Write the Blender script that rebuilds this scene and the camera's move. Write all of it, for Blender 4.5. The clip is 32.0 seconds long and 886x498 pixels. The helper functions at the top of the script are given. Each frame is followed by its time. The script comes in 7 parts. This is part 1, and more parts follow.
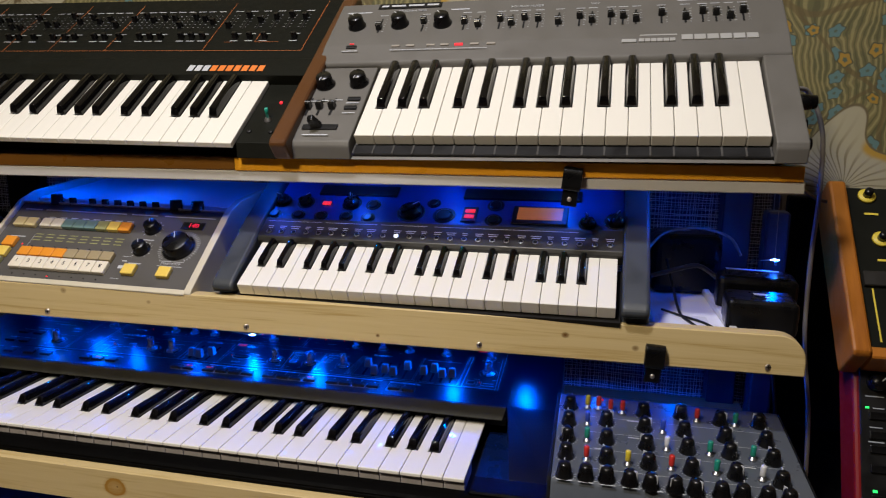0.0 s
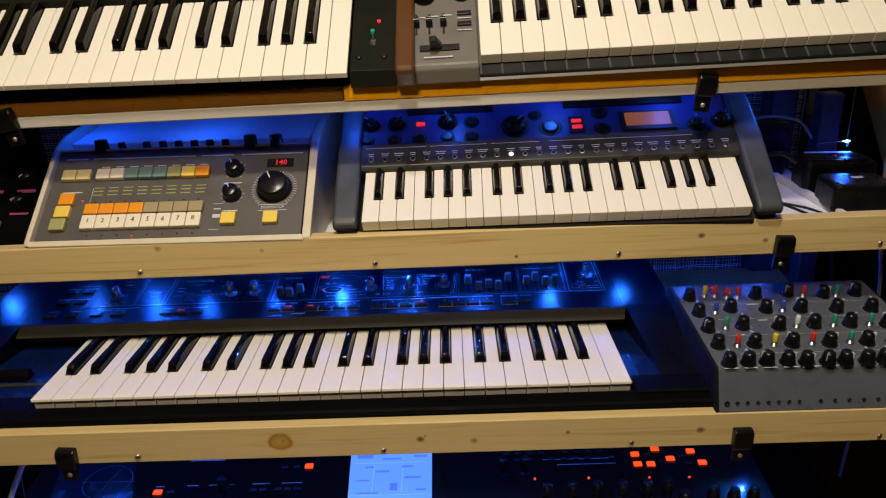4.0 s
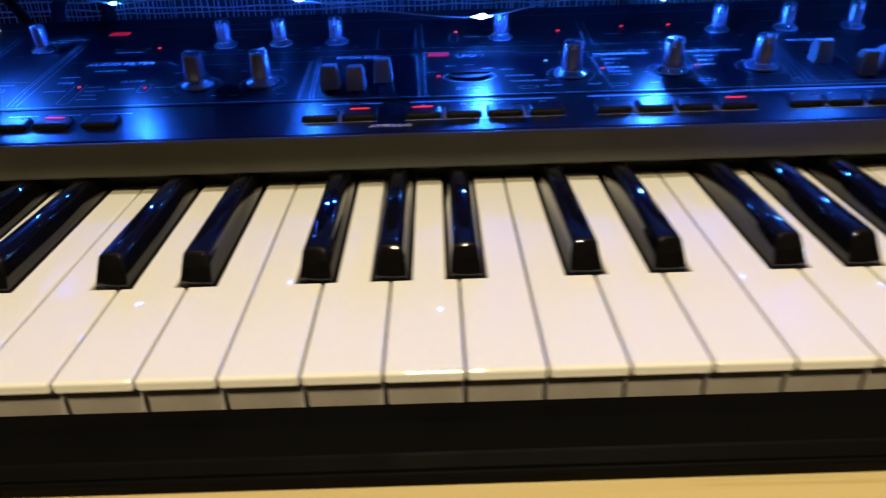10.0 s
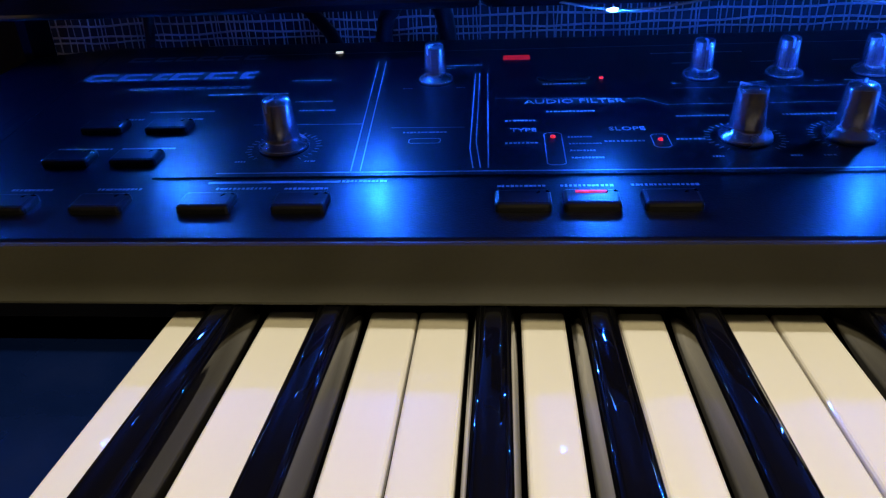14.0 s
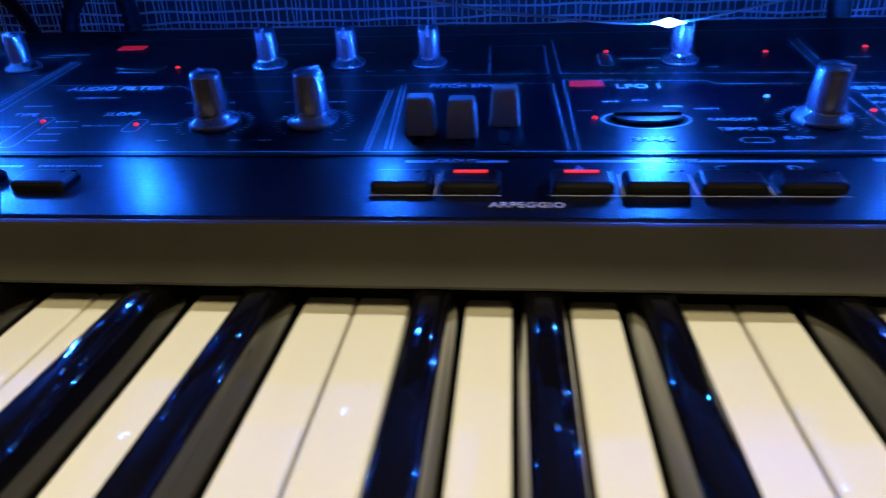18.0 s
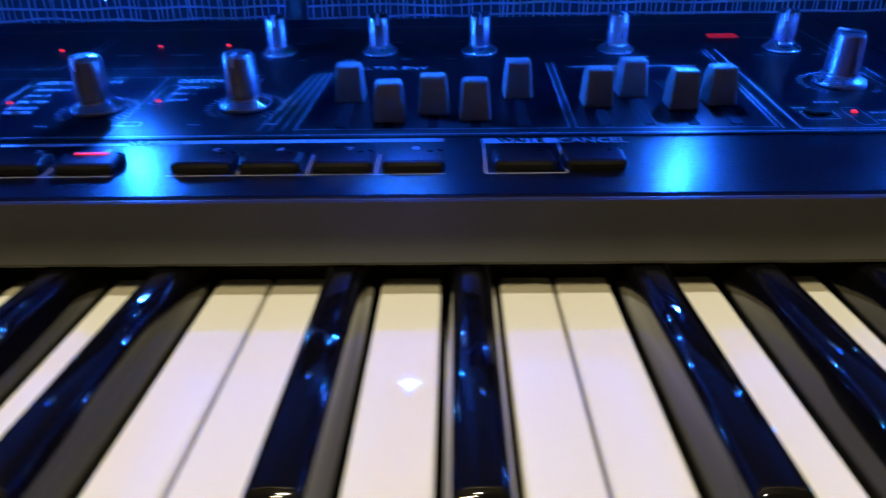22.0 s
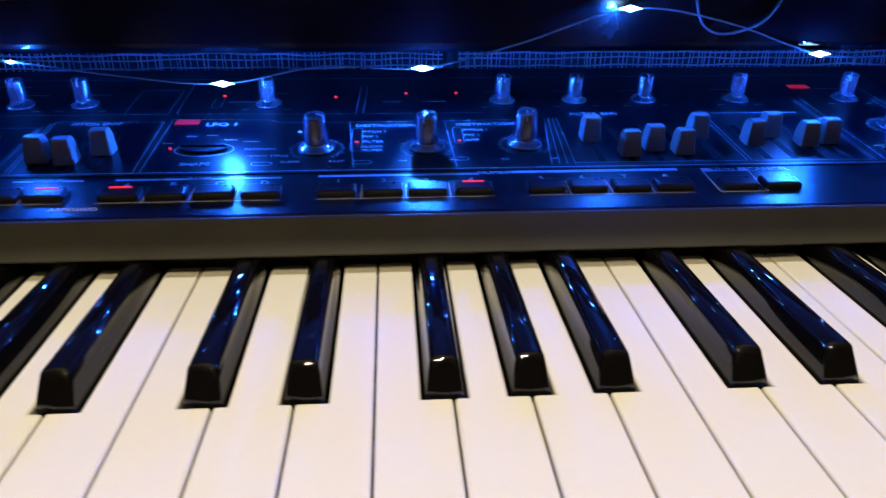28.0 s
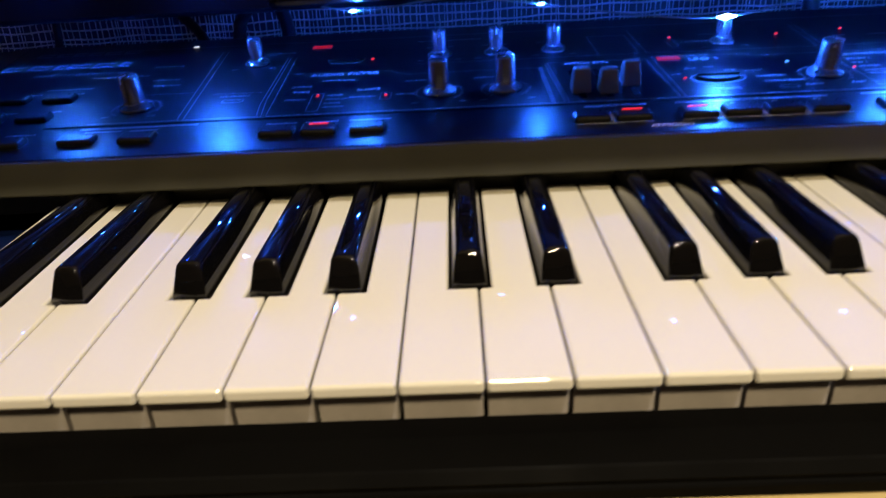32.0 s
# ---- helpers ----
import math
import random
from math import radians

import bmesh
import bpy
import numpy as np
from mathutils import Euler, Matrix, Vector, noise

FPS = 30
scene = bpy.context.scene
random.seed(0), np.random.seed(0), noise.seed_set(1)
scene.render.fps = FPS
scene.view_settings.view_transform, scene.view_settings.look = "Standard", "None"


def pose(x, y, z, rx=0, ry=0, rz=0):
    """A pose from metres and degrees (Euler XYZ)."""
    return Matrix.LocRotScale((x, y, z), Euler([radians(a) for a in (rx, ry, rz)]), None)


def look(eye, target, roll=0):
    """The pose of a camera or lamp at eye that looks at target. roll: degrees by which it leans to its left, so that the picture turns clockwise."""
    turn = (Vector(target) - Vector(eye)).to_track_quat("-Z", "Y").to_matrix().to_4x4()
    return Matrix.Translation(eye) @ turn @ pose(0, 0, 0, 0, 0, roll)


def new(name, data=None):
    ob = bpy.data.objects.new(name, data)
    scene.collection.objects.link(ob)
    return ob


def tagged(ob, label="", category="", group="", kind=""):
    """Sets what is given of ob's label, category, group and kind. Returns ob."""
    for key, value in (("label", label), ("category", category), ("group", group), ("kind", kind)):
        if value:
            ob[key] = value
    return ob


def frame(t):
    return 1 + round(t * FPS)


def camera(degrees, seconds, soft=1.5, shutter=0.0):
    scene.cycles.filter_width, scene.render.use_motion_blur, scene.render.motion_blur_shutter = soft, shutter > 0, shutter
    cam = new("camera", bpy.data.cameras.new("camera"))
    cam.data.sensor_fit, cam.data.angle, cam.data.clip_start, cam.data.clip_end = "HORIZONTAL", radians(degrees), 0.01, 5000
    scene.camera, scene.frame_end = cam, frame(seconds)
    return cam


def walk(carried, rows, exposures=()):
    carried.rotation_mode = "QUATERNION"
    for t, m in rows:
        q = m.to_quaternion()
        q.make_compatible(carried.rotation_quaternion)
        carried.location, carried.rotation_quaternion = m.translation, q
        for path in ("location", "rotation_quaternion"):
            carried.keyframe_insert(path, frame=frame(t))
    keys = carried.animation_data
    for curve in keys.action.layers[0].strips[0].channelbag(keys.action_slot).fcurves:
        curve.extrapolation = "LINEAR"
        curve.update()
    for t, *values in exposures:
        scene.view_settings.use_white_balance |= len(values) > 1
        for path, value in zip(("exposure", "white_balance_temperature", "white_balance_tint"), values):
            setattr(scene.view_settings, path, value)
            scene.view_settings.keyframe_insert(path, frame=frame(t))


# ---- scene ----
# ---- path ----
cam = camera(64.11, 32.0, soft=1.15, shutter=0.55)
PATH = [
    (0, 0.7982, -0.6670, 1.2308, 78.68, -0.81, 12.27),
    (0.5, 0.7834, -0.6631, 1.2291, 78.31, -0.89, 12.86),
    (1, 0.7479, -0.6432, 1.2329, 75.39, 1.13, 13.00),
    (1.5, 0.7047, -0.6643, 1.2401, 74.78, 3.00, 12.14),
    (2, 0.6578, -0.6506, 1.2305, 74.49, 3.13, 10.40),
    (2.5, 0.5718, -0.6131, 1.2287, 72.53, 1.60, 7.57),
    (3, 0.4990, -0.5989, 1.2383, 70.01, 1.89, 4.02),
    (3.5, 0.4912, -0.6327, 1.2869, 67.99, 2.16, 1.20),
    (5.5, 0.3999, -0.7681, 1.2815, 70.69, 0.78, -1.94),
    (6, 0.3540, -0.7129, 1.2141, 69.10, -0.16, -3.78),
    (6.5, 0.3494, -0.6630, 1.1527, 67.12, 1.20, -3.53),
    (7, 0.3998, -0.5516, 1.1121, 66.52, 1.01, 3.12),
    (7.5, 0.4054, -0.4533, 1.0775, 65.52, 2.35, 5.44),
    (8, 0.3763, -0.3789, 1.0374, 64.98, 1.28, 3.09),
    (8.5, 0.3417, -0.3000, 1.0111, 63.19, 0.35, 1.39),
    (9, 0.3332, -0.2392, 1.0005, 62.24, 1.33, 0.06),
    (9.5, 0.3383, -0.1940, 0.9897, 62.26, 1.50, -0.65),
    (10, 0.2999, -0.1589, 0.9747, 61.70, 1.53, -0.92),
    (10.5, 0.2673, -0.1346, 0.9696, 61.39, 1.19, -0.07),
    (11, 0.2314, -0.1175, 0.9698, 62.35, 0.76, 0.72),
    (11.5, 0.2014, -0.0932, 0.9653, 62.84, 1.14, 2.46),
    (12, 0.1731, -0.0679, 0.9590, 63.36, 1.90, 3.25),
    (12.5, 0.1424, -0.0494, 0.9549, 63.34, 2.43, 3.62),
    (13, 0.1193, -0.0430, 0.9503, 63.46, 2.04, 4.41),
    (13.5, 0.0937, -0.0369, 0.9519, 63.81, 2.15, 4.23),
    (15.5, 0.0997, 0.0069, 0.9408, 64.68, 1.90, 6.24),
    (16, 0.1356, 0.0036, 0.9341, 65.69, 1.62, 7.18),
    (16.5, 0.1741, 0.0012, 0.9329, 64.77, 2.13, 7.25),
    (17, 0.2079, -0.0043, 0.9332, 64.57, 1.86, 7.02),
    (17.5, 0.2353, -0.0104, 0.9360, 64.49, 1.70, 4.37),
    (18, 0.2741, -0.0149, 0.9395, 64.54, 1.76, 5.16),
    (18.5, 0.2963, -0.0289, 0.9415, 64.42, 1.30, 3.01),
    (19, 0.3362, -0.0348, 0.9445, 64.88, 1.24, 3.35),
    (19.5, 0.3686, -0.0300, 0.9406, 65.65, 0.84, 2.42),
    (20, 0.4010, -0.0267, 0.9381, 65.46, 0.41, 2.25),
    (20.5, 0.4312, -0.0268, 0.9404, 65.48, 0.88, 1.50),
    (21, 0.4579, -0.0242, 0.9377, 65.29, 0.59, 1.18),
    (21.5, 0.5070, -0.0268, 0.9349, 65.95, 1.23, 1.98),
    (22, 0.5401, -0.0170, 0.9313, 65.31, 0.83, 0.87),
    (22.5, 0.5689, -0.0101, 0.9264, 64.22, 0.11, 0.48),
    (23, 0.5977, -0.0127, 0.9289, 64.18, -0.43, 1.42),
    (23.5, 0.6169, -0.0130, 0.9294, 63.76, -0.02, 1.64),
    (24, 0.6190, -0.0255, 0.9370, 63.06, 0.24, 2.29),
    (24.5, 0.6118, -0.0388, 0.9368, 62.84, 0.59, 1.89),
    (26.5, 0.5092, -0.0971, 0.9419, 64.76, -1.01, -4.02),
    (27, 0.4724, -0.1059, 0.9513, 64.31, -1.49, -4.33),
    (27.5, 0.4374, -0.1180, 0.9681, 64.94, -1.10, -4.53),
    (28, 0.4067, -0.1188, 0.9796, 64.67, -0.42, -4.06),
    (28.5, 0.3858, -0.1165, 0.9915, 64.42, -0.64, -3.62),
    (29, 0.3474, -0.1111, 1.0049, 63.93, -0.95, -4.17),
    (29.5, 0.3054, -0.1088, 1.0054, 63.62, -0.98, -3.75),
    (30, 0.2673, -0.1168, 1.0054, 64.22, 0.01, -2.28),
    (30.5, 0.2498, -0.1272, 1.0048, 64.09, 0.70, 0.02),
    (31, 0.2297, -0.1422, 0.9957, 64.21, 0.91, 0.47),
    (31.5, 0.2064, -0.1526, 0.9843, 64.27, 1.96, 0.36),
    (32, 0.1836, -0.1526, 0.9627, 64.26, 2.87, 0.47),
]
EXPOSURES = ((0, -0.62, 5920, 14), (1, -0.67, 6900, 12), (3.5, -0.79, 7200, 12), (6, -0.79, 6900, 12), (7, -0.57, 7900, 4), (9, -0.47, 8000, 2), (11, -0.42, 7800, 4), (13, -0.44, 7500, 4), (16, -0.38, 7700, -1), (20, -0.44, 7800, -2), (24, -0.52, 7500, 2), (27, -0.57, 7600, 5), (28, -0.47, 7500, 5), (30, -0.12, 8200, 4), (31, -0.22, 8000, 8), (32, -0.42, 8000, 7))
walk(cam, [(r[0], pose(*r[1:])) for r in PATH], EXPOSURES)
# ---- path end ----
Z0 = 0.85

# ---- world and light ----
world = bpy.data.worlds.new("world")
world.use_nodes = True
world.node_tree.nodes["Background"].inputs[0].default_value = (0.02, 0.022, 0.03, 1)
world.node_tree.nodes["Background"].inputs[1].default_value = 0.02
scene.world = world
scene.view_settings.exposure = 0.0


def lamp(name, kind, at, power, colour, size=0.1, target=None, spread=None):
    data = bpy.data.lights.new(name, kind)
    data.energy, data.color = power, colour
    if kind == "AREA":
        data.shape, data.size = "DISK", size
        if spread:
            data.spread = radians(spread)
    else:
        data.shadow_soft_size = size
    ob = new(name, data)
    ob.matrix_world = look(at, target) if target else pose(*at)
    return ob


lamp("ceiling_lamp_light", "AREA", (0.45, -0.55, 2.36), 23.0, (1.0, 0.95, 0.93), 0.13, (0.45, -0.28, 0.5))
lamp("floor_lamp_light", "AREA", (0.30, -1.02, 2.15), 22.0, (1.0, 0.84, 0.56), 0.20, (0.42, 0.0, 0.9))

BLUE = (0.0, 0.080, 1.0)


# ---- mesh helpers ----
def make_bm():
    return bmesh.new()


def add_box(bm, x0, x1, y0, y1, z0, z1, bev=0.0, seg=1, mi=0, m=None):
    made = bmesh.ops.create_cube(bm, size=1.0)["verts"]
    for v in made:
        v.co = Vector(((x0 + x1) / 2 + v.co.x * (x1 - x0), (y0 + y1) / 2 + v.co.y * (y1 - y0), (z0 + z1) / 2 + v.co.z * (z1 - z0)))
    faces = {f for v in made for f in v.link_faces}
    for f in faces:
        f.material_index = mi
    if bev > 0:
        edges = list({e for v in made for e in v.link_edges})
        out = bmesh.ops.bevel(bm, geom=edges, offset=bev, segments=seg, affect="EDGES", profile=0.5, material=mi)
        made = out["verts"]
    if m is not None:
        for v in {v for v in made} | ({v for f in faces if f.is_valid for v in f.verts}):
            v.co = m @ v.co
    return made


def add_prism(bm, profile, lo, hi, axis="x", bev=0.0, seg=2, mi=0):
    """Extrudes a closed profile. axis x: profile is (y, z); y: (x, z); z: (x, y)."""
    def put(a, b, c):
        return {"x": (c, a, b), "y": (a, c, b), "z": (a, b, c)}[axis]
    one = [bm.verts.new(put(a, b, lo)) for a, b in profile]
    two = [bm.verts.new(put(a, b, hi)) for a, b in profile]
    n = len(profile)
    faces = [bm.faces.new(one), bm.faces.new(two[::-1])]
    for i in range(n):
        faces.append(bm.faces.new((one[i], two[i], two[(i + 1) % n], one[(i + 1) % n])))
    for f in faces:
        f.material_index = mi
    bmesh.ops.recalc_face_normals(bm, faces=faces)
    if bev > 0:
        edges = list({e for f in faces for e in f.edges})
        bmesh.ops.bevel(bm, geom=edges, offset=bev, segments=seg, affect="EDGES", profile=0.5, material=mi)


def add_lathe(bm, profile, n=24, m=None, mi=0):
    """Turns (radius, z) points round the z axis; ends are closed."""
    rings = []
    for r, z in profile:
        ring = [bm.verts.new((r * math.cos(2 * math.pi * k / n), r * math.sin(2 * math.pi * k / n), z)) for k in range(n)]
        rings.append(ring)
    faces = []
    for a, b in zip(rings, rings[1:]):
        for k in range(n):
            faces.append(bm.faces.new((a[k], a[(k + 1) % n], b[(k + 1) % n], b[k])))
    faces.append(bm.faces.new(rings[0][::-1]))
    faces.append(bm.faces.new(rings[-1]))
    for f in faces:
        f.smooth, f.material_index = True, mi
    faces[-1].smooth = faces[-2].smooth = False
    if m is not None:
        for ring in rings:
            for v in ring:
                v.co = m @ v.co


def add_tube(bm, points, r, n=8, mi=0):
    """A round cable along a smooth line through the points."""
    pts = [Vector(p) for p in points]
    line = []
    for i in range(len(pts) - 1):
        p0, p1, p2, p3 = pts[max(i - 1, 0)], pts[i], pts[i + 1], pts[min(i + 2, len(pts) - 1)]
        for k in range(6):
            t = k / 6
            line.append(0.5 * (2 * p1 + (p2 - p0) * t + (2 * p0 - 5 * p1 + 4 * p2 - p3) * t * t + (3 * p1 - p0 - 3 * p2 + p3) * t ** 3))
    line.append(pts[-1])
    rings = []
    side = Vector((0.31, 0.22, 0.92))
    for i, p in enumerate(line):
        d = (line[min(i + 1, len(line) - 1)] - line[max(i - 1, 0)]).normalized()
        a = d.cross(side).normalized()
        b = d.cross(a)
        rings.append([bm.verts.new(p + r * (a * math.cos(2 * math.pi * k / n) + b * math.sin(2 * math.pi * k / n))) for k in range(n)])
    for a, b in zip(rings, rings[1:]):
        for k in range(n):
            f = bm.faces.new((a[k], a[(k + 1) % n], b[(k + 1) % n], b[k]))
            f.smooth, f.material_index = True, mi
    bm.faces.new(rings[0])
    bm.faces.new(rings[-1][::-1])


def add_plate(bm, corners, mi=0):
    f = bm.faces.new([bm.verts.new(c) for c in corners])
    f.material_index = mi
    return f


def mesh_of(name, bm, *mats):
    me = bpy.data.meshes.new(name)
    bm.to_mesh(me)
    bm.free()
    for mt in mats:
        me.materials.append(mt)
    return me


def part(name, bm, mats, parent, label="", at=None):
    mats = mats if isinstance(mats, (list, tuple)) else [mats]
    me = bm if isinstance(bm, bpy.types.Mesh) else mesh_of(name, bm, *mats)
    ob = new(name, me)
    if parent is not None:
        ob.parent = parent
    if at is not None:
        ob.matrix_basis = at
    if label:
        tagged(ob, label)
    return ob


def thing(name, label, category, m=None, group="", kind=""):
    ob = new(name)
    ob.empty_display_size = 0.05
    if m is not None:
        ob.matrix_basis = m
    return tagged(ob, label, category, group, kind)


def solid(name, bm, mats, label, category, group="", kind="", m=None):
    ob = part(name, bm, mats, None, "", m)
    return tagged(ob, label, category, group, kind)


def words(name, text, size, mt, parent, m, label="", align="CENTER", raise_by=0.0001):
    cu = bpy.data.curves.new(name, "FONT")
    cu.body, cu.size, cu.align_x, cu.align_y, cu.extrude, cu.resolution_u = text, size, align, "CENTER", raise_by, 2
    tmp = bpy.data.objects.new(name, cu)
    me = bpy.data.meshes.new_from_object(tmp)
    bpy.data.objects.remove(tmp)
    me.materials.clear()
    me.materials.append(mt)
    return part(name, me, mt, parent, label, m)


# ---- materials ----
def material(name, colour, rough=0.5, metal=0.0, var=0.12, scale=40.0, fine=400.0, bump=0.05, coat=0.0, spec=0.5, rvar=0.12, dust=0.0):
    mt = bpy.data.materials.new(name)
    mt.use_nodes = True
    nt = mt.node_tree
    nd, ln = nt.nodes, nt.links
    bs = nd["Principled BSDF"]
    co = nd.new("ShaderNodeTexCoord")
    a, b = nd.new("ShaderNodeTexNoise"), nd.new("ShaderNodeTexNoise")
    for q, s in ((a, scale), (b, fine)):
        q.inputs["Scale"].default_value = s
        q.inputs["Detail"].default_value = 4
        ln.new(co.outputs["Object"], q.inputs["Vector"])
    mx = nd.new("ShaderNodeMix")
    mx.data_type = "FLOAT"
    mx.inputs[0].default_value = 0.35
    ln.new(a.outputs["Fac"], mx.inputs[2])
    ln.new(b.outputs["Fac"], mx.inputs[3])
    ramp = nd.new("ShaderNodeValToRGB")
    ramp.color_ramp.elements[0].position, ramp.color_ramp.elements[1].position = 0.3, 0.7
    lo = [c * (1 - var) for c in colour]
    hi = [min(1, c * (1 + var) + dust) for c in colour]
    ramp.color_ramp.elements[0].color, ramp.color_ramp.elements[1].color = (*lo, 1), (*hi, 1)
    ln.new(mx.outputs[0], ramp.inputs[0])
    ln.new(ramp.outputs[0], bs.inputs["Base Color"])
    mr = nd.new("ShaderNodeMapRange")
    mr.inputs[1].default_value, mr.inputs[2].default_value = 0.3, 0.7
    mr.inputs[3].default_value, mr.inputs[4].default_value = max(0.02, rough - rvar), min(1, rough + rvar)
    ln.new(a.outputs["Fac"], mr.inputs[0])
    ln.new(mr.outputs[0], bs.inputs["Roughness"])
    bs.inputs["Metallic"].default_value = metal
    bs.inputs["Coat Weight"].default_value = coat
    bs.inputs["Specular IOR Level"].default_value = spec
    if bump:
        bp = nd.new("ShaderNodeBump")
        bp.inputs["Strength"].default_value, bp.inputs["Distance"].default_value = bump, 0.001
        ln.new(b.outputs["Fac"], bp.inputs["Height"])
        ln.new(bp.outputs[0], bs.inputs["Normal"])
    return mt


def glow(name, colour, strength):
    mt = bpy.data.materials.new(name)
    mt.use_nodes = True
    bs = mt.node_tree.nodes["Principled BSDF"]
    bs.inputs["Base Color"].default_value = (*[c * 0.5 for c in colour], 1)
    bs.inputs["Emission Color"].default_value = (*colour, 1)
    bs.inputs["Emission Strength"].default_value = strength
    return mt


def wood(name, light, dark, knots=(), rough=0.5, along=(2.2, 75.0, 75.0), coat=0.0, swirl=1.0):
    mt = material(name, light, rough, coat=coat, bump=0.06, spec=0.3)
    nt = mt.node_tree
    nd, ln = nt.nodes, nt.links
    bs = nd["Principled BSDF"]
    co = nd.new("ShaderNodeTexCoord")
    mp = nd.new("ShaderNodeMapping")
    mp.inputs["Scale"].default_value = along
    ln.new(co.outputs["Object"], mp.inputs[0])
    n1 = nd.new("ShaderNodeTexNoise")
    n1.inputs["Scale"].default_value, n1.inputs["Detail"].default_value, n1.inputs["Distortion"].default_value = 1.6, 5, swirl
    ln.new(mp.outputs[0], n1.inputs["Vector"])
    n2 = nd.new("ShaderNodeTexNoise")
    n2.inputs["Scale"].default_value, n2.inputs["Detail"].default_value = 9.0, 3
    ln.new(mp.outputs[0], n2.inputs["Vector"])
    rp = nd.new("ShaderNodeValToRGB")
    rp.color_ramp.elements[0].position, rp.color_ramp.elements[1].position = 0.32, 0.68
    rp.color_ramp.elements[0].color, rp.color_ramp.elements[1].color = (*dark, 1), (*light, 1)
    mid = rp.color_ramp.elements.new(0.47)
    mid.color = (*[(a * 0.8 + b * 0.2) for a, b in zip(light, dark)], 1)
    mx = nd.new("ShaderNodeMix")
    mx.data_type = "FLOAT"
    mx.inputs[0].default_value = 0.3
    ln.new(n1.outputs["Fac"], mx.inputs[2])
    ln.new(n2.outputs["Fac"], mx.inputs[3])
    ln.new(mx.outputs[0], rp.inputs[0])
    last = rp.outputs[0]
    for kx, ky, kz, kr, tone in knots:
        sub = nd.new("ShaderNodeVectorMath")
        sub.operation = "SUBTRACT"
        sub.inputs[1].default_value = (kx, ky, kz)
        ln.new(co.outputs["Object"], sub.inputs[0])
        sc = nd.new("ShaderNodeVectorMath")
        sc.operation = "MULTIPLY"
        sc.inputs[1].default_value = (0.5 / kr, 0.1 / kr, 0.62 / kr)
        ln.new(sub.outputs[0], sc.inputs[0])
        le = nd.new("ShaderNodeVectorMath")
        le.operation = "LENGTH"
        ln.new(sc.outputs[0], le.inputs[0])
        wob = nd.new("ShaderNodeMath")
        wob.operation = "MULTIPLY_ADD"
        ln.new(n1.outputs["Fac"], wob.inputs[0])
        wob.inputs[1].default_value = 0.22
        ln.new(le.outputs["Value"], wob.inputs[2])
        kr_ = nd.new("ShaderNodeValToRGB")
        e = kr_.color_ramp.elements
        e[0].position, e[1].position = 0.125, 0.72
        e[0].color, e[1].color = (min(1, tone * 1.2),) * 3 + (1,), (0, 0, 0, 1)
        big = kr > 0.008
        if big:
            e[0].color = (tone * 0.55,) * 3 + (1,)
        for at_, k_ in (((0.24, 0.60), (0.36, 0.72), (0.42, 0.70), (0.50, 0.95), (0.57, 1.0), (0.62, 0.30)) if big else ((0.20, 1.0), (0.31, 0.85), (0.40, 0.74), (0.50, 0.62), (0.58, 0.30))):
            q = e.new(at_)
            q.color = (min(1, tone * k_),) * 3 + (1,)
        ln.new(wob.outputs[0], kr_.inputs[0])
        cm = nd.new("ShaderNodeMix")
        cm.data_type = "RGBA"
        cm.inputs[7].default_value = (0.34, 0.17, 0.016, 1) if big else (0.11, 0.045, 0.004, 1)
        ln.new(kr_.outputs[0], cm.inputs[0])
        ln.new(last, cm.inputs[6])
        last = cm.outputs[2]
    ln.new(last, bs.inputs["Base Color"])
    return mt


PINE_L, PINE_D = (0.60, 0.47, 0.23), (0.44, 0.31, 0.11)
M_white = material("key_white_plastic", (0.80, 0.775, 0.70), 0.022, var=0.012, scale=14, bump=0.0, rvar=0.008)
# white key plastic darkened: shade under the key lip is put into the colour
M_keyfront = material("shaded_key_front_plastic", (0.50, 0.465, 0.47), 0.6, var=0.10, scale=120, bump=0.0)
M_black = material("key_black_plastic", (0.0030, 0.0028, 0.0030), 0.045, var=0.1, bump=0.0, rvar=0.015, coat=0.3)
M_panel = material("panel_dark_blue_metal", (0.0008, 0.0011, 0.0036), 0.31, metal=0.0, var=0.15, bump=0.14, fine=1500, rvar=0.02, spec=0.50, coat=0.16)
M_panel.node_tree.nodes["Principled BSDF"].inputs["Coat Roughness"].default_value = 0.20
M_body = material("body_black_plastic", (0.0016, 0.0015, 0.0015), 0.6, var=0.15, bump=0.08, fine=1200, spec=0.05)
M_fall = material("fallboard_dark_grey_plastic", (0.036, 0.034, 0.023), 0.46, var=0.1, bump=0.05, fine=1000, spec=0.15)
M_dark = material("matt_black", (0.0015, 0.0015, 0.0017), 0.7, var=0.1, spec=0.25)
M_felt = material("dark_felt", (0.004, 0.003, 0.003), 0.95, var=0.2)
M_silver = material("silver_knob_plastic", (0.40, 0.41, 0.44), 0.24, metal=0.9, var=0.06, bump=0.02)
M_cap = material("grey_slider_cap", (0.33, 0.30, 0.26), 0.45, var=0.08, bump=0.02)
M_print = material("white_print", (0.52, 0.54, 0.57), 0.5, var=0.08, bump=0.0)
M_printdim = material("grey_print", (0.38, 0.41, 0.46), 0.5, var=0.08, bump=0.0)
M_button = material("black_rubber_button", (0.004, 0.004, 0.0045), 0.35, var=0.1, bump=0.02)
M_metal = material("brushed_steel", (0.55, 0.55, 0.56), 0.35, metal=1.0, var=0.08)
M_screw = material("zinc_screw_metal", (0.62, 0.56, 0.48), 0.45, metal=1.0, var=0.1)
M_clip = material("black_clip_plastic", (0.003, 0.003, 0.0034), 0.32, var=0.1, spec=0.3)
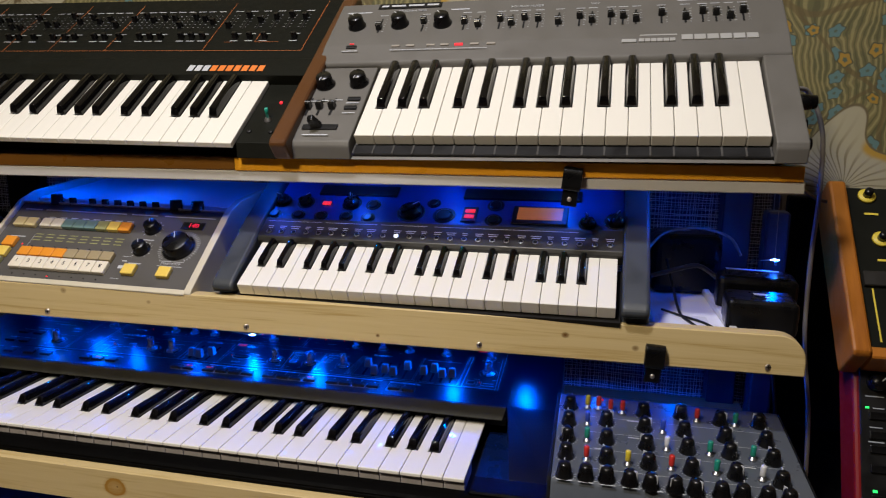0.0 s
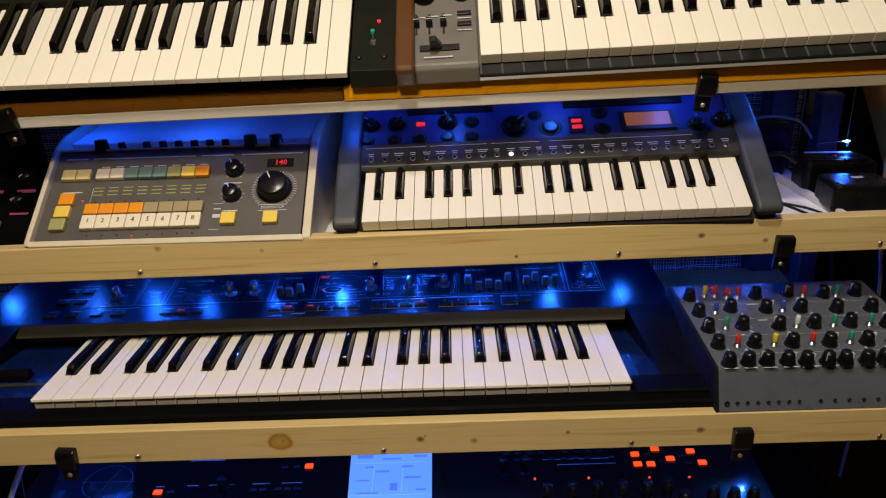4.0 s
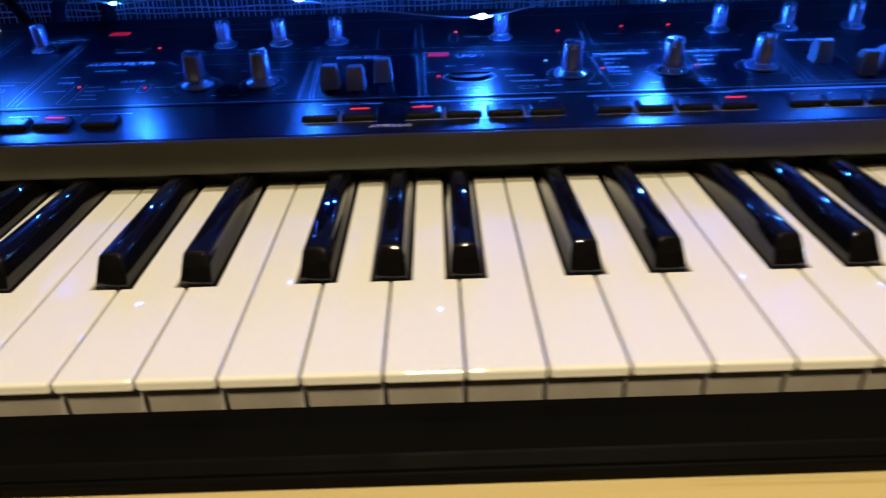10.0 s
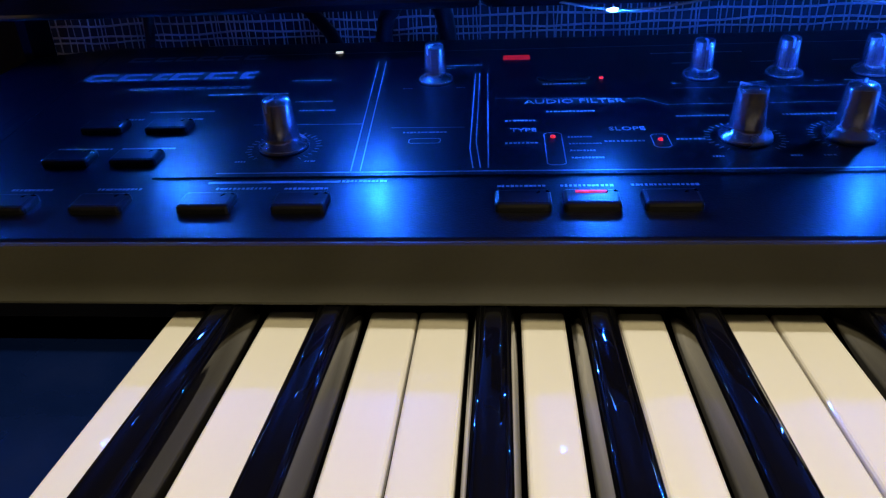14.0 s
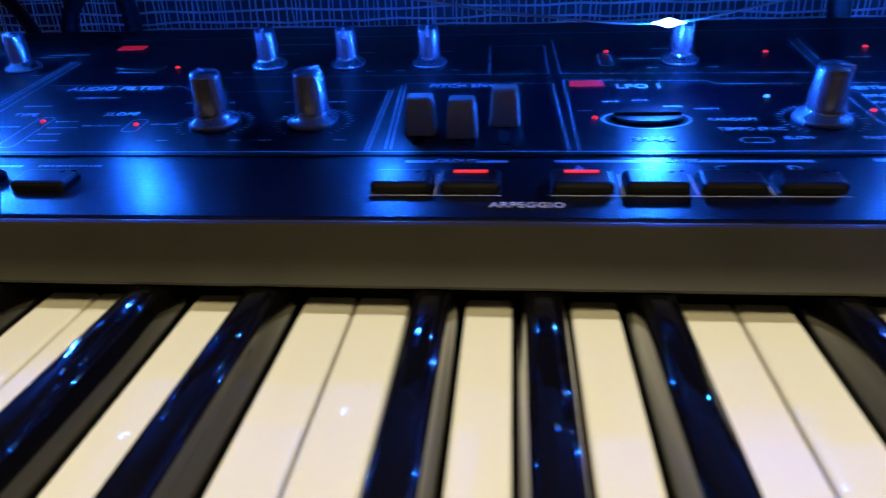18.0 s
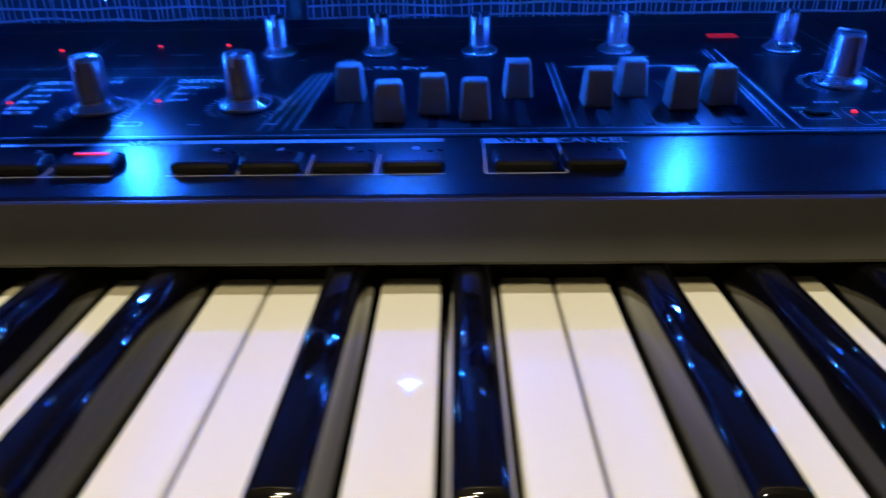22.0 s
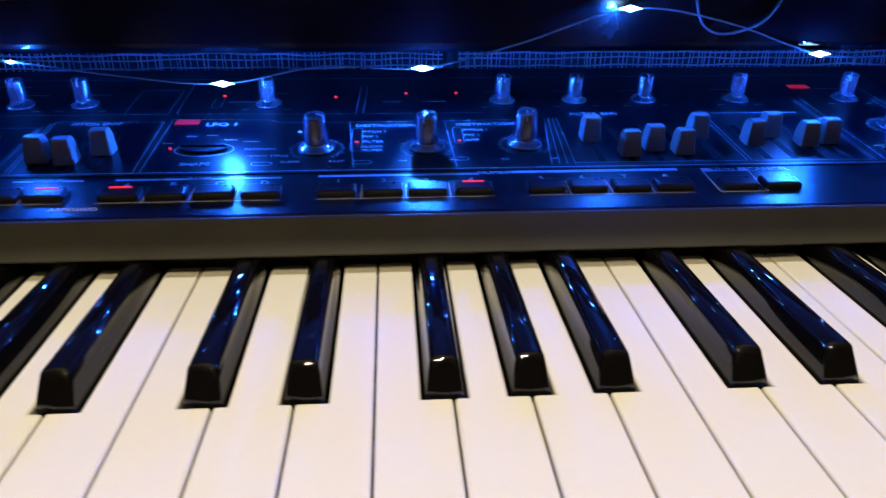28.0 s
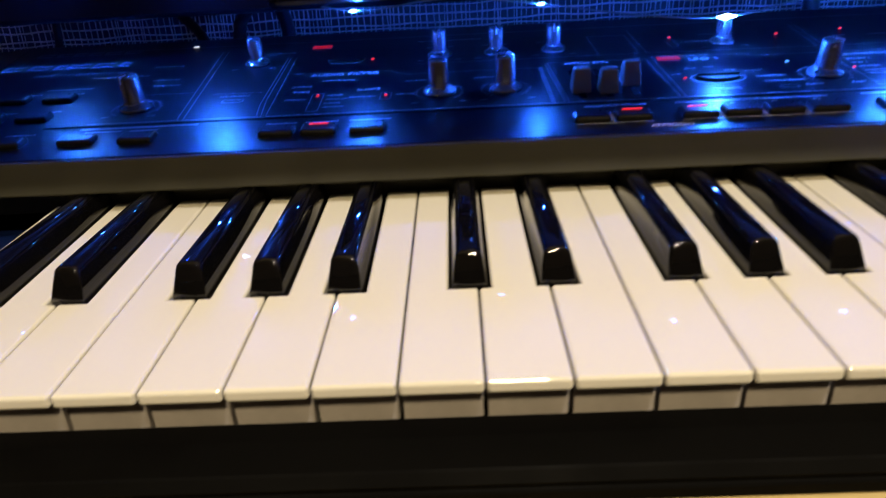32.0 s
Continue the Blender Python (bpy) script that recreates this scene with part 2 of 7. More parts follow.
M_red = glow("red_led", (1.0, 0.03, 0.04), 1.3)
M_reddim = glow("red_mark", (0.9, 0.02, 0.03), 0.38)
M_led = glow("blue_white_led", (0.22, 0.50, 1.0), 62.0)
M_leddim = glow("dim_blue_led", (0.15, 0.42, 1.0), 26.0)
M_ledtiny = glow("faint_blue_led", (0.15, 0.42, 1.0), 17.0)
M_wire = material("thin_silver_wire", (0.35, 0.30, 0.26), 0.4, metal=0.8, var=0.1)


# ---- the room ----
def room_wall(name, x0, x1, y0, y1, z0, z1, mt, label):
    bm = make_bm()
    add_box(bm, x0, x1, y0, y1, z0, z1)
    return solid(name, bm, mt, label, "wall", kind="structure")


M_plaster = material("plain_wall_paint", (0.17, 0.14, 0.10), 0.85, var=0.06, scale=6, fine=200, bump=0.1)
M_ceil = material("white_ceiling_paint", (0.75, 0.72, 0.66), 0.9, var=0.04, scale=4, fine=150)
M_floor = wood("dark_floor_boards", (0.22, 0.13, 0.07), (0.12, 0.065, 0.03), along=(1.5, 12.0, 12.0), rough=0.45)


def wallpaper():
    mt = material("floral_wallpaper", (0.185, 0.160, 0.062), 0.75, var=0.10, scale=12, fine=300, bump=0.1)
    nt = mt.node_tree
    nd, ln = nt.nodes, nt.links
    bs = nd["Principled BSDF"]
    base = bs.inputs["Base Color"].links[0].from_socket

    def calc(op, a, b=0.0, c=0.0):
        q = nd.new("ShaderNodeMath")
        q.operation = op
        for k, v in enumerate((a, b, c)):
            if isinstance(v, (int, float)):
                q.inputs[k].default_value = v
            else:
                ln.new(v, q.inputs[k])
        return q.outputs[0]

    def step(v, lo, hi):
        q = nd.new("ShaderNodeMapRange")
        q.interpolation_type = "SMOOTHSTEP"
        q.inputs[1].default_value, q.inputs[2].default_value = lo, hi
        ln.new(v, q.inputs[0])
        return q.outputs[0]

    def paint(under, colour, fac):
        q = nd.new("ShaderNodeMix")
        q.data_type = "RGBA"
        ln.new(fac, q.inputs[0])
        ln.new(under, q.inputs[6])
        if isinstance(colour, tuple):
            q.inputs[7].default_value = (*colour, 1)
        else:
            ln.new(colour, q.inputs[7])
        return q.outputs[2]

    co = nd.new("ShaderNodeTexCoord")
    sep = nd.new("ShaderNodeSeparateXYZ")
    ln.new(co.outputs["Object"], sep.inputs[0])
    flat_co = nd.new("ShaderNodeCombineXYZ")
    ln.new(sep.outputs[0], flat_co.inputs[0])
    ln.new(sep.outputs[2], flat_co.inputs[1])
    warp = nd.new("ShaderNodeTexNoise")
    warp.inputs["Scale"].default_value, warp.inputs["Detail"].default_value = 7.0, 1.0
    ln.new(flat_co.outputs[0], warp.inputs["Vector"])
    bent = nd.new("ShaderNodeVectorMath")
    bent.operation = "MULTIPLY_ADD"
    bent.inputs[1].default_value = (0.09, 0.09, 0.0)
    ln.new(warp.outputs["Color"], bent.inputs[0])
    ln.new(flat_co.outputs[0], bent.inputs[2])

    def cells(scale, feature="F1"):
        q = nd.new("ShaderNodeTexVoronoi")
        q.voronoi_dimensions, q.feature = "2D", feature
        q.inputs["Scale"].default_value = scale
        ln.new(bent.outputs[0], q.inputs["Vector"])
        return q

    last = base
    # brownish leaves and thin stems
    leaf = cells(21.0)
    vein = nd.new("ShaderNodeTexWave")
    vein.inputs["Scale"].default_value, vein.inputs["Distortion"].default_value, vein.inputs["Detail Scale"].default_value = 34.0, 9.0, 0.6
    ln.new(bent.outputs[0], vein.inputs["Vector"])
    last = paint(last, (0.12, 0.115, 0.045), calc("MULTIPLY", step(leaf.outputs["Distance"], 0.46, 0.34), 0.8))
    last = paint(last, (0.36, 0.31, 0.13), calc("MULTIPLY", step(vein.outputs["Fac"], 0.62, 0.95), 0.55))
    last = paint(last, (0.08, 0.075, 0.03), calc("MULTIPLY", step(vein.outputs["Fac"], 0.20, 0.04), 0.6))
    stem = cells(8.0, "DISTANCE_TO_EDGE")
    last = paint(last, (0.13, 0.095, 0.035), calc("MULTIPLY", step(stem.outputs["Distance"], 0.034, 0.018), 0.75))
    # teal bells and orange buds, in some cells only
    for scale, r, colour, lo in ((31.0, 0.30, (0.11, 0.20, 0.19), 0.62), (25.0, 0.20, (0.36, 0.22, 0.03), 0.78)):
        c = cells(scale)
        tone = nd.new("ShaderNodeSeparateColor")
        ln.new(c.outputs["Color"], tone.inputs[0])
        on = calc("GREATER_THAN", tone.outputs[0], lo)
        off = nd.new("ShaderNodeVectorMath")
        off.operation = "SUBTRACT"
        ln.new(bent.outputs[0], off.inputs[0])
        ln.new(c.outputs["Position"], off.inputs[1])
        oxy = nd.new("ShaderNodeSeparateXYZ")
        ln.new(off.outputs[0], oxy.inputs[0])
        turn = calc("MULTIPLY_ADD", calc("ARCTAN2", oxy.outputs[1], oxy.outputs[0]), 5.0, calc("MULTIPLY", tone.outputs[1], 6.0))
        dist = calc("MULTIPLY", c.outputs["Distance"], calc("MULTIPLY_ADD", calc("SINE", turn), 0.13, 1.0))
        last = paint(last, (0.08, 0.08, 0.04), calc("MULTIPLY", step(dist, r + 0.06, r + 0.03), on))
        last = paint(last, colour, calc("MULTIPLY", step(dist, r + 0.02, r - 0.02), on))
        last = paint(last, (0.09, 0.12, 0.08), calc("MULTIPLY", step(dist, 0.10, 0.05), on))
    # large pale flowers with striped petals
    big = cells(4.3)
    d = nd.new("ShaderNodeVectorMath")
    d.operation = "SUBTRACT"
    ln.new(bent.outputs[0], d.inputs[0])
    ln.new(big.outputs["Position"], d.inputs[1])
    ds = nd.new("ShaderNodeSeparateXYZ")
    ln.new(d.outputs[0], ds.inputs[0])
    ang = calc("ARCTAN2", ds.outputs[1], ds.outputs[0])
    edge = calc("MULTIPLY_ADD", calc("SINE", calc("MULTIPLY", ang, 5.0)), 0.075, 0.40)
    rel = calc("DIVIDE", big.outputs["Distance"], edge)
    stripe = step(calc("SINE", calc("MULTIPLY_ADD", ang, 34.0, calc("MULTIPLY", rel, 3.0))), 0.3, 0.95)
    petal = paint(nd.new("ShaderNodeRGB").outputs[0], (0.40, 0.365, 0.24), calc("ADD", 1.0, 0.0))
    petal = paint(petal, (0.20, 0.17, 0.09), calc("MULTIPLY", stripe, step(rel, 1.0, 0.35)))
    petal = paint(petal, (0.44, 0.27, 0.035), calc("MULTIPLY", step(rel, 0.80, 0.92), step(calc("SINE", calc("MULTIPLY", ang, 2.5)), 0.2, 0.5)))
    petal = paint(petal, (0.12, 0.09, 0.04), step(rel, 0.16, 0.10))
    last = paint(last, (0.14, 0.11, 0.05), step(rel, 1.05, 1.02))
    last = paint(last, petal, step(rel, 1.01, 0.98))
    ln.new(last, bs.inputs["Base Color"])
    return mt


M_paper = wallpaper()
bm = make_bm()
add_box(bm, -2.2, 3.0, -3.2, 0.62, -0.1, 0.0)
solid("floor", bm, M_floor, "dark brown wooden floor boards", "floor", kind="structure")
bm = make_bm()
add_box(bm, -2.2, 3.0, -3.2, 0.62, 2.45, 2.55)
solid("ceiling", bm, M_ceil, "plain white painted ceiling", "ceiling", kind="structure")
room_wall("wall_north", -2.2, 3.0, 0.52, 0.62, 0, 2.45, M_paper, "wall with yellow-green floral wallpaper")
room_wall("wall_south", -2.2, 3.0, -3.3, -3.2, 0, 2.45, M_plaster, "plain beige painted wall")
room_wall("wall_west", -2.3, -2.2, -3.2, 0.62, 0, 2.45, M_plaster, "plain beige painted wall")
room_wall("wall_east", 3.0, 3.1, -3.2, 0.62, 0, 2.45, M_plaster, "plain beige painted wall")


# open-weave cloth behind the shelves: a dark backing with real threads in front of it
M_net = material("dark_cloth_backing", (0.085, 0.088, 0.10), 0.9, var=0.3, scale=60, fine=500, bump=0.2)
M_thread = material("pale_loose_thread", (0.78, 0.78, 0.80), 0.6, var=0.35, scale=90, fine=700, bump=0.0)


def sway(x, z):
    return 0.475 + 0.008 * noise.noise(Vector((x * 12.0, z * 4.0, 0.0)))


bm = make_bm()
cols, rows_n = 60, 24
grid = [[bm.verts.new((-0.55 + 1.62 * i / cols, sway(-0.55 + 1.62 * i / cols, 0.45 + 0.69 * j / rows_n) + 0.002, 0.45 + 0.69 * j / rows_n)) for i in range(cols + 1)] for j in range(rows_n + 1)]
for j in range(rows_n):
    for i in range(cols):
        bm.faces.new((grid[j][i], grid[j][i + 1], grid[j + 1][i + 1], grid[j + 1][i])).smooth = True
net = solid("net_curtain", bm, M_net, "loosely woven pale net cloth hanging behind the shelves", "curtain")
sol = net.modifiers.new("thick", "SOLIDIFY")
sol.thickness, sol.offset = 0.002, 1.0
verts, faces = [], []


def thread(points, w, upright):
    n0 = len(verts)
    for x, z in points:
        y = sway(x, z) - 0.0012
        ox, oz = (w / 2, 0.0) if upright else (0.0, w / 2)
        verts.extend([(x - ox, y, z - oz), (x, y - w * 0.5, z), (x + ox, y, z + oz)])
    for k in range(len(points) - 1):
        a = n0 + 3 * k
        faces.extend([(a, a + 1, a + 4, a + 3), (a + 1, a + 2, a + 5, a + 4)])


random.seed(7)
x = -0.54
while x < 1.06:
    x += 0.0042 * random.uniform(0.55, 1.5)
    ph = random.uniform(0, 50)
    thread([(x + 0.0016 * noise.noise(Vector((ph, z * 40.0, x * 30.0))), z) for z in [0.76 + 0.38 * k / 34 for k in range(35)]], random.uniform(0.0007, 0.0014), True)
z = 0.76
while z < 1.135:
    z += 0.0048 * random.uniform(0.5, 1.6)
    ph = random.uniform(0, 50)
    thread([(x, z + 0.0020 * noise.noise(Vector((ph, z * 9.0, x * 28.0)))) for x in [-0.54 + 1.60 * k / 130 for k in range(131)]], random.uniform(0.0008, 0.0017), False)
me = bpy.data.meshes.new("weave")
me.from_pydata(verts, [], faces)
me.materials.append(M_thread)
tagged(part("weave", me, M_thread, net, "pale irregular woven threads"), kind="stuff")

# ---- shelf rack ----
PIN_U = wood("pine_board_upper", PINE_L, PINE_D, [(0.140, 0.088, 0.0370, 0.0045, 0.6), (0.560, 0.088, 0.0095, 0.0026, 1.0), (0.850, 0.088, 0.0180, 0.0040, 0.8), (0.775, 0.088, 0.0270, 0.0042, 0.95), (0.262, 0.088, 0.0300, 0.003, 0.5)])
PIN_M = wood("pine_board_middle", PINE_L, PINE_D, [(0.2865, -0.03, -0.0455 + Z0, 0.0135, 1.0), (0.4425, -0.03, -0.0475 + Z0, 0.0050, 0.95), (0.4480, -0.03, -0.0435 + Z0, 0.0018, 0.7), (0.2895, -0.03, -0.0445 + Z0, 0.0012, 0.9), (0.502, -0.03, -0.0515 + Z0, 0.0045, 0.7), (0.606, -0.03, -0.044 + Z0, 0.003, 0.8), (0.752, -0.03, -0.0460 + Z0, 0.0048, 0.9)])
M_blackwood = material("black_painted_wood", (0.0016, 0.0016, 0.0018), 0.5, var=0.2, bump=0.1, spec=0.12)


def screw(parent, x, y, z, r=0.0036):
    bm = make_bm()
    add_lathe(bm, [(r, 0), (r, 0.0008), (r * 0.7, 0.0014), (r * 0.2, 0.0015)], 14)
    head = part("screw", bm, M_screw, parent, "", Matrix.Translation((x, y, z)) @ pose(0, 0, 0, 90, 0, 20))
    bm = make_bm()
    add_box(bm, -r * 0.7, r * 0.7, -0.0004, 0.0004, 0.0014, 0.0017)
    add_box(bm, -0.0004, 0.0004, -r * 0.7, r * 0.7, 0.0014, 0.0018)
    part("cross_slot", bm, M_dark, head)


def shelf_board(name, x0, x1, y0, z0, z1, mt, screws, label, round_end, m=None):
    rack = thing(name, label, "shelf board", m)
    bm = make_bm()
    r = 0.028
    prof = [(x0, z0), (x1, z0)]
    if round_end:
        prof += [(x1 - r + r * math.cos(a), z1 - r + r * math.sin(a)) for a in [radians(q) for q in range(0, 91, 15)]]
    else:
        prof += [(x1, z1)]
    prof += [(x0, z1)]
    add_prism(bm, prof, y0, y0 + 0.018, "y", 0.0012, 1)
    part("front_board", bm, mt, rack)
    for sx, sz in screws:
        screw(rack, sx, y0 - 0.0002, sz)
    return rack


shelf_board("upper_shelf_board", -0.42, 1.0205, 0.088, 0.0, 0.0435, PIN_U, [(-0.17, 0.0075), (0.114, 0.0078), (0.3938, 0.0078), (0.680, 0.0082), (0.984, 0.0085)], "knotty pine front board of the upper shelf with screws", True, pose(0, 0, Z0 + 0.1062, 0, -0.34, 0))
shelf_board("middle_shelf_board", -0.42, 1.03, -0.030, Z0 - 0.0675, Z0 - 0.0255, PIN_M, [(-0.15, Z0 - 0.061), (0.1246, Z0 - 0.060), (0.4008, Z0 - 0.061), (0.6766, Z0 - 0.0605), (0.95, Z0 - 0.061)], "knotty pine front board of the middle shelf with screws", True)

# plank under the main synthesizer and battens
bm = make_bm()
add_box(bm, -0.42, 1.03, -0.0115, 0.42, Z0 - 0.0675, Z0 - 0.0520, 0.001)
solid("middle_shelf_plank", bm, PIN_M, "pine shelf plank that carries the black synthesizer", "shelf")
bm = make_bm()
add_prism(bm, [(0.1068, Z0 + 0.1125), (0.1068, Z0 + 0.1225), (0.40, Z0 + 0.1225), (0.40, Z0 + 0.1125)], -0.42, 1.015, "x", 0.0008, 1)
plank = thing("upper_shelf_plank", "dark plank of the upper shelf with a white laminated top", "shelf")
part("plank", bm, wood("dark_stained_plywood", (0.075, 0.060, 0.042), (0.045, 0.034, 0.022), rough=0.6), plank, "dark stained underside")
bm = make_bm()
add_box(bm, -0.42, 1.015, 0.1068, 0.40, Z0 + 0.1226, Z0 + 0.1246, 0.0004)
part("laminate", bm, material("white_laminate", (0.76, 0.76, 0.77), 0.4, var=0.04, scale=12), plank, "white laminate sheet")
bm = make_bm()
add_box(bm, 0.085, 1.0, 0.237, 0.255, Z0 + 0.0675, Z0 + 0.1122, 0.005, 4)
M_lacquer = material("glossy_black_lacquer", (0.0016, 0.0016, 0.0018), 0.16, var=0.2, bump=0.02, spec=0.5)
solid("shelf_batten", bm, M_lacquer, "black batten under the upper shelf holding fairy lights", "batten")
bm = make_bm()
add_box(bm, -0.42, 0.084, 0.287, 0.302, Z0 + 0.0615, Z0 + 0.1122, 0.003, 3)
solid("shelf_batten", bm, M_lacquer, "short black batten under the upper shelf before the net", "batten")

M_teak = wood("stained_brown_shelf_edge", (0.20, 0.085, 0.012), (0.13, 0.050, 0.006), along=(3, 50, 50), rough=0.35, coat=0.3)
M_amber = wood("varnished_amber_shelf_edge", (0.84, 0.38, 0.014), (0.64, 0.26, 0.008), along=(3, 50, 50), rough=0.3, coat=0.4)
M_whitepaint = material("white_painted_batten", (0.50, 0.48, 0.45), 0.5, var=0.05, scale=15)
top = thing("top_shelf", "brown varnished top shelf with a white batten under its edge", "shelf", pose(0, 0, Z0, 0, -0.75, 0))
bm = make_bm()
add_box(bm, -0.42, 0.372, 0.1235, 0.46, 0.2973, 0.3128, 0.001)
part("brown_plank", bm, M_teak, top, "dark brown stained plank")
bm = make_bm()
add_box(bm, 0.3735, 1.011, 0.1195, 0.46, 0.2973, 0.3136, 0.001)
part("amber_plank", bm, M_amber, top, "amber varnished plank")
bm = make_bm()
add_box(bm, -0.42, 1.013, 0.1215, 0.144, 0.2846, 0.2970, 0.001)
part("white_batten", bm, M_whitepaint, top, "white painted batten")

# uprights of the rack, behind the boards
M_post = material("blue_grey_painted_post", (0.05, 0.06, 0.09), 0.45, var=0.15)
for px_ in (-0.40, 1.00):
    bm = make_bm()
    add_box(bm, px_ - 0.02, px_ + 0.02, 0.405, 0.445, 0.0, Z0 + 0.2900, 0.002)
    solid("rack_post", bm, M_post, "dark painted upright post of the shelf rack", "post", "rack posts")


def clip(x, y, z, lean, label):
    """A black plastic latch over the lower edge of a shelf board, z: the board's underside."""
    c = thing("shelf_clip", label, "clip", pose(x, y - 0.0003, z, 0, lean, 0), "shelf clips")
    bm = make_bm()
    add_prism(bm, [(0.0, 0.0), (-0.0085, -0.001), (-0.0105, 0.003), (-0.0110, 0.018), (-0.0095, 0.0225), (-0.006, 0.0245), (0.0, 0.0245)], -0.0105, 0.0105, "x", 0.0016, 2)
    part("hook", bm, M_clip, c)
    bm = make_bm()
    add_prism(bm, [(-0.0045, 0.002), (0.0, -0.0005), (0.0, -0.0165), (-0.0015, -0.0185), (-0.0045, -0.0180)], -0.0085, 0.0085, "x", 0.0010, 2)
    part("flap", bm, M_clip, c)
    bm = make_bm()
    add_lathe(bm, [(0.0026, 0), (0.0026, 0.0010), (0.001, 0.0016)], 12, pose(0, -0.0045, -0.0105, 90, 0, 0))
    part("pin", bm, M_screw, c)


for x, y, z, lean in ((0.8695, 0.088, Z0 + 0.1114, 3), (-0.088, 0.088, Z0 + 0.1056, -9), (0.0463, -0.030, Z0 - 0.0675, 4), (0.797, -0.030, Z0 - 0.0675, 0)):
    clip(x, y, z, lean, "glossy black plastic clip over the lower edge of a shelf board")
for x, lean in ((0.772, 6), (-0.012, -12)):
    clip(x, 0.1193, Z0 + 0.2845 + 0.0131 * x, lean, "black plastic clip over the white batten of the top shelf")


# ---- keyboards ----
SHIFT = {0: -0.0029, 1: 0.0029, 3: -0.0026, 4: 0.0, 5: 0.0026}


def keyboard(parent, whites, first, pitch, length, black_y, black_h, white_mt, black_mt, black_w=0.0118, lip=True, depth=0.020, black_end=None, black_back=0.95):
    """Piano keys as parts: x from 0 to the right, front edge at y 0, tops at z 0. first: 0 is C, 3 is F."""
    k = pitch / 0.0235
    gap = 0.0006 * k
    cut = black_w / 2 + 0.0012 * k
    shared = {}
    for n in range(whites):
        note = (n + first) % 7
        left = SHIFT.get((note - 1) % 7) if (note not in (0, 3) and n > 0) else None
        right = SHIFT.get(note) if (note in SHIFT and n < whites - 1) else None
        key = (left, right)
        if key not in shared:
            bm = make_bm()
            x0, x1 = gap / 2, pitch - gap / 2
            prof = [(x0, 0), (x1, 0)]
            if right is not None:
                xr = pitch + right * k - cut
                prof += [(x1, black_y - 0.001), (xr, black_y - 0.001), (xr, length)]
            else:
                prof += [(x1, length)]
            if left is not None:
                xl = left * k + cut
                prof += [(xl, length), (xl, black_y - 0.001), (x0, black_y - 0.001)]
            else:
                prof += [(x0, length)]
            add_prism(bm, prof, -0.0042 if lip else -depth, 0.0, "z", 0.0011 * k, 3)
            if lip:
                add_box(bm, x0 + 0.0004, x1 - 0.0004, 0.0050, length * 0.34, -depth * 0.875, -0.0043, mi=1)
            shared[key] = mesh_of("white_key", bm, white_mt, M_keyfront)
        part("white_key", shared[key], None, parent, "", Matrix.Translation((n * pitch, 0, 0)))
    bm = make_bm()
    b, tw = black_w / 2, black_w * 0.36
    y0, y1, h = black_y, black_end or length, black_h
    yf, zb = y0 + h * 0.42, h * black_back
    lower = [bm.verts.new(q) for q in ((-b, y0, -0.012), (b, y0, -0.012), (b, y1, -0.012), (-b, y1, -0.012))]
    low = [bm.verts.new(q) for q in ((-b, y0, 0.0012), (b, y0, 0.0012), (b, y1, 0.0012), (-b, y1, 0.0012))]
    across = [(q / 3 * tw, -0.0007 * k * (q / 3) ** 2) for q in range(-3, 4)]
    front = [bm.verts.new((x, yf, h + dz_)) for x, dz_ in across]
    back = [bm.verts.new((x, y1, zb + dz_)) for x, dz_ in across]
    for i in range(4):
        bm.faces.new((lower[i], lower[(i + 1) % 4], low[(i + 1) % 4], low[i]))
    for i in range(6):
        bm.faces.new((front[i], front[i + 1], back[i + 1], back[i]))
    bm.faces.new([low[0], low[1]] + front[::-1])
    bm.faces.new([low[2], low[3]] + back)
    bm.faces.new((low[1], low[2], back[-1], front[-1]))
    bm.faces.new((low[3], low[0], front[0], back[0]))
    bm.faces.new(lower[::-1])
    bmesh.ops.recalc_face_normals(bm, faces=bm.faces)
    edges = [e for e in bm.edges if all(v.co.z > 0.0 for v in e.verts) and e.calc_face_angle(0.0) > 0.35]
    bmesh.ops.bevel(bm, geom=edges, offset=0.0015 * k, segments=4, affect="EDGES", profile=0.5)
    for f in bm.faces:
        f.smooth = True
    me = mesh_of("black_key", bm, black_mt)
    for n in range(whites - 1):
        note = (n + first) % 7
        if note in SHIFT:
            part("black_key", me, None, parent, "", Matrix.Translation(((n + 1) * pitch + SHIFT[note] * k, 0, 0)))


# ---- the black performance synthesizer in the middle ----
PA, PB = 0.0052, 0.105
TILT = math.degrees(math.atan(PB))


def on_panel(x, y, lift=0.0):
    return Matrix.Translation((x, y, PA + PB * y + lift)) @ pose(0, 0, 0, TILT, 0, 0)


synth = thing("black_synthesizer", "black synthesizer with silver knobs, four-octave keys and red leds", "synthesizer", pose(0, 0, Z0))
keyboard(synth, 29, 0, 0.0235, 0.1432, 0.0525, 0.0108, M_white, M_black, black_end=0.1440, black_back=0.84)
pz = lambda y: PA + PB * y
bm = make_bm()
add_prism(bm, [(0.1462, pz(0.1462)), (0.1462, 0.004), (0.30, -0.05), (0.336, -0.05), (0.340, -0.045), (0.340, pz(0.340) - 0.003), (0.337, pz(0.337))], -0.105, 0.707, "x", 0.0012, 2)
part("panel_deck", bm, M_panel, synth, "satin dark panel with white print")
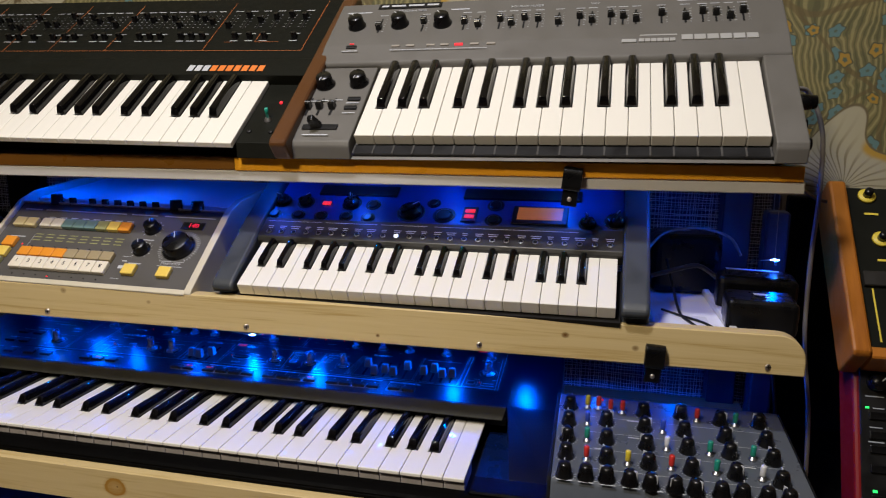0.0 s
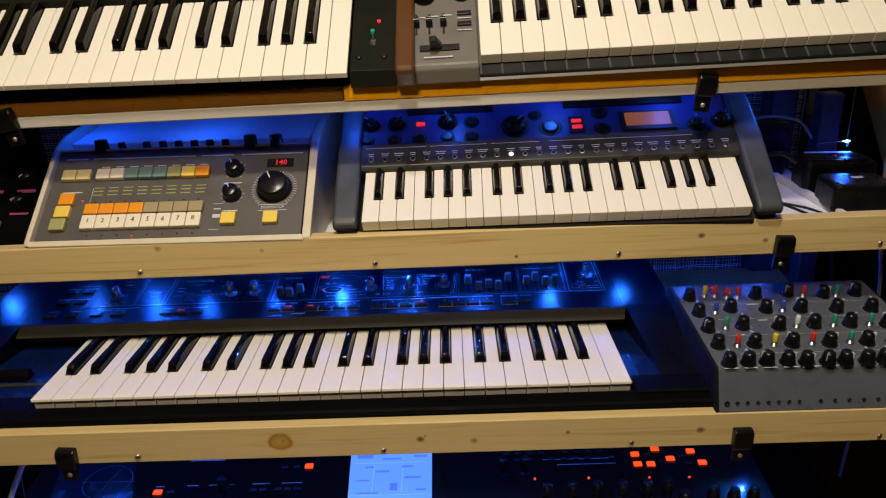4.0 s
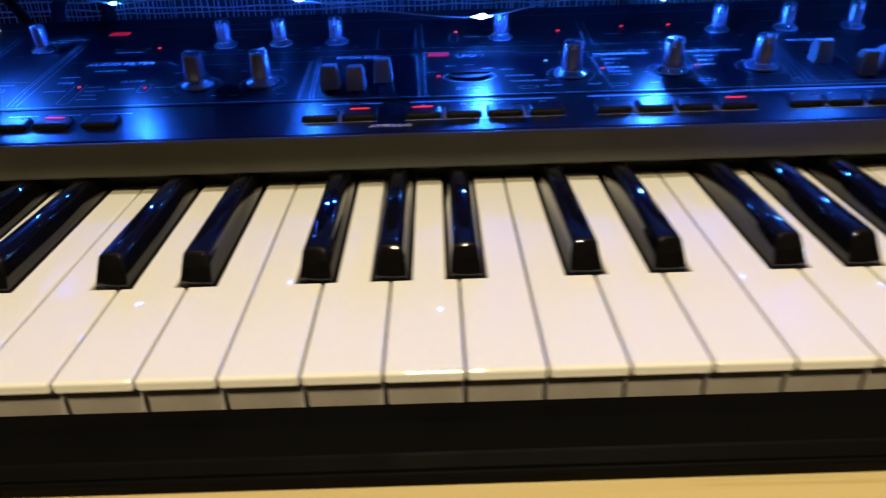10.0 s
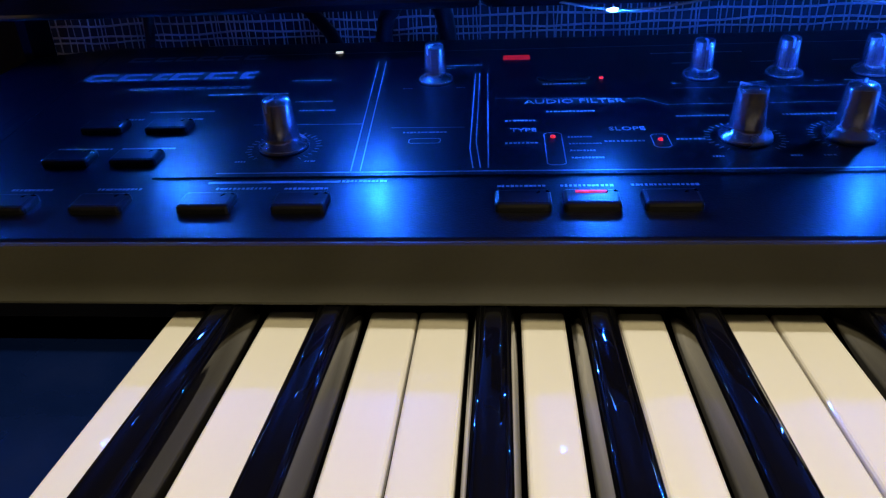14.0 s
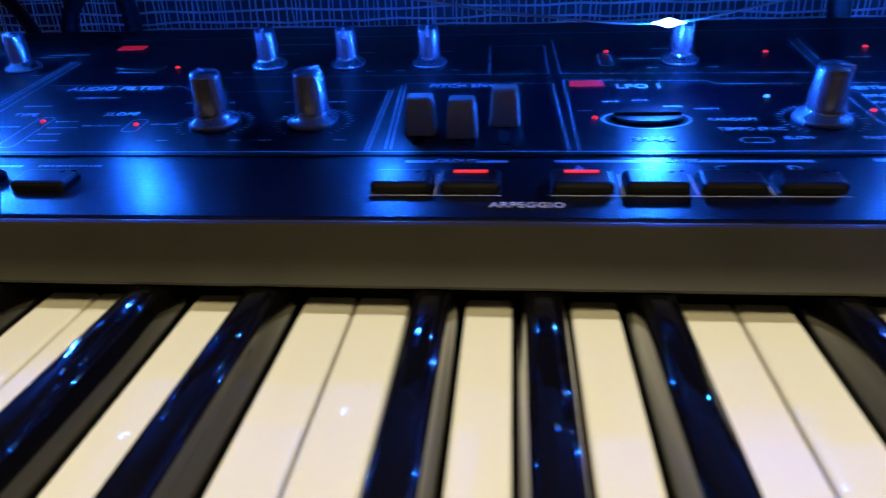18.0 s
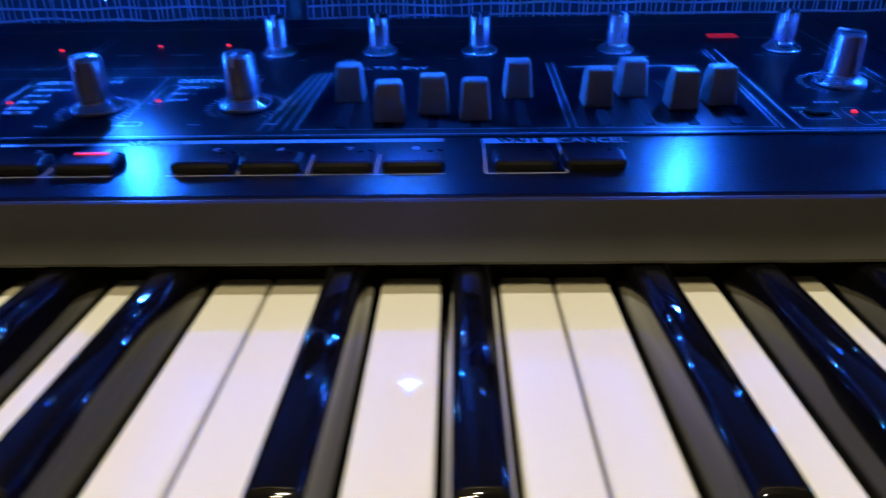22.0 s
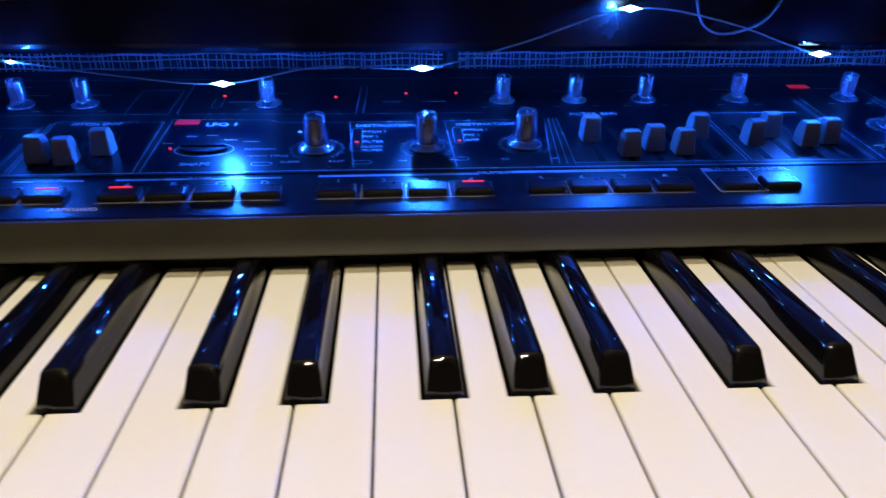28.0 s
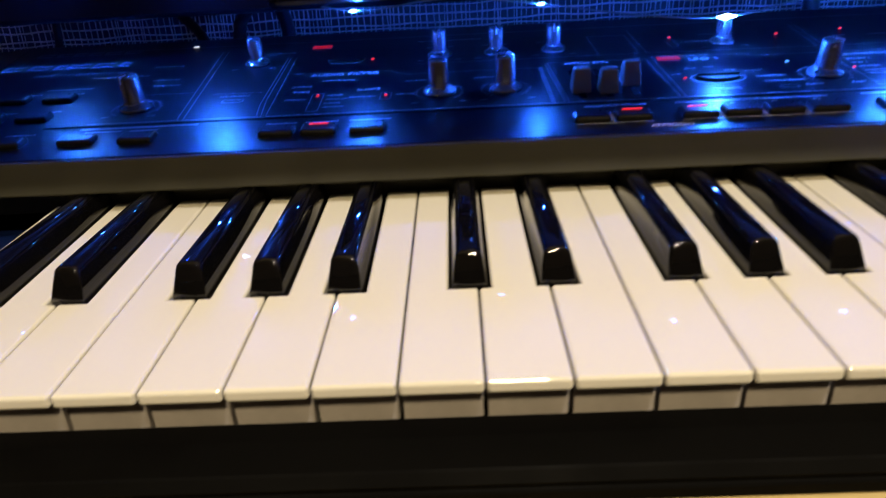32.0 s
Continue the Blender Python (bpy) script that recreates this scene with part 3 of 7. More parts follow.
# left and right ends slope outwards and run forward beside the keys
for sx, x_in, x_fr, x_out, x_back, drop in ((-1, -0.1030, -0.0875, -0.128, -0.156, 0.080), (1, 0.7045, 0.7070, 0.770, 0.768, 0.012)):
    bm = make_bm()
    x_mid = x_back + sx * 0.004
    top_v = [(x_in, 0.337, pz(0.337) + 0.0003), (x_back, 0.337, pz(0.337) - drop * abs(x_back - x_in)), (x_mid, 0.1492, pz(0.1492) - drop * abs(x_mid - x_in)), (x_out, 0.030, -0.016), (x_fr + sx * 0.018, 0.030, -0.012), (x_fr, 0.1492, pz(0.1492) + 0.0003)]
    hi_v = [bm.verts.new(c) for c in top_v]
    lo_v = [bm.verts.new((c[0] + sx * 0.002, c[1], -0.050)) for c in top_v]
    n = len(top_v)
    fs = [bm.faces.new((hi_v[0], hi_v[1], hi_v[2], hi_v[5])), bm.faces.new((hi_v[5], hi_v[2], hi_v[3])), bm.faces.new((hi_v[5], hi_v[3], hi_v[4])), bm.faces.new(lo_v[::-1])]
    for i in range(n):
        fs.append(bm.faces.new((hi_v[i], hi_v[(i + 1) % n], lo_v[(i + 1) % n], lo_v[i])))
    bmesh.ops.recalc_face_normals(bm, faces=fs)
    outer = [e for e in bm.edges if all(v in hi_v[1:5] for v in e.verts)]
    bmesh.ops.bevel(bm, geom=outer, offset=0.002, segments=2, affect="EDGES", profile=0.5)
    for f in bm.faces:
        f.smooth = False
    part("side_cheek", bm, M_panel, synth, "sloping dark end cheek")
bm = make_bm()
add_prism(bm, [(0.1290, 0.0104), (0.1300, 0.0096), (0.1450, 0.0096), (0.1450, -0.004), (0.1460, -0.004), (0.1460, 0.0204), (0.1440, 0.0204)], -0.0870, 0.7066, "x", 0.0005, 1)
for v in bm.verts:
    if v.co.x > 0.7:
        v.co.x -= max(0.0, 0.1440 - v.co.y) * 0.24
part("fallboard", bm, M_fall, synth, "dark grey strip behind the keys")
bm = make_bm()
add_box(bm, -0.1275, 0.772, -0.0100, 0.300, -0.0515, -0.0260, 0.002)
part("base_tray", bm, M_body, synth)
bm = make_bm()
add_prism(bm, [(-0.0100, -0.0515), (-0.0100, -0.0252), (-0.0180, -0.0252), (-0.0180, -0.0212), (-0.0166, -0.0206), (-0.0166, -0.0200), (-0.0178, -0.0192), (-0.0150, -0.0160), (-0.004, -0.0142), (0.004, -0.0142), (0.004, -0.0515)], -0.1285, 0.7735, "x", 0.0005, 1)
part("front_lip", bm, M_body, synth)
bm = make_bm()
add_box(bm, -0.006, 0.688, 0.003, 0.1485, -0.026, -0.0205)
part("key_bed", bm, M_felt, synth)
# end blocks either side of the keys
bm = make_bm()
add_box(bm, -0.126, -0.0045, -0.004, 0.028, -0.030, -0.013, 0.002)
part("front_block", bm, M_body, synth)
bm = make_bm()
add_box(bm, 0.686, 0.771, -0.004, 0.030, -0.030, -0.010, 0.002)
part("front_block", bm, M_body, synth)
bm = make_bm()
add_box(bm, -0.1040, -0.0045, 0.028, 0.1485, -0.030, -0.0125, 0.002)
# dark plastic whose base colour carries the blue light falling on both plates
M_plate = material("blue_light_tinted_plate", (0.002, 0.009, 0.055), 0.30, spec=0.45)
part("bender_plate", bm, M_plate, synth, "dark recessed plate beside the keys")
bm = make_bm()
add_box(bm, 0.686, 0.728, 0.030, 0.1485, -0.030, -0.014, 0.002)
part("recess_plate", bm, M_plate, synth, "dark plate beside the last key, blue light put into its colour")
# bender lever
bm = make_bm()
add_prism(bm, [(-0.009, 0.0), (0.009, 0.0), (0.006, 0.010), (0.002, 0.013), (-0.003, 0.012), (-0.007, 0.008)], -0.024, 0.020, "x", 0.0022, 3)
part("bender_lever", bm, M_body, synth, "black pitch lever", pose(-0.058, 0.068, -0.0123))
bm = make_bm()
add_box(bm, -0.100, -0.012, -0.002, 0.003, -0.0128, -0.0105, 0.0005)
part("bender_slot", bm, M_fall, synth, "dull olive strip before the lever", pose(0, 0.052, -0.0005))

KNOB_BIG = [(0.0088, 0.0), (0.0088, 0.0012), (0.0082, 0.0022), (0.0062, 0.0030), (0.0058, 0.0050), (0.0050, 0.0165), (0.0044, 0.0178), (0.0, 0.0180)]
KNOB_SMALL = [(0.0074, 0.0), (0.0074, 0.0012), (0.0068, 0.0020), (0.0050, 0.0027), (0.0046, 0.0048), (0.0041, 0.0145), (0.0036, 0.0155), (0.0, 0.0157)]


def knob_mesh(profile, mt, pointer=None):
    bm = make_bm()
    add_lathe(bm, [(max(r, 0.0002), z) for r, z in profile], 22)
    if pointer:
        top_z, rr = profile[-1][1], profile[-3][0]
        add_box(bm, -0.0004, 0.0004, rr * 0.2, rr * 1.02, profile[-4][1] * 0.6, top_z + 0.0002, 0, 1, 1)
        return mesh_of("knob", bm, mt, pointer)
    return mesh_of("knob", bm, mt)


ME_KB, ME_KS = knob_mesh(KNOB_BIG, M_silver, M_print), knob_mesh(KNOB_SMALL, M_silver, M_print)
ring_bm = make_bm()
for q in range(27):
    a = radians(-140 + 280 * q / 26)
    add_box(ring_bm, -0.00018, 0.00018, 0.0112, 0.0134 if q % 2 else 0.0128, 0.0, 0.00012, m=pose(0, 0, 0, 0, 0, -math.degrees(a)))
ME_TICKS = mesh_of("dial_scale", ring_bm, M_printdim)
for x, y, big, turn in ((0.0175, 0.2080, 1, 150), (0.1745, 0.2110, 1, 40), (0.2085, 0.2115, 1, -30), (0.3705, 0.2110, 1, -120), (0.4230, 0.2110, 1, 160), (0.4712, 0.2130, 1, 170), (0.6715, 0.2300, 1, 30),
                        (0.0655, 0.2750, 0, 140), (0.1745, 0.2740, 0, 180), (0.2075, 0.2740, 0, 180), (0.2410, 0.2740, 0, 180), (0.3390, 0.2730, 0, 160), (0.4690, 0.2750, 0, 180), (0.5098, 0.2745, 0, 180), (0.5497, 0.2740, 0, 180), (0.6038, 0.2735, 0, -150), (0.6690, 0.2730, 0, 150)):
    part("knob", ME_KB if big else ME_KS, None, synth, "silver control knob", on_panel(x, y) @ pose(0, 0, 0, 0, 0, turn))
    if big:
        part("dial_scale", ME_TICKS, None, synth, "", on_panel(x, y, 0.0001))

# slider caps in black slots
bm = make_bm()
add_prism(bm, [(-0.0046, 0.0), (0.0046, 0.0), (0.0044, 0.0085), (0.0026, 0.0122), (-0.0028, 0.0122)], -0.0049, 0.0049, "x", 0.0009, 2)
for v in bm.verts:
    v.co.x *= 1.0 - 0.20 * (v.co.z - 0.004) / 0.008 if v.co.z > 0.004 else 1.0
ME_CAP = mesh_of("slider_cap", bm, M_cap)
bm = make_bm()
add_box(bm, -0.0016, 0.0016, -0.0215, 0.0215, -0.002, 0.00015)
ME_SLOT = mesh_of("slider_slot", bm, M_dark)
for x, y, mid_y in ((0.2456, 0.1985, 0.214), (0.2588, 0.1960, 0.214), (0.2719, 0.2060, 0.214), (0.5050, 0.2150, 0.214), (0.5195, 0.1960, 0.214), (0.5330, 0.2020, 0.214), (0.5460, 0.1970, 0.214), (0.5607, 0.2170, 0.214),
                    (0.5855, 0.2075, 0.214), (0.5985, 0.2170, 0.214), (0.6118, 0.2045, 0.214), (0.6246, 0.2080, 0.214)):
    part("slider_slot", ME_SLOT, None, synth, "", on_panel(x, mid_y))
    part("slider_cap", ME_CAP, None, synth, "grey slider cap", on_panel(x, y + 0.0045))

# push buttons along the front of the panel
bm = make_bm()
add_box(bm, -0.0082, 0.0082, -0.0048, 0.0048, -0.001, 0.0028, 0.0012, 2)
ME_BTN = mesh_of("push_button", bm, M_button)
bm = make_bm()
add_box(bm, -0.0045, 0.0045, 0.0018, 0.0030, 0.0028, 0.0031)
ME_BRED = mesh_of("button_lamp", bm, M_red)
BTN = ((-0.0280, 0), (0.0055, 0), (0.0340, 0), (0.0995, 0), (0.1190, 1), (0.1415, 0), (0.2445, 0), (0.2632, 1), (0.2930, 2), (0.3122, 0), (0.3314, 0), (0.3510, 0), (0.3825, 0), (0.4022, 0), (0.4210, 0), (0.4408, 1), (0.4722, 0), (0.4905, 0), (0.5098, 0), (0.5287, 0), (0.5580, 0), (0.5768, 0), (-0.0580, 0))
for x, red in BTN:
    b = part("push_button", ME_BTN, None, synth, "black push button", on_panel(x, 0.1655))
    if red:
        part("button_lamp", ME_BRED, None, b, "lit red lamp")
for x, y in ((-0.0556, 0.1985), (-0.0315, 0.1985), (-0.0566, 0.2270), (-0.0312, 0.2262)):
    part("push_button", ME_BTN, None, synth, "black push button", on_panel(x, y))

# red leds and red name tabs
bm = make_bm()
add_lathe(bm, [(0.0009, 0.0), (0.0009, 0.0004), (0.0005, 0.0007), (0.0002, 0.0008)], 10)
ME_RL = mesh_of("red_led", bm, M_red)
for x, y in ((0.1345, 0.2745), (0.1110, 0.2140), (0.1468, 0.2105), (0.3125, 0.2880), (0.3750, 0.2850), (0.4150, 0.2900), (0.4440, 0.2900), (0.3010, 0.2140), (0.3890, 0.2190), (0.4396, 0.2195), (0.6635, 0.2020)):
    part("red_led", ME_RL, None, synth, "lit red led", on_panel(x, y))
part("blue_led", ME_RL.copy(), None, synth, "lit blue led", on_panel(0.3603, 0.2329)).data.materials[0] = glow("blue_led", (0.05, 0.35, 1.0), 2.0)
bm = make_bm()
add_box(bm, -0.0060, 0.0060, -0.0030, 0.0030, 0.0, 0.0003)
ME_TAB = mesh_of("red_tab", bm, M_reddim)
for x, y in ((0.1000, 0.3050), (0.3012, 0.2480), (0.6533, 0.2960)):
    part("red_tab", ME_TAB, None, synth, "small red tab", on_panel(x, y))
bm = make_bm()
add_box(bm, -0.0016, 0.0016, -0.0008, 0.0008, 0, 0.0004)
part("power_led", bm, glow("white_led", (0.8, 0.85, 1.0), 1.5), synth, "small white led", on_panel(0.0150, 0.3195))


def line(bm, x0, y0, x1, y1, w=0.0005, z=0.00012):
    d = Vector((x1 - x0, y1 - y0))
    n = Vector((-d.y, d.x)).normalized() * w / 2
    add_plate(bm, [(x0 - n.x, y0 - n.y, pz(y0 - n.y) + z), (x1 - n.x, y1 - n.y, pz(y1 - n.y) + z), (x1 + n.x, y1 + n.y, pz(y1 + n.y) + z), (x0 + n.x, y0 + n.y, pz(y0 + n.y) + z)])


# printed section frames
bm = make_bm()
add_prism(bm, [(0.1800, pz(0.18) + 0.0002), (0.1806, pz(0.1806) + 0.0006), (0.1814, pz(0.1814) + 0.0006), (0.182, pz(0.182) + 0.0002)], -0.02, 0.690, "x")
for v in bm.verts:
    v.co.y += 0.0035
    v.co.z += PB * 0.0035
part("panel_ridge", bm, M_panel, synth)


def printed(label, mt, *runs):
    """One printed line drawing: each run is (width, (x, y), (x, y), ...)."""
    bm = make_bm()
    for w, *pts in runs:
        for (xa, ya), (xb, yb) in zip(pts, pts[1:]):
            line(bm, xa, ya, xb, yb, w)
    return part("printed_frame", bm, mt, synth, label)


def box_run(x0, x1, y0, y1, cut=0.0012, w=0.0004):
    return (w, (x0 + cut, y0), (x1 - cut, y0), (x1, y0 + cut), (x1, y1 - cut), (x1 - cut, y1), (x0 + cut, y1), (x0, y1 - cut), (x0, y0 + cut), (x0 + cut, y0))


THIN = 0.00045
printed("grey printed base line", M_printdim, (0.0007, (0.0, 0.1878), (0.690, 0.1868)))
printed("grey slanted section line", M_printdim, (THIN, (0.0447, 0.1885), (0.0367, 0.3040)), (THIN, (0.0478, 0.1885), (0.0402, 0.3040)), (THIN, (0.0, 0.2292), (0.0420, 0.2284)))
printed("grey frame of the next section", M_printdim, (THIN, (0.0842, 0.1899), (0.0826, 0.2050), (0.0820, 0.2840)), (THIN, (0.0866, 0.1899), (0.0846, 0.2100), (0.0838, 0.2840)), (THIN, (0.0891, 0.1898), (0.0872, 0.2835)), (THIN, (0.0530, 0.2242), (0.0800, 0.2238)))
printed("grey frame of the filter section", M_printdim, (THIN, (0.0907, 0.2528), (0.1467, 0.2499), (0.1550, 0.2428), (0.2291, 0.2428), (0.2299, 0.1878)), (THIN, (0.2310, 0.1878), (0.2304, 0.2440)))
printed("grey frame of the slider section", M_printdim, (THIN, (0.2377, 0.1890), (0.2345, 0.2506), (0.2890, 0.2490), (0.2912, 0.1880)), (THIN, (0.2360, 0.1890), (0.2330, 0.2490)))
printed("grey frame above the slider section", M_printdim, (THIN, (0.2654, 0.2602), (0.2646, 0.2983), (0.2877, 0.2985), (0.2880, 0.2602), (0.2654, 0.2602)), (THIN, (0.1600, 0.2602), (0.2654, 0.2602)), (THIN, (0.2925, 0.2602), (0.2912, 0.3080)))
printed("grey frame of the modulation section", M_printdim, (THIN, (0.2942, 0.1880), (0.2930, 0.2525), (0.3440, 0.2500), (0.3470, 0.2465), (0.3846, 0.2460), (0.3884, 0.1900)), (THIN, (0.4358, 0.1890), (0.4340, 0.2460), (0.3846, 0.2460)), (THIN, (0.4340, 0.2460), (0.4700, 0.2470)))
printed("grey frame above the modulation section", M_printdim, (THIN, (0.3927, 0.3030), (0.3910, 0.2577), (0.4560, 0.2577)), (THIN, (0.3890, 0.3030), (0.3872, 0.2577), (0.2925, 0.2602)))
printed("four slanted grey lines", M_printdim, *[(THIN, (0.4876 + 0.0022 * q, 0.2485), (0.4801 + 0.0037 * q, 0.1905)) for q in range(4)])
printed("grey frame of the envelope sliders", M_printdim, (THIN, (0.4912, 0.1915), (0.5740, 0.1908), (0.5746, 0.2586)), (THIN, (0.5762, 0.1905), (0.5768, 0.2586)), (THIN, (0.5768, 0.1908), (0.6352, 0.1900), (0.6380, 0.2747)), (THIN, (0.6368, 0.1890), (0.6396, 0.2747)))
printed("grey frame of the effects section", M_printdim, (0.0007, (0.6417, 0.1885), (0.6435, 0.2747)), (0.0007, (0.6417, 0.1885), (0.6862, 0.1880), (0.6850, 0.2750)), (0.0006, (0.6895, 0.1850), (0.6892, 0.3180), (-0.02, 0.3180)))
printed("rounded outline of the filter type leds", M_printdim, box_run(0.1080, 0.1140, 0.1915, 0.2175))
printed("rounded outline of the slope leds", M_printdim, box_run(0.1440, 0.1496, 0.2040, 0.2150))
printed("rounded outline of the destination leds", M_printdim, box_run(0.3864, 0.3916, 0.2085, 0.2370))
printed("rounded outline of the second destination leds", M_printdim, box_run(0.4372, 0.4420, 0.2160, 0.2365))
printed("rounded outline of the upper leds", M_printdim, box_run(0.3085, 0.3135, 0.2690, 0.2850))
printed("rounded outline of the effects led", M_printdim, box_run(0.6605, 0.6660, 0.1910, 0.2060))
for x0, x1, y0, y1 in ((0.3420, 0.3510, 0.1935, 0.1970), (0.3880, 0.3965, 0.1935, 0.1970), (0.4345, 0.4420, 0.1960, 0.1995), (0.6470, 0.6570, 0.1960, 0.2030), (0.0610, 0.0720, 0.2100, 0.2140)):
    printed("outline of a small flat button", M_print, box_run(x0, x1, y0, y1, 0.0008))
printed("white outline round the write button", M_print, (0.0005, (0.5478, 0.1830), (0.5478, 0.1590), (0.5690, 0.1590), (0.5690, 0.1830)), (0.0036, (0.5478, 0.1812), (0.5690, 0.1812)))
for xa, xb, n in ((0.2365, 0.2715, 2), (0.2845, 0.3595, 4), (0.3740, 0.4495, 4), (0.4640, 0.5372, 4)):
    printed("thin white outline round a row of buttons", M_print, (0.0004, (xa, 0.1590), (xb, 0.1590)), *[(0.0004, (xa + (xb - xa) * q / n, 0.1590), (xa + (xb - xa) * q / n, 0.1720)) for q in range(1, n)])
# printed label bars that cannot be read
bm = make_bm()
random.seed(5)


def bar(x0, x1, y, h=0.0016):
    """A run of unreadable small print: uneven strokes of letter width."""
    x, n = x0, max(1, round((x1 - x0) / (h * 0.85)))
    for q in range(n):
        w = (x1 - x0) / n
        line(bm, x0 + w * q, y, x0 + w * (q + random.uniform(0.55, 0.9)), y, h * random.uniform(0.7, 1.0), 0.00014)


def rule(x0, x1, y, h):
    line(bm, x0, y, x1, y, h, 0.00014)


for x0, x1, y in ((-0.066, -0.045, 0.2085), (-0.042, -0.022, 0.2085), (-0.066, -0.046, 0.2365), (-0.041, -0.022, 0.236), (-0.047, -0.020, 0.2440), (-0.064, -0.05, 0.1770), (-0.035, -0.020, 0.1770), (0.004, 0.022, 0.1768), (0.026, 0.040, 0.1765),
                  (0.042, 0.058, 0.1812), (0.058, 0.074, 0.2195), (0.014, 0.029, 0.2430), (0.010, 0.026, 0.2530), (0.0945, 0.1060, 0.2290), (0.0945, 0.1060, 0.2090), (0.128, 0.142, 0.2095), (0.1520, 0.1620, 0.2105), (0.110, 0.128, 0.2375), (0.156, 0.175, 0.2310), (0.193, 0.216, 0.2310), (0.092, 0.107, 0.1770), (0.111, 0.127, 0.1770), (0.132, 0.152, 0.1772),
                  (0.3245, 0.3310, 0.2240), (0.2960, 0.3010, 0.2205), (0.3050, 0.3105, 0.2290), (0.3150, 0.3205, 0.2300), (0.3340, 0.3420, 0.2215), (0.582, 0.630, 0.2530), (0.646, 0.656, 0.2060), (0.668, 0.682, 0.2010), (0.667, 0.684, 0.1945), (0.655, 0.663, 0.2110), (0.679, 0.686, 0.2110), (0.002, 0.020, 0.2790), (-0.03, 0.005, 0.2630), (0.0650, 0.0850, 0.2950), (0.1100, 0.1280, 0.2680), (0.3170, 0.3330, 0.2780), (0.4020, 0.4120, 0.2760), (0.4240, 0.4370, 0.2760), (0.160, 0.200, 0.3060)):
    bar(x0, x1, y)
for cx in (0.0655, 0.1745, 0.2075, 0.2410, 0.3390, 0.4690, 0.5098, 0.5497, 0.6038, 0.6690):
    bar(cx - 0.008, cx + 0.008, 0.2915, 0.0013)
    bar(cx - 0.013, cx - 0.009, 0.2660, 0.0012)
    bar(cx + 0.009, cx + 0.013, 0.2660, 0.0012)
for cx in (0.0175, 0.1745, 0.2085, 0.423, 0.4712):
    bar(cx - 0.014, cx - 0.010, 0.1965, 0.0012)
    bar(cx + 0.010, cx + 0.014, 0.1965, 0.0012)
for k in range(4):
    bar(0.1160, 0.1240 + 0.004 * random.random(), 0.2135 - 0.0056 * k, 0.0013)
for x0, x1, y, h in ((0.2436, 0.2520, 0.1802, 0.0016), (0.2640, 0.2732, 0.1802, 0.0016), (0.2865, 0.3170, 0.1803, 0.0016), (0.3270, 0.3575, 0.1803, 0.0016), (0.3734, 0.4450, 0.1810, 0.0020), (0.4605, 0.5365, 0.1822, 0.0026), (0.0, 0.042, 0.1810, 0.0014)):
    rule(x0, x1, y, h)
tagged(part("small_print", bm, M_print, synth), kind="stuff")
M_logo = material("dull_grey_logo_print", (0.20, 0.22, 0.25), 0.5, var=0.1, bump=0.0)
for x0, x1, y, h, widths in ((-0.0880, -0.0170, 0.3150, 0.0085, (5, 4, 4, 4, 5, 5)), (-0.0968, -0.0153, 0.2885, 0.0115, (6, 6, 3, 6, 6, 3)), (-0.0687, -0.0135, 0.2720, 0.0034, (5, 5, 5, 5, 5, 5, 5, 5, 5, 5, 5))):
    a, unit = x0, (x1 - x0) / sum(widths)
    for w in widths:
        bm = make_bm()
        rule(a, a + w * unit * 0.82, y + h * 0.30, h * 0.28)
        rule(a, a + w * unit * 0.82, y - h * 0.30, h * 0.28)
        line(bm, a + h * 0.10, y - h * 0.2, a + h * 0.14, y + h * 0.2, h * 0.28, 0.00014)
        part("logo_block", bm, M_logo, synth, "dull grey logo block")
        a += w * unit
for txt, x, y, s in (("LFO 1", 0.3195, 0.2440, 0.0066), ("SHAPE", 0.3165, 0.1955, 0.0048), ("TYPE", 0.1010, 0.2198, 0.0042), ("SLOPE", 0.1370, 0.2198, 0.0046), ("AUDIO FILTER", 0.1210, 0.2475, 0.0060), ("PITCH ENV", 0.2560, 0.2465, 0.0050), ("DESTINATION", 0.4032, 0.2400, 0.0048), ("DESTINATION", 0.4549, 0.2405, 0.0048),
                     ("RANDOM", 0.3435, 0.2115, 0.0034), ("TEMPO SYNC", 0.3475, 0.2035, 0.0034), ("SLOW", 0.3592, 0.1965, 0.0032), ("FAST", 0.3805, 0.1963, 0.0032), ("NUMBER", 0.4527, 0.1815, 0.0042), ("CANCEL", 0.5790, 0.1805, 0.0052), ("ARPEGGIO", 0.2783, 0.1535, 0.0040), ("FILTER ENV", 0.5160, 0.2535, 0.0054),
                     ("GROUP", 0.2580, 0.1802, 0.0036), ("BANK", 0.3220, 0.1803, 0.0036), ("PRESET", 0.2455, 0.1730, 0.0034), ("USER", 0.2640, 0.1730, 0.0034), ("PITCH 1", 0.3975, 0.2318, 0.0036), ("PW 1", 0.3955, 0.2255, 0.0036), ("FILTER", 0.3970, 0.2190, 0.0036), ("AUDIO", 0.3965, 0.2130, 0.0034), ("FILTER", 0.3970, 0.2085, 0.0034), ("PITCH 1", 0.4490, 0.2327, 0.0036), ("PW 1", 0.4465, 0.2260, 0.0036), ("AMP", 0.4460, 0.2195, 0.0036)):
    words("printed_word", txt, s, M_print, synth, on_panel(x, y, 0.00025))
words("printed_word", "WRITE", 0.0044, M_body, synth, on_panel(0.5585, 0.1812, 0.00035), "dark lettering on a pale bar")
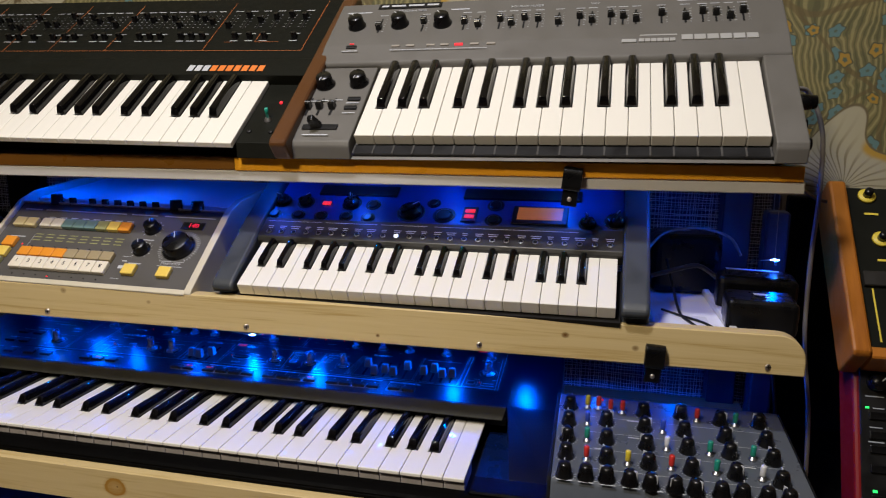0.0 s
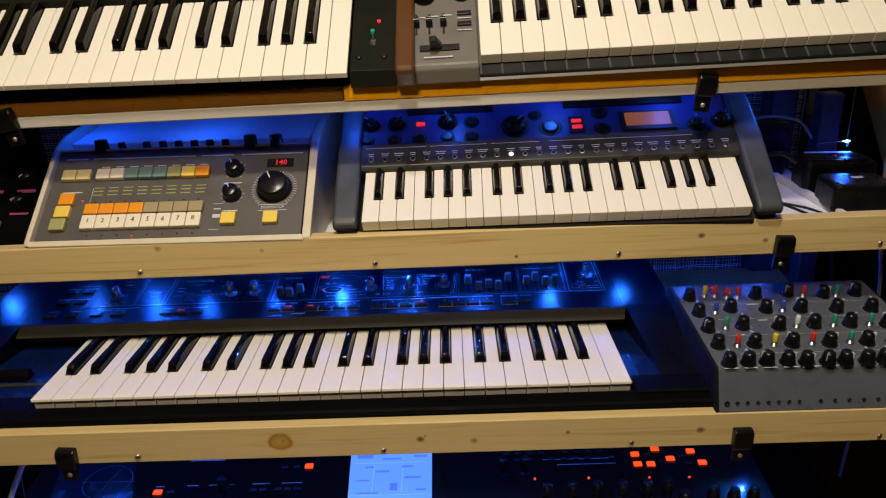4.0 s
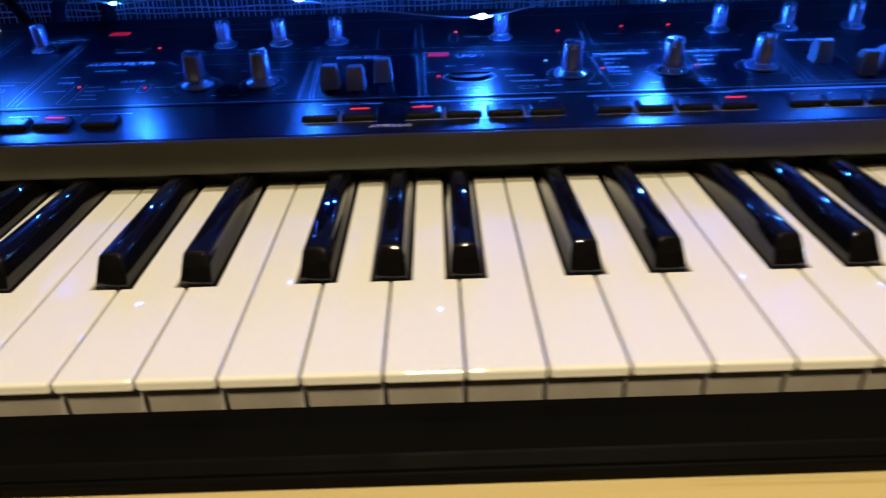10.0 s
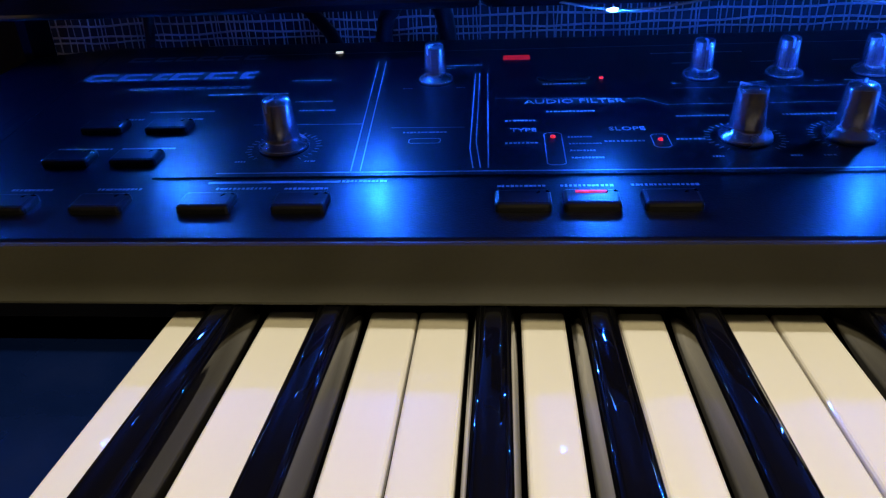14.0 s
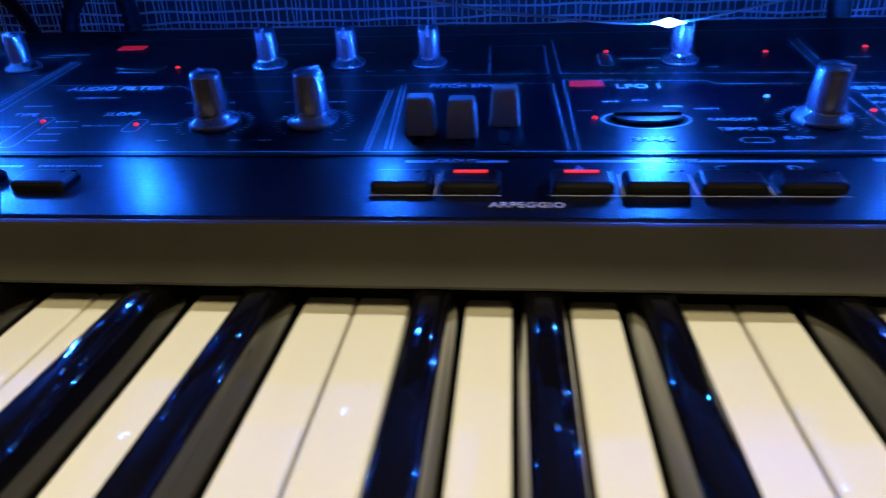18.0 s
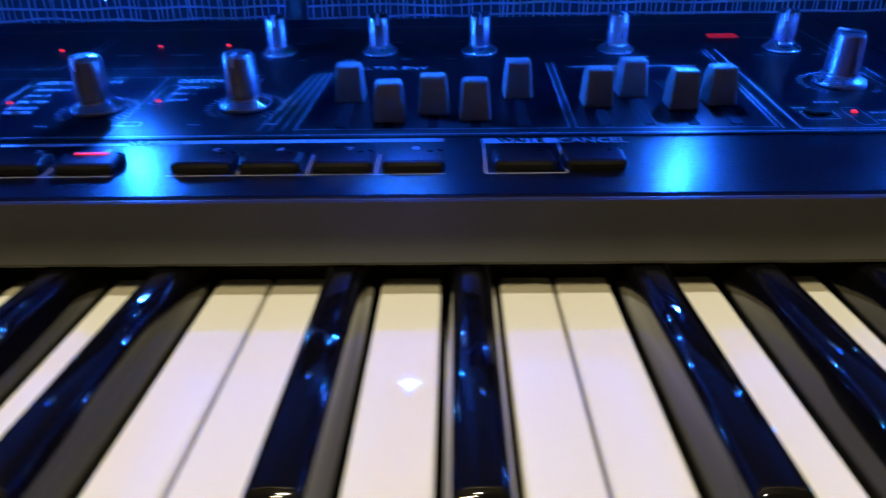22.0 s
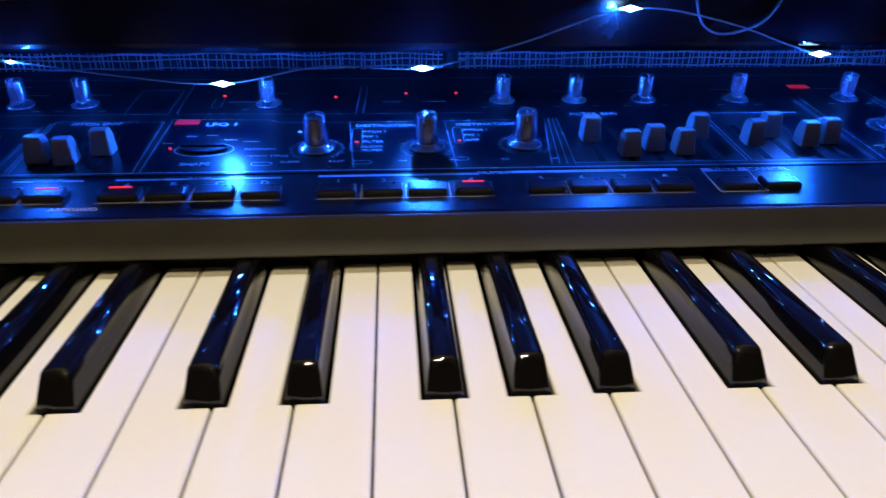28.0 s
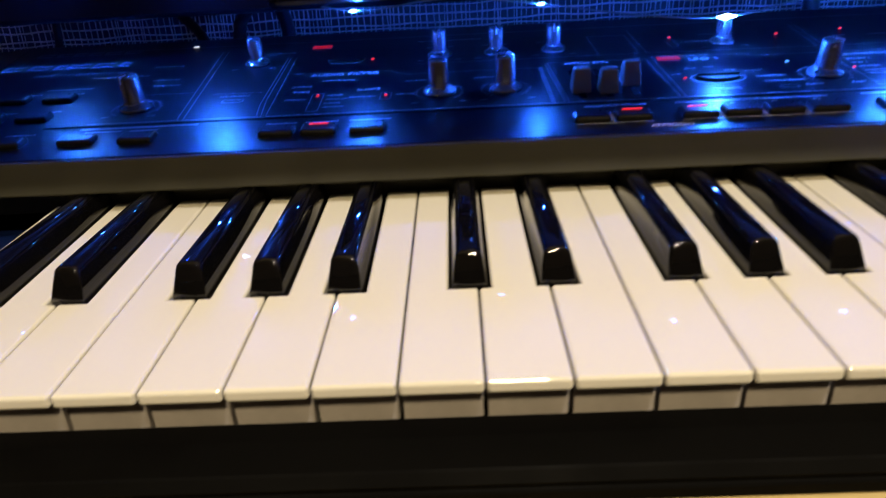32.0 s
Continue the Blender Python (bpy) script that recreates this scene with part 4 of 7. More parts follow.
for txt, x in (("A", 0.293), ("B", 0.3122), ("C", 0.3314), ("D", 0.351), ("1", 0.3825), ("2", 0.4022), ("3", 0.421), ("4", 0.4408), ("5", 0.4722), ("6", 0.4905), ("7", 0.5098), ("8", 0.5287)):
    words("printed_word", txt, 0.0052, M_print, synth, on_panel(x, 0.1752, 0.00025))
# oval shape dial
bm = make_bm()
for k in range(28):
    a, b = 2 * math.pi * k / 28, 2 * math.pi * (k + 1) / 28
    line(bm, 0.3172 + 0.0138 * math.cos(a), 0.2125 + 0.0078 * math.sin(a), 0.3172 + 0.0138 * math.cos(b), 0.2125 + 0.0078 * math.sin(b), 0.0008)
part("dial_ring", bm, M_print, synth)
bm = make_bm()
add_prism(bm, [(0.0115 * math.cos(2 * math.pi * k / 24), 0.0060 * math.sin(2 * math.pi * k / 24)) for k in range(24)], 0.0, 0.0016, "z", 0.0005, 1)
add_box(bm, -0.0105, 0.0105, -0.0005, 0.0005, 0.0016, 0.0026, 0.0003)
part("shape_button", bm, M_button, synth, "black oval dial", on_panel(0.3172, 0.2125))
for (x, y, w, h) in ((0.1188, 0.2745, 0.011, 0.005), (0.6520, 0.2015, 0.0045, 0.003)):
    bm = make_bm()
    add_prism(bm, [(w * math.cos(2 * math.pi * k / 24), h * math.sin(2 * math.pi * k / 24)) for k in range(24)], 0.0, 0.0012, "z", 0.0004, 1)
    part("oval_button", bm, M_button, synth, "", on_panel(x, y))

# ---- blue fairy lights ----
bm = make_bm()
add_lathe(bm, [(0.0003, -0.0052), (0.0005, -0.0036), (0.0010, -0.0018), (0.0016, 0.0), (0.0010, 0.0018), (0.0005, 0.0036), (0.0003, 0.0052)], 10)
ME_LED = mesh_of("led_bulb", bm, M_led)
bm = make_bm()
add_lathe(bm, [(0.0002, -0.0024), (0.0006, -0.0014), (0.0009, 0.0), (0.0006, 0.0014), (0.0002, 0.0024)], 10)
ME_LEDDIM = mesh_of("led_bulb", bm, M_leddim)
ME_LEDTINY = ME_LEDDIM.copy()
ME_LEDTINY.materials.clear()
ME_LEDTINY.materials.append(M_ledtiny)


def fairy_string(name, label, bulbs, sag, power, ends=(), bulb_me=None):
    s = thing(name, label, "fairy lights")
    bm = make_bm()
    pts = list(ends[:1])
    for i, b in enumerate(bulbs):
        pts.append(b)
        if i + 1 < len(bulbs):
            c = bulbs[i + 1]
            pts.append(((b[0] + c[0]) / 2, (b[1] + c[1]) / 2 + 0.004, (b[2] + c[2]) / 2 + sag * (1 if i % 2 else -0.6)))
    pts += list(ends[1:])
    add_tube(bm, pts, 0.0005, 5)
    part("wire", bm, M_wire, s, "thin bare wire")
    for i, b in enumerate(bulbs):
        part("led_bulb", bulb_me.get(i, ME_LED) if isinstance(bulb_me, dict) else bulb_me or ME_LED, None, s, "glowing blue-white led", Matrix.Translation(b) @ pose(0, 0, 0, 0, 90, 0))
        lamp("fairy_light_glow", "POINT", (b[0], b[1] - 0.0042, b[2] - 0.0018), power[i] if isinstance(power, tuple) else power, BLUE, 0.0009)
    return s


fairy_string("fairy_lights", "string of tiny blue-white leds on thin wire", [(x, y, z + Z0) for x, y, z in ((-0.190, 0.276, 0.078), (-0.057, 0.275, 0.090), (0.036, 0.270, 0.090), (0.1315, 0.2320, 0.0668), (0.2288, 0.2320, 0.0655), (0.3250, 0.2320, 0.0545), (0.4220, 0.2320, 0.0613), (0.5200, 0.2240, 0.0900), (0.6228, 0.2320, 0.0672), (0.7232, 0.2320, 0.0668), (0.8134, 0.2320, 0.0760), (0.9107, 0.2320, 0.0760))], 0.004, (0.90, 0.45, 1.00, 0.45, 0.32, 1.00, 1.10, 0.85, 0.85, 0.90, 0.40, 0.40), (), {3: ME_LEDDIM, 4: ME_LEDDIM})
fairy_string("fairy_lights", "second string of tiny blue leds along the shelf underside", [(x, y, Z0 + 0.1000) for x, y in ((-0.075, 0.200), (0.015, 0.210), (0.118, 0.202), (0.205, 0.222), (0.298, 0.186), (0.392, 0.189), (0.482, 0.212), (0.560, 0.198), (0.662, 0.208), (0.742, 0.180))], 0.003, 0.005, (), ME_LEDTINY)

# ---- upper tier: compact keyboard, drum machine ----
def frame_at(x, y, z, tilt, yaw=0.0, roll=0.0):
    return Matrix.Translation((x, y, z + Z0)) @ pose(0, 0, 0, 0, 0, yaw) @ pose(0, 0, 0, 0, roll, 0) @ pose(0, 0, 0, tilt, 0, 0)


def flat(profile, y0, z0, tilt):
    """Turns (y, z) places of the room into a device's own tilted (y, z)."""
    c, s = math.cos(radians(tilt)), math.sin(radians(tilt))
    return [((y - y0) * c + (z - z0) * s, -(y - y0) * s + (z - z0) * c) for y, z in profile]


def button_at(parent, name, x, y, z, w, d, h, mt, label="", bev=0.0008, at=None):
    bm = make_bm()
    add_box(bm, -w / 2, w / 2, -d / 2, d / 2, 0, h, bev, 2)
    return part(name, bm, mt, parent, label, (at or Matrix.Identity(4)) @ Matrix.Translation((x, y, z)))


def label_bars(parent, mt, z, bars, name="small_print"):
    bm = make_bm()
    for x0, x1, y, h in bars:
        add_plate(bm, [(x0, y - h / 2, z), (x1, y - h / 2, z), (x1, y + h / 2, z), (x0, y + h / 2, z)])
    ob = part(name, bm, mt, parent)
    tagged(ob, kind="stuff")
    return ob


M_mkbody = material("blue_grey_plastic", (0.042, 0.048, 0.056), 0.45, var=0.1, bump=0.08, fine=1000)
# the blue glow of the leds is tinted into this panel's base colour
M_mkpanel = material("blue_light_tinted_panel", (0.026, 0.045, 0.16), 0.42, metal=0.0, var=0.06, bump=0.05, fine=1500)
M_strip = material("dark_strip_panel", (0.020, 0.019, 0.017), 0.4, var=0.1)
M_lcd = glow("amber_lcd", (0.9, 0.25, 0.03), 0.34)
M_hole = material("black_recess", (0.002, 0.002, 0.0025), 0.5, var=0.1)
M_bknob = material("black_knob_plastic", (0.0035, 0.0035, 0.004), 0.3, var=0.15, bump=0.03)

MKT = 29.6
mk = thing("compact_synthesizer", "grey compact synthesizer with small keys and blue-lit knob panel", "synthesizer", frame_at(0.3803, 0.0916, 0.1676, MKT, -1.65, -0.9))
keyboard(mk, 22, 0, 0.0203, 0.080, 0.035, 0.0085, M_white, M_black, 0.0090, False, 0.016)
for side, x0, x1 in (("l", -0.0345, -0.0055), ("r", 0.4520, 0.4815)):
    bm = make_bm()
    add_prism(bm, flat([(0.31, 0.1250), (0.108, 0.1250), (0.108, 0.1568), (0.0965, 0.1568)], 0.0916, 0.1676, MKT) + [(-0.0035, -0.0100), (-0.003, -0.003), (0.004, 0.001), (0.060, 0.008), (0.105, 0.014), (0.21, 0.018), (0.225, 0.010), (0.225, -0.035)], x0, x1, "x", 0.004, 3)
    part("end_cheek", bm, M_mkbody, mk, "rounded grey plastic end")
bm = make_bm()
add_prism(bm, [(-0.004, -0.040), (-0.004, -0.018), (0.078, -0.018), (0.078, -0.050)], -0.0053, 0.4517, "x")
part("key_bed", bm, M_felt, mk)
bm = make_bm()
add_prism(bm, [(0.0795, -0.010), (0.0795, 0.0035), (0.0835, 0.0075), (0.1165, 0.0115), (0.1185, 0.006), (0.1185, -0.010)], -0.0053, 0.4517, "x", 0.0008, 2)
part("led_strip", bm, M_strip, mk, "dark strip with a row of small buttons")
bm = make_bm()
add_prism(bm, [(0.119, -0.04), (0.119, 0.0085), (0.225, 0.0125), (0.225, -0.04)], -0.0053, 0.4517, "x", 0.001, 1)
part("control_panel", bm, M_mkpanel, mk, "metallic panel with blue light put into its colour")
bm = make_bm()
add_lathe(bm, [(0.0024, 0), (0.0024, 0.0012), (0.0018, 0.0018)], 14)
add_lathe(bm, [(0.0035, 0), (0.0035, 0.0006), (0.0027, 0.0008), (0.0025, 0.0002)], 14, None, 1)
ME_DOT = mesh_of("strip_button", bm, M_button, M_metal)
dot_w = glow("white_led_dot", (0.9, 0.95, 1.0), 2.5)
for i in range(26):
    xx = 0.007 + i * 0.0172
    part("strip_button", ME_DOT, None, mk, "", pose(xx, 0.0925, 0.0084))
bm = make_bm()
add_lathe(bm, [(0.0028, 0), (0.0028, 0.0014), (0.002, 0.002)], 12)
part("lit_button", bm, dot_w, mk, "one lit white button", pose(0.007 + 10 * 0.0172, 0.0925, 0.0086))
bm = make_bm()
for i in range(26):
    xx = 0.007 + i * 0.0172
    w = 0.0035 + 0.0015 * ((i * 7) % 3)
    for yy, k in ((0.1015, 1.0), (0.0985, 0.8)):
        zz = 0.0075 + 0.004 * (yy - 0.0835) / 0.033 + 0.0003
        add_plate(bm, [(xx - w * k, yy - 0.0006, zz), (xx + w * k, yy - 0.0006, zz), (xx + w * k, yy + 0.0006, zz + 0.0001), (xx - w * k, yy + 0.0006, zz + 0.0001)])
for x0, x1 in ((0.0, 0.075), (0.08, 0.15), (0.155, 0.215), (0.225, 0.40)):
    zz = 0.0075 + 0.004 * 0.027 / 0.033 + 0.0003
    add_plate(bm, [(x0, 0.1103, zz), (x1, 0.1103, zz), (x1, 0.1109, zz + 0.0001), (x0, 0.1109, zz + 0.0001)])
tagged(part("small_print", bm, M_print, mk), kind="stuff")


def recess_knob(parent, x, y, r, z, knob=True, turn=0, label=""):
    """A knob set in a round dark recess."""
    bm = make_bm()
    add_lathe(bm, [(r * 1.28, 0.0), (r * 1.28, 0.0006), (r * 1.12, 0.0006), (r * 1.05, 0.0003)], 24)
    ring = part("knob_recess", bm, M_hole, parent, "", pose(x, y, z, 2.2, 0, 0))
    if knob:
        bm = make_bm()
        add_lathe(bm, [(r, 0), (r * 0.98, 0.006), (r * 0.55, 0.0075), (r * 0.5, 0.0076)], 24)
        add_prism(bm, [(-r * 0.22, -r * 0.95), (r * 0.22, -r * 0.95), (r * 0.22, r * 0.95), (-r * 0.22, r * 0.95)], 0.006, 0.0115, "z", 0.0008, 1)
        add_box(bm, -0.0005, 0.0005, r * 0.3, r * 0.95, 0.0115, 0.0119, 0, 1, 1)
        part("knob", bm, [M_bknob, M_print], ring, label, pose(0, 0, 0, 0, 0, turn))
    else:
        bm = make_bm()
        add_lathe(bm, [(r * 0.9, 0), (r * 0.9, 0.002), (r * 0.7, 0.003)], 20)
        part("push_button", bm, M_button, ring)


mz = lambda y: 0.0085 + 0.004 * (y - 0.119) / 0.106
for x, y, r, kn, turn in ((-0.0005 + 0.003, 0.1545, 0.0095, True, 60), (0.0366, 0.1535, 0.0095, True, -40), (0.102, 0.1545, 0.0105, True, 20), (0.132, 0.1530, 0.008, False, 0), (0.1865, 0.1405, 0.0145, True, -50), (0.2128, 0.1600, 0.007, False, 0), (0.2308, 0.1370, 0.0115, False, 0),
                          (0.294, 0.1590, 0.0085, False, 0), (0.2948, 0.1310, 0.0085, False, 0), (0.0, 0.1275, 0.0075, False, 0), (0.0345, 0.1278, 0.0075, False, 0), (0.0665, 0.1274, 0.0075, False, 0), (0.1016, 0.1276, 0.0075, False, 0), (0.1317, 0.1270, 0.0075, False, 0), (0.4093, 0.1300, 0.0085, True, 10), (0.4415, 0.1350, 0.0105, True, -30)):
    recess_knob(mk, x, y, r, mz(y), kn, turn)
bm = make_bm()
add_box(bm, -0.0058, 0.0058, -0.0035, 0.0035, 0, 0.002, 0.001, 2)
part("lit_button", bm, M_red, mk, "lit red button", pose(0.0672, 0.1520, mz(0.152) + 0.0006))
bm = make_bm()
add_box(bm, -0.0095, 0.0095, -0.015, 0.015, 0, 0.0015, 0.0006, 1)
disp = part("digit_window", bm, M_hole, mk, "dark window with two red digits", pose(0.2637, 0.1395, mz(0.14)))
for yy in (0.0055, -0.0055):
    bm = make_bm()
    add_box(bm, -0.0062, 0.0062, -0.0032, 0.0032, 0, 0.0018, 0.0012, 2)
    part("red_lamp", bm, M_red, disp, "lit red lamp", pose(0, yy, 0.0012))
bm = make_bm()
add_box(bm, -0.034, 0.034, -0.0185, 0.0165, 0, 0.003, 0.001, 1)
lcd_frame = part("display_frame", bm, M_hole, mk, "", pose(0.3515, 0.1415, mz(0.1415)))
bm = make_bm()
add_box(bm, -0.0275, 0.0275, -0.0115, 0.0125, 0, 0.0035)
part("display", bm, M_lcd, lcd_frame, "glowing amber display")
bm = make_bm()
add_box(bm, 0.05, 0.16, 0.170, 0.190, 0.008, 0.0135, 0.0005)
part("legend_plate", bm, M_hole, mk)
bm = make_bm()
add_box(bm, 0.25, 0.40, 0.170, 0.190, 0.008, 0.0135, 0.0005)
part("legend_plate", bm, M_hole, mk)

# drum machine
DT = 38.4
M_cream = material("cream_plastic", (0.60, 0.55, 0.42), 0.45, var=0.06, bump=0.05, fine=900)
M_dgrey = material("dark_grey_panel", (0.085, 0.080, 0.074), 0.5, var=0.06, bump=0.06, fine=1200)
M_lid = material("pale_grey_metal_lid", (0.74, 0.76, 0.78), 0.45, var=0.05, bump=0.04)
drum = thing("drum_machine", "cream drum machine with coloured step buttons and red digits", "drum machine", frame_at(-0.0110, 0.0965, 0.1548, DT, -0.3, 0.2))
DW, DL = 0.3208, 0.132
fp = flat([(0.108, 0.1252), (0.108, 0.1500), (0.0985, 0.1510), (0.1985, 0.2325), (0.2235, 0.2330), (0.2235, 0.2420), (0.395, 0.2580), (0.395, 0.1252)], 0.0965, 0.1548, DT)
bm = make_bm()
add_prism(bm, fp, 0.004, DW - 0.004, "x", 0.001, 1)
part("case", bm, M_lid, drum, "pale metal case")
bm = make_bm()
add_prism(bm, [(-0.001, -0.004), (-0.001, 0.0006), (DL + 0.0005, 0.0006), (DL + 0.0005, -0.004)], 0.002, DW - 0.002, "x", 0.0005, 1)
part("control_panel", bm, M_dgrey, drum, "dark grey control panel")
bm = make_bm()
add_box(bm, -0.002, DW + 0.002, -0.0085, -0.0008, -0.0035, 0.0035, 0.0012, 2)
part("front_trim", bm, M_cream, drum, "cream front edge")
bm = make_bm()
add_box(bm, 0.0, DW, DL + 0.0008, DL + 0.0035, -0.006, 0.0020, 0.0006, 1)
part("back_trim", bm, M_cream, drum)
for x0, x1 in ((-0.0065, -0.0005), (DW + 0.0005, DW + 0.0105)):
    bm = make_bm()
    side = flat([(0.108, 0.1252), (0.108, 0.1510), (0.0895, 0.1515), (0.0900, 0.1545), (0.0930, 0.1580), (0.1980, 0.2415), (0.2280, 0.2520), (0.402, 0.2680), (0.402, 0.1252)], 0.0965, 0.1548, DT)
    add_prism(bm, side, x0, x1, "x", 0.0012, 2)
    part("side_panel", bm, M_cream, drum, "cream side panel")
PAD = {"o": (0.80, 0.30, 0.02), "y": (0.80, 0.58, 0.10), "c": (0.72, 0.60, 0.30), "w": (0.78, 0.72, 0.58), "t": (0.16, 0.26, 0.24), "g": (0.34, 0.34, 0.13), "k": (0.36, 0.29, 0.16)}
PADM = {k: material("pad_plastic_" + n, c, 0.4, var=0.04, bump=0.02) for (k, c), n in zip(PAD.items(), ("orange", "yellow", "cream", "white", "teal", "olive", "khaki"))}


def pad(x, y, w, d, key, label):
    return button_at(drum, "pad_button", x, y, 0.0006, w, d, 0.0065, PADM[key], label, 0.0012)


NAMES = {"o": "orange", "y": "yellow", "c": "cream", "w": "white", "t": "teal", "g": "olive", "k": "khaki"}
for i, k in enumerate("cc"):
    pad(0.0245 + 0.0182 * i, 0.0925, 0.0172, 0.0150, k, "cream plastic button")
for i, k in enumerate("wwtttgyo"):
    pad(0.0667 + 0.01768 * i, 0.0930, 0.0168, 0.0150, k, NAMES[k] + " plastic button")
for x, y, k in ((0.0300, 0.0565, "o"), (0.0290, 0.0385, "y"), (0.0275, 0.0205, "g")):
    pad(x, y, 0.0180, 0.0160, k, NAMES[k] + " plastic button")
for i in range(8):
    xx = 0.0640 + 0.0180 * i
    k = "ooookkkk"[i]
    pad(xx, 0.0410, 0.0172, 0.0145, k, NAMES[k] + " plastic button")
    b = pad(xx, 0.0225, 0.0172, 0.0190, "w", "white numbered step button")
    words("digit", str(i + 1), 0.0085, M_bknob, b, pose(0, 0.001, 0.0067))
for x, y in ((0.2312, 0.0231), (0.2816, 0.0227)):
    pad(x, y, 0.0175, 0.0160, "y", "yellow plastic button")
for x, y, r, h in ((0.2291, 0.0960, 0.0098, 0.013), (0.2304, 0.0590, 0.0098, 0.013), (0.2812, 0.0665, 0.0185, 0.015)):
    bm = make_bm()
    add_lathe(bm, [(r * 1.18, 0), (r * 1.18, 0.0012), (r * 1.02, 0.002), (r, 0.004), (r * 0.93, h - 0.001), (r * 0.85, h), (0.0003, h)], 30)
    add_box(bm, -0.0006, 0.0006, r * 0.35, r * 0.9, h, h + 0.0003, 0, 1, 1)
    part("knob", bm, [M_bknob, M_print], drum, "black plastic dial", pose(x, y, 0.0006, 0, 0, 25))
    bm = make_bm()
    n = 36 if r > 0.015 else 11
    for q in range(n):
        add_box(bm, -0.00025, 0.00025, r * 1.28, r * 1.28 + (0.0045 if r > 0.015 else 0.002), 0, 0.0002, m=pose(0, 0, 0, 0, 0, -140 + 280 * q / (n - 1)))
    part("dial_scale", bm, M_print, drum, "", pose(x, y, 0.0007))
bm = make_bm()
add_box(bm, -0.0165, 0.0165, -0.0065, 0.0065, 0, 0.0012, 0.0004, 1)
dw = part("tempo_display", bm, M_hole, drum, "dark window with red digits", pose(0.2848, 0.1050, 0.0006))
words("digit", "140", 0.0105, glow("red_segment", (1.0, 0.02, 0.06), 1.6), dw, pose(0.001, 0, 0.0014))
label_bars(drum, M_print, 0.0008, [(0.012, 0.040, 0.1200, 0.002), (0.046, 0.176, 0.1200, 0.0016), (0.184, 0.225, 0.1200, 0.0016), (0.235, 0.312, 0.1200, 0.0016), (0.2640, 0.2990, 0.0430, 0.0008), (0.2640, 0.2990, 0.0350, 0.0008), (0.218, 0.240, 0.0765, 0.0014), (0.222, 0.240, 0.0360, 0.0014), (0.209, 0.221, 0.0465, 0.0006), (0.209, 0.221, 0.0100, 0.0006), (0.2105, 0.2195, 0.0290, 0.0050), (0.2110, 0.2190, 0.0390, 0.0016), (0.020, 0.044, 0.0690, 0.0016)]
           + [(0.0600 + 0.0177 * i, 0.0705 + 0.0177 * i, 0.1065, 0.0014) for i in range(8)] + [(0.0565, 0.0571, 0.060, 0.030)])
words("printed_word", "START/STOP", 0.0050, M_print, drum, pose(0.2815, 0.0390, 0.0009))
bm = make_bm()
for i in range(8):
    for yy, hh in ((0.0700, 0.0016), (0.0645, 0.0014), (0.0750, 0.0012)):
        xx = 0.0640 + 0.0180 * i
        add_plate(bm, [(xx - 0.006, yy - hh / 2, 0.0008), (xx + 0.006, yy - hh / 2, 0.0008), (xx + 0.006, yy + hh / 2, 0.0008), (xx - 0.006, yy + hh / 2, 0.0008)])
tagged(part("small_print", bm, PADM["g"], drum, "olive printed labels"), kind="stuff")
for x, y in ((0.072, 0.1030), (0.175, 0.1030), (0.0475, 0.0560), (0.118, 0.0050)):
    bm = make_bm()
    add_lathe(bm, [(0.0012, 0), (0.0012, 0.0006), (0.0005, 0.0010)], 10)
    part("red_led", bm, M_red, drum, "lit red led", pose(x, y, 0.0006))
bm = make_bm()
add_lathe(bm, [(0.0010, 0), (0.0010, 0.0006), (0.0004, 0.0009)], 8)
ME_OFF = mesh_of("unlit_led", bm, M_hole)
for i in range(8):
    xx = 0.0640 + 0.0180 * i
    for yy in (0.0540, 0.0060):
        part("unlit_led", ME_OFF, None, drum, "", pose(xx, yy, 0.0006))
c, s = math.cos(radians(DT)), math.sin(radians(DT))
for x, big in ((0.052, 1), (0.078, 0), (0.110, 0), (0.131, 0), (0.151, 0), (0.171, 0), (0.191, 0), (0.211, 0), (0.243, 1), (0.276, 1)):
    (ly, lz), = flat([(0.2110, 0.2332)], 0.0965, 0.1548, DT)
    r, h = (0.0085, 0.014) if big else (0.0050, 0.010)
    bm = make_bm()
    add_lathe(bm, [(r * 1.15, 0), (r * 1.1, 0.002), (r, 0.003), (r * 0.92, h), (0.0003, h)], 20)
    part("level_knob", bm, M_bknob, drum, "small black level knob", pose(x, ly - 0.002, lz + 0.006, -DT, 0, 0))

# ---- patch mixer ----
MT = 5.3
M_mix = material("grey_blue_steel_case", (0.105, 0.120, 0.145), 0.36, metal=0.2, var=0.06, bump=0.05, fine=900)
mixer = thing("patch_mixer", "grey steel mixer box with black knobs and coloured plugs", "mixer", frame_at(0.782, -0.0120, 0.0222, MT))
pm = flat([(-0.0292, -0.0253), (-0.0142, 0.0185), (-0.0120, 0.0222), (0.1640, 0.0385), (0.170, 0.033), (0.170, -0.0518), (-0.0105, -0.0518), (-0.0105, -0.0253)], -0.0120, 0.0222, MT)
bm = make_bm()
add_prism(bm, pm, -0.0112, 0.236, "x", 0.0012, 2)
part("case", bm, M_mix, mixer)
for x0, x1 in ((-0.0150, -0.0114), (0.2363, 0.2380)):
    bm = make_bm()
    add_prism(bm, pm, x0, x1, "x", 0.0006, 1)
    part("side_plate", bm, M_dark, mixer, "black side plate")
(fy, fz), = flat([(-0.0258, -0.0155)], -0.0120, 0.0222, MT)
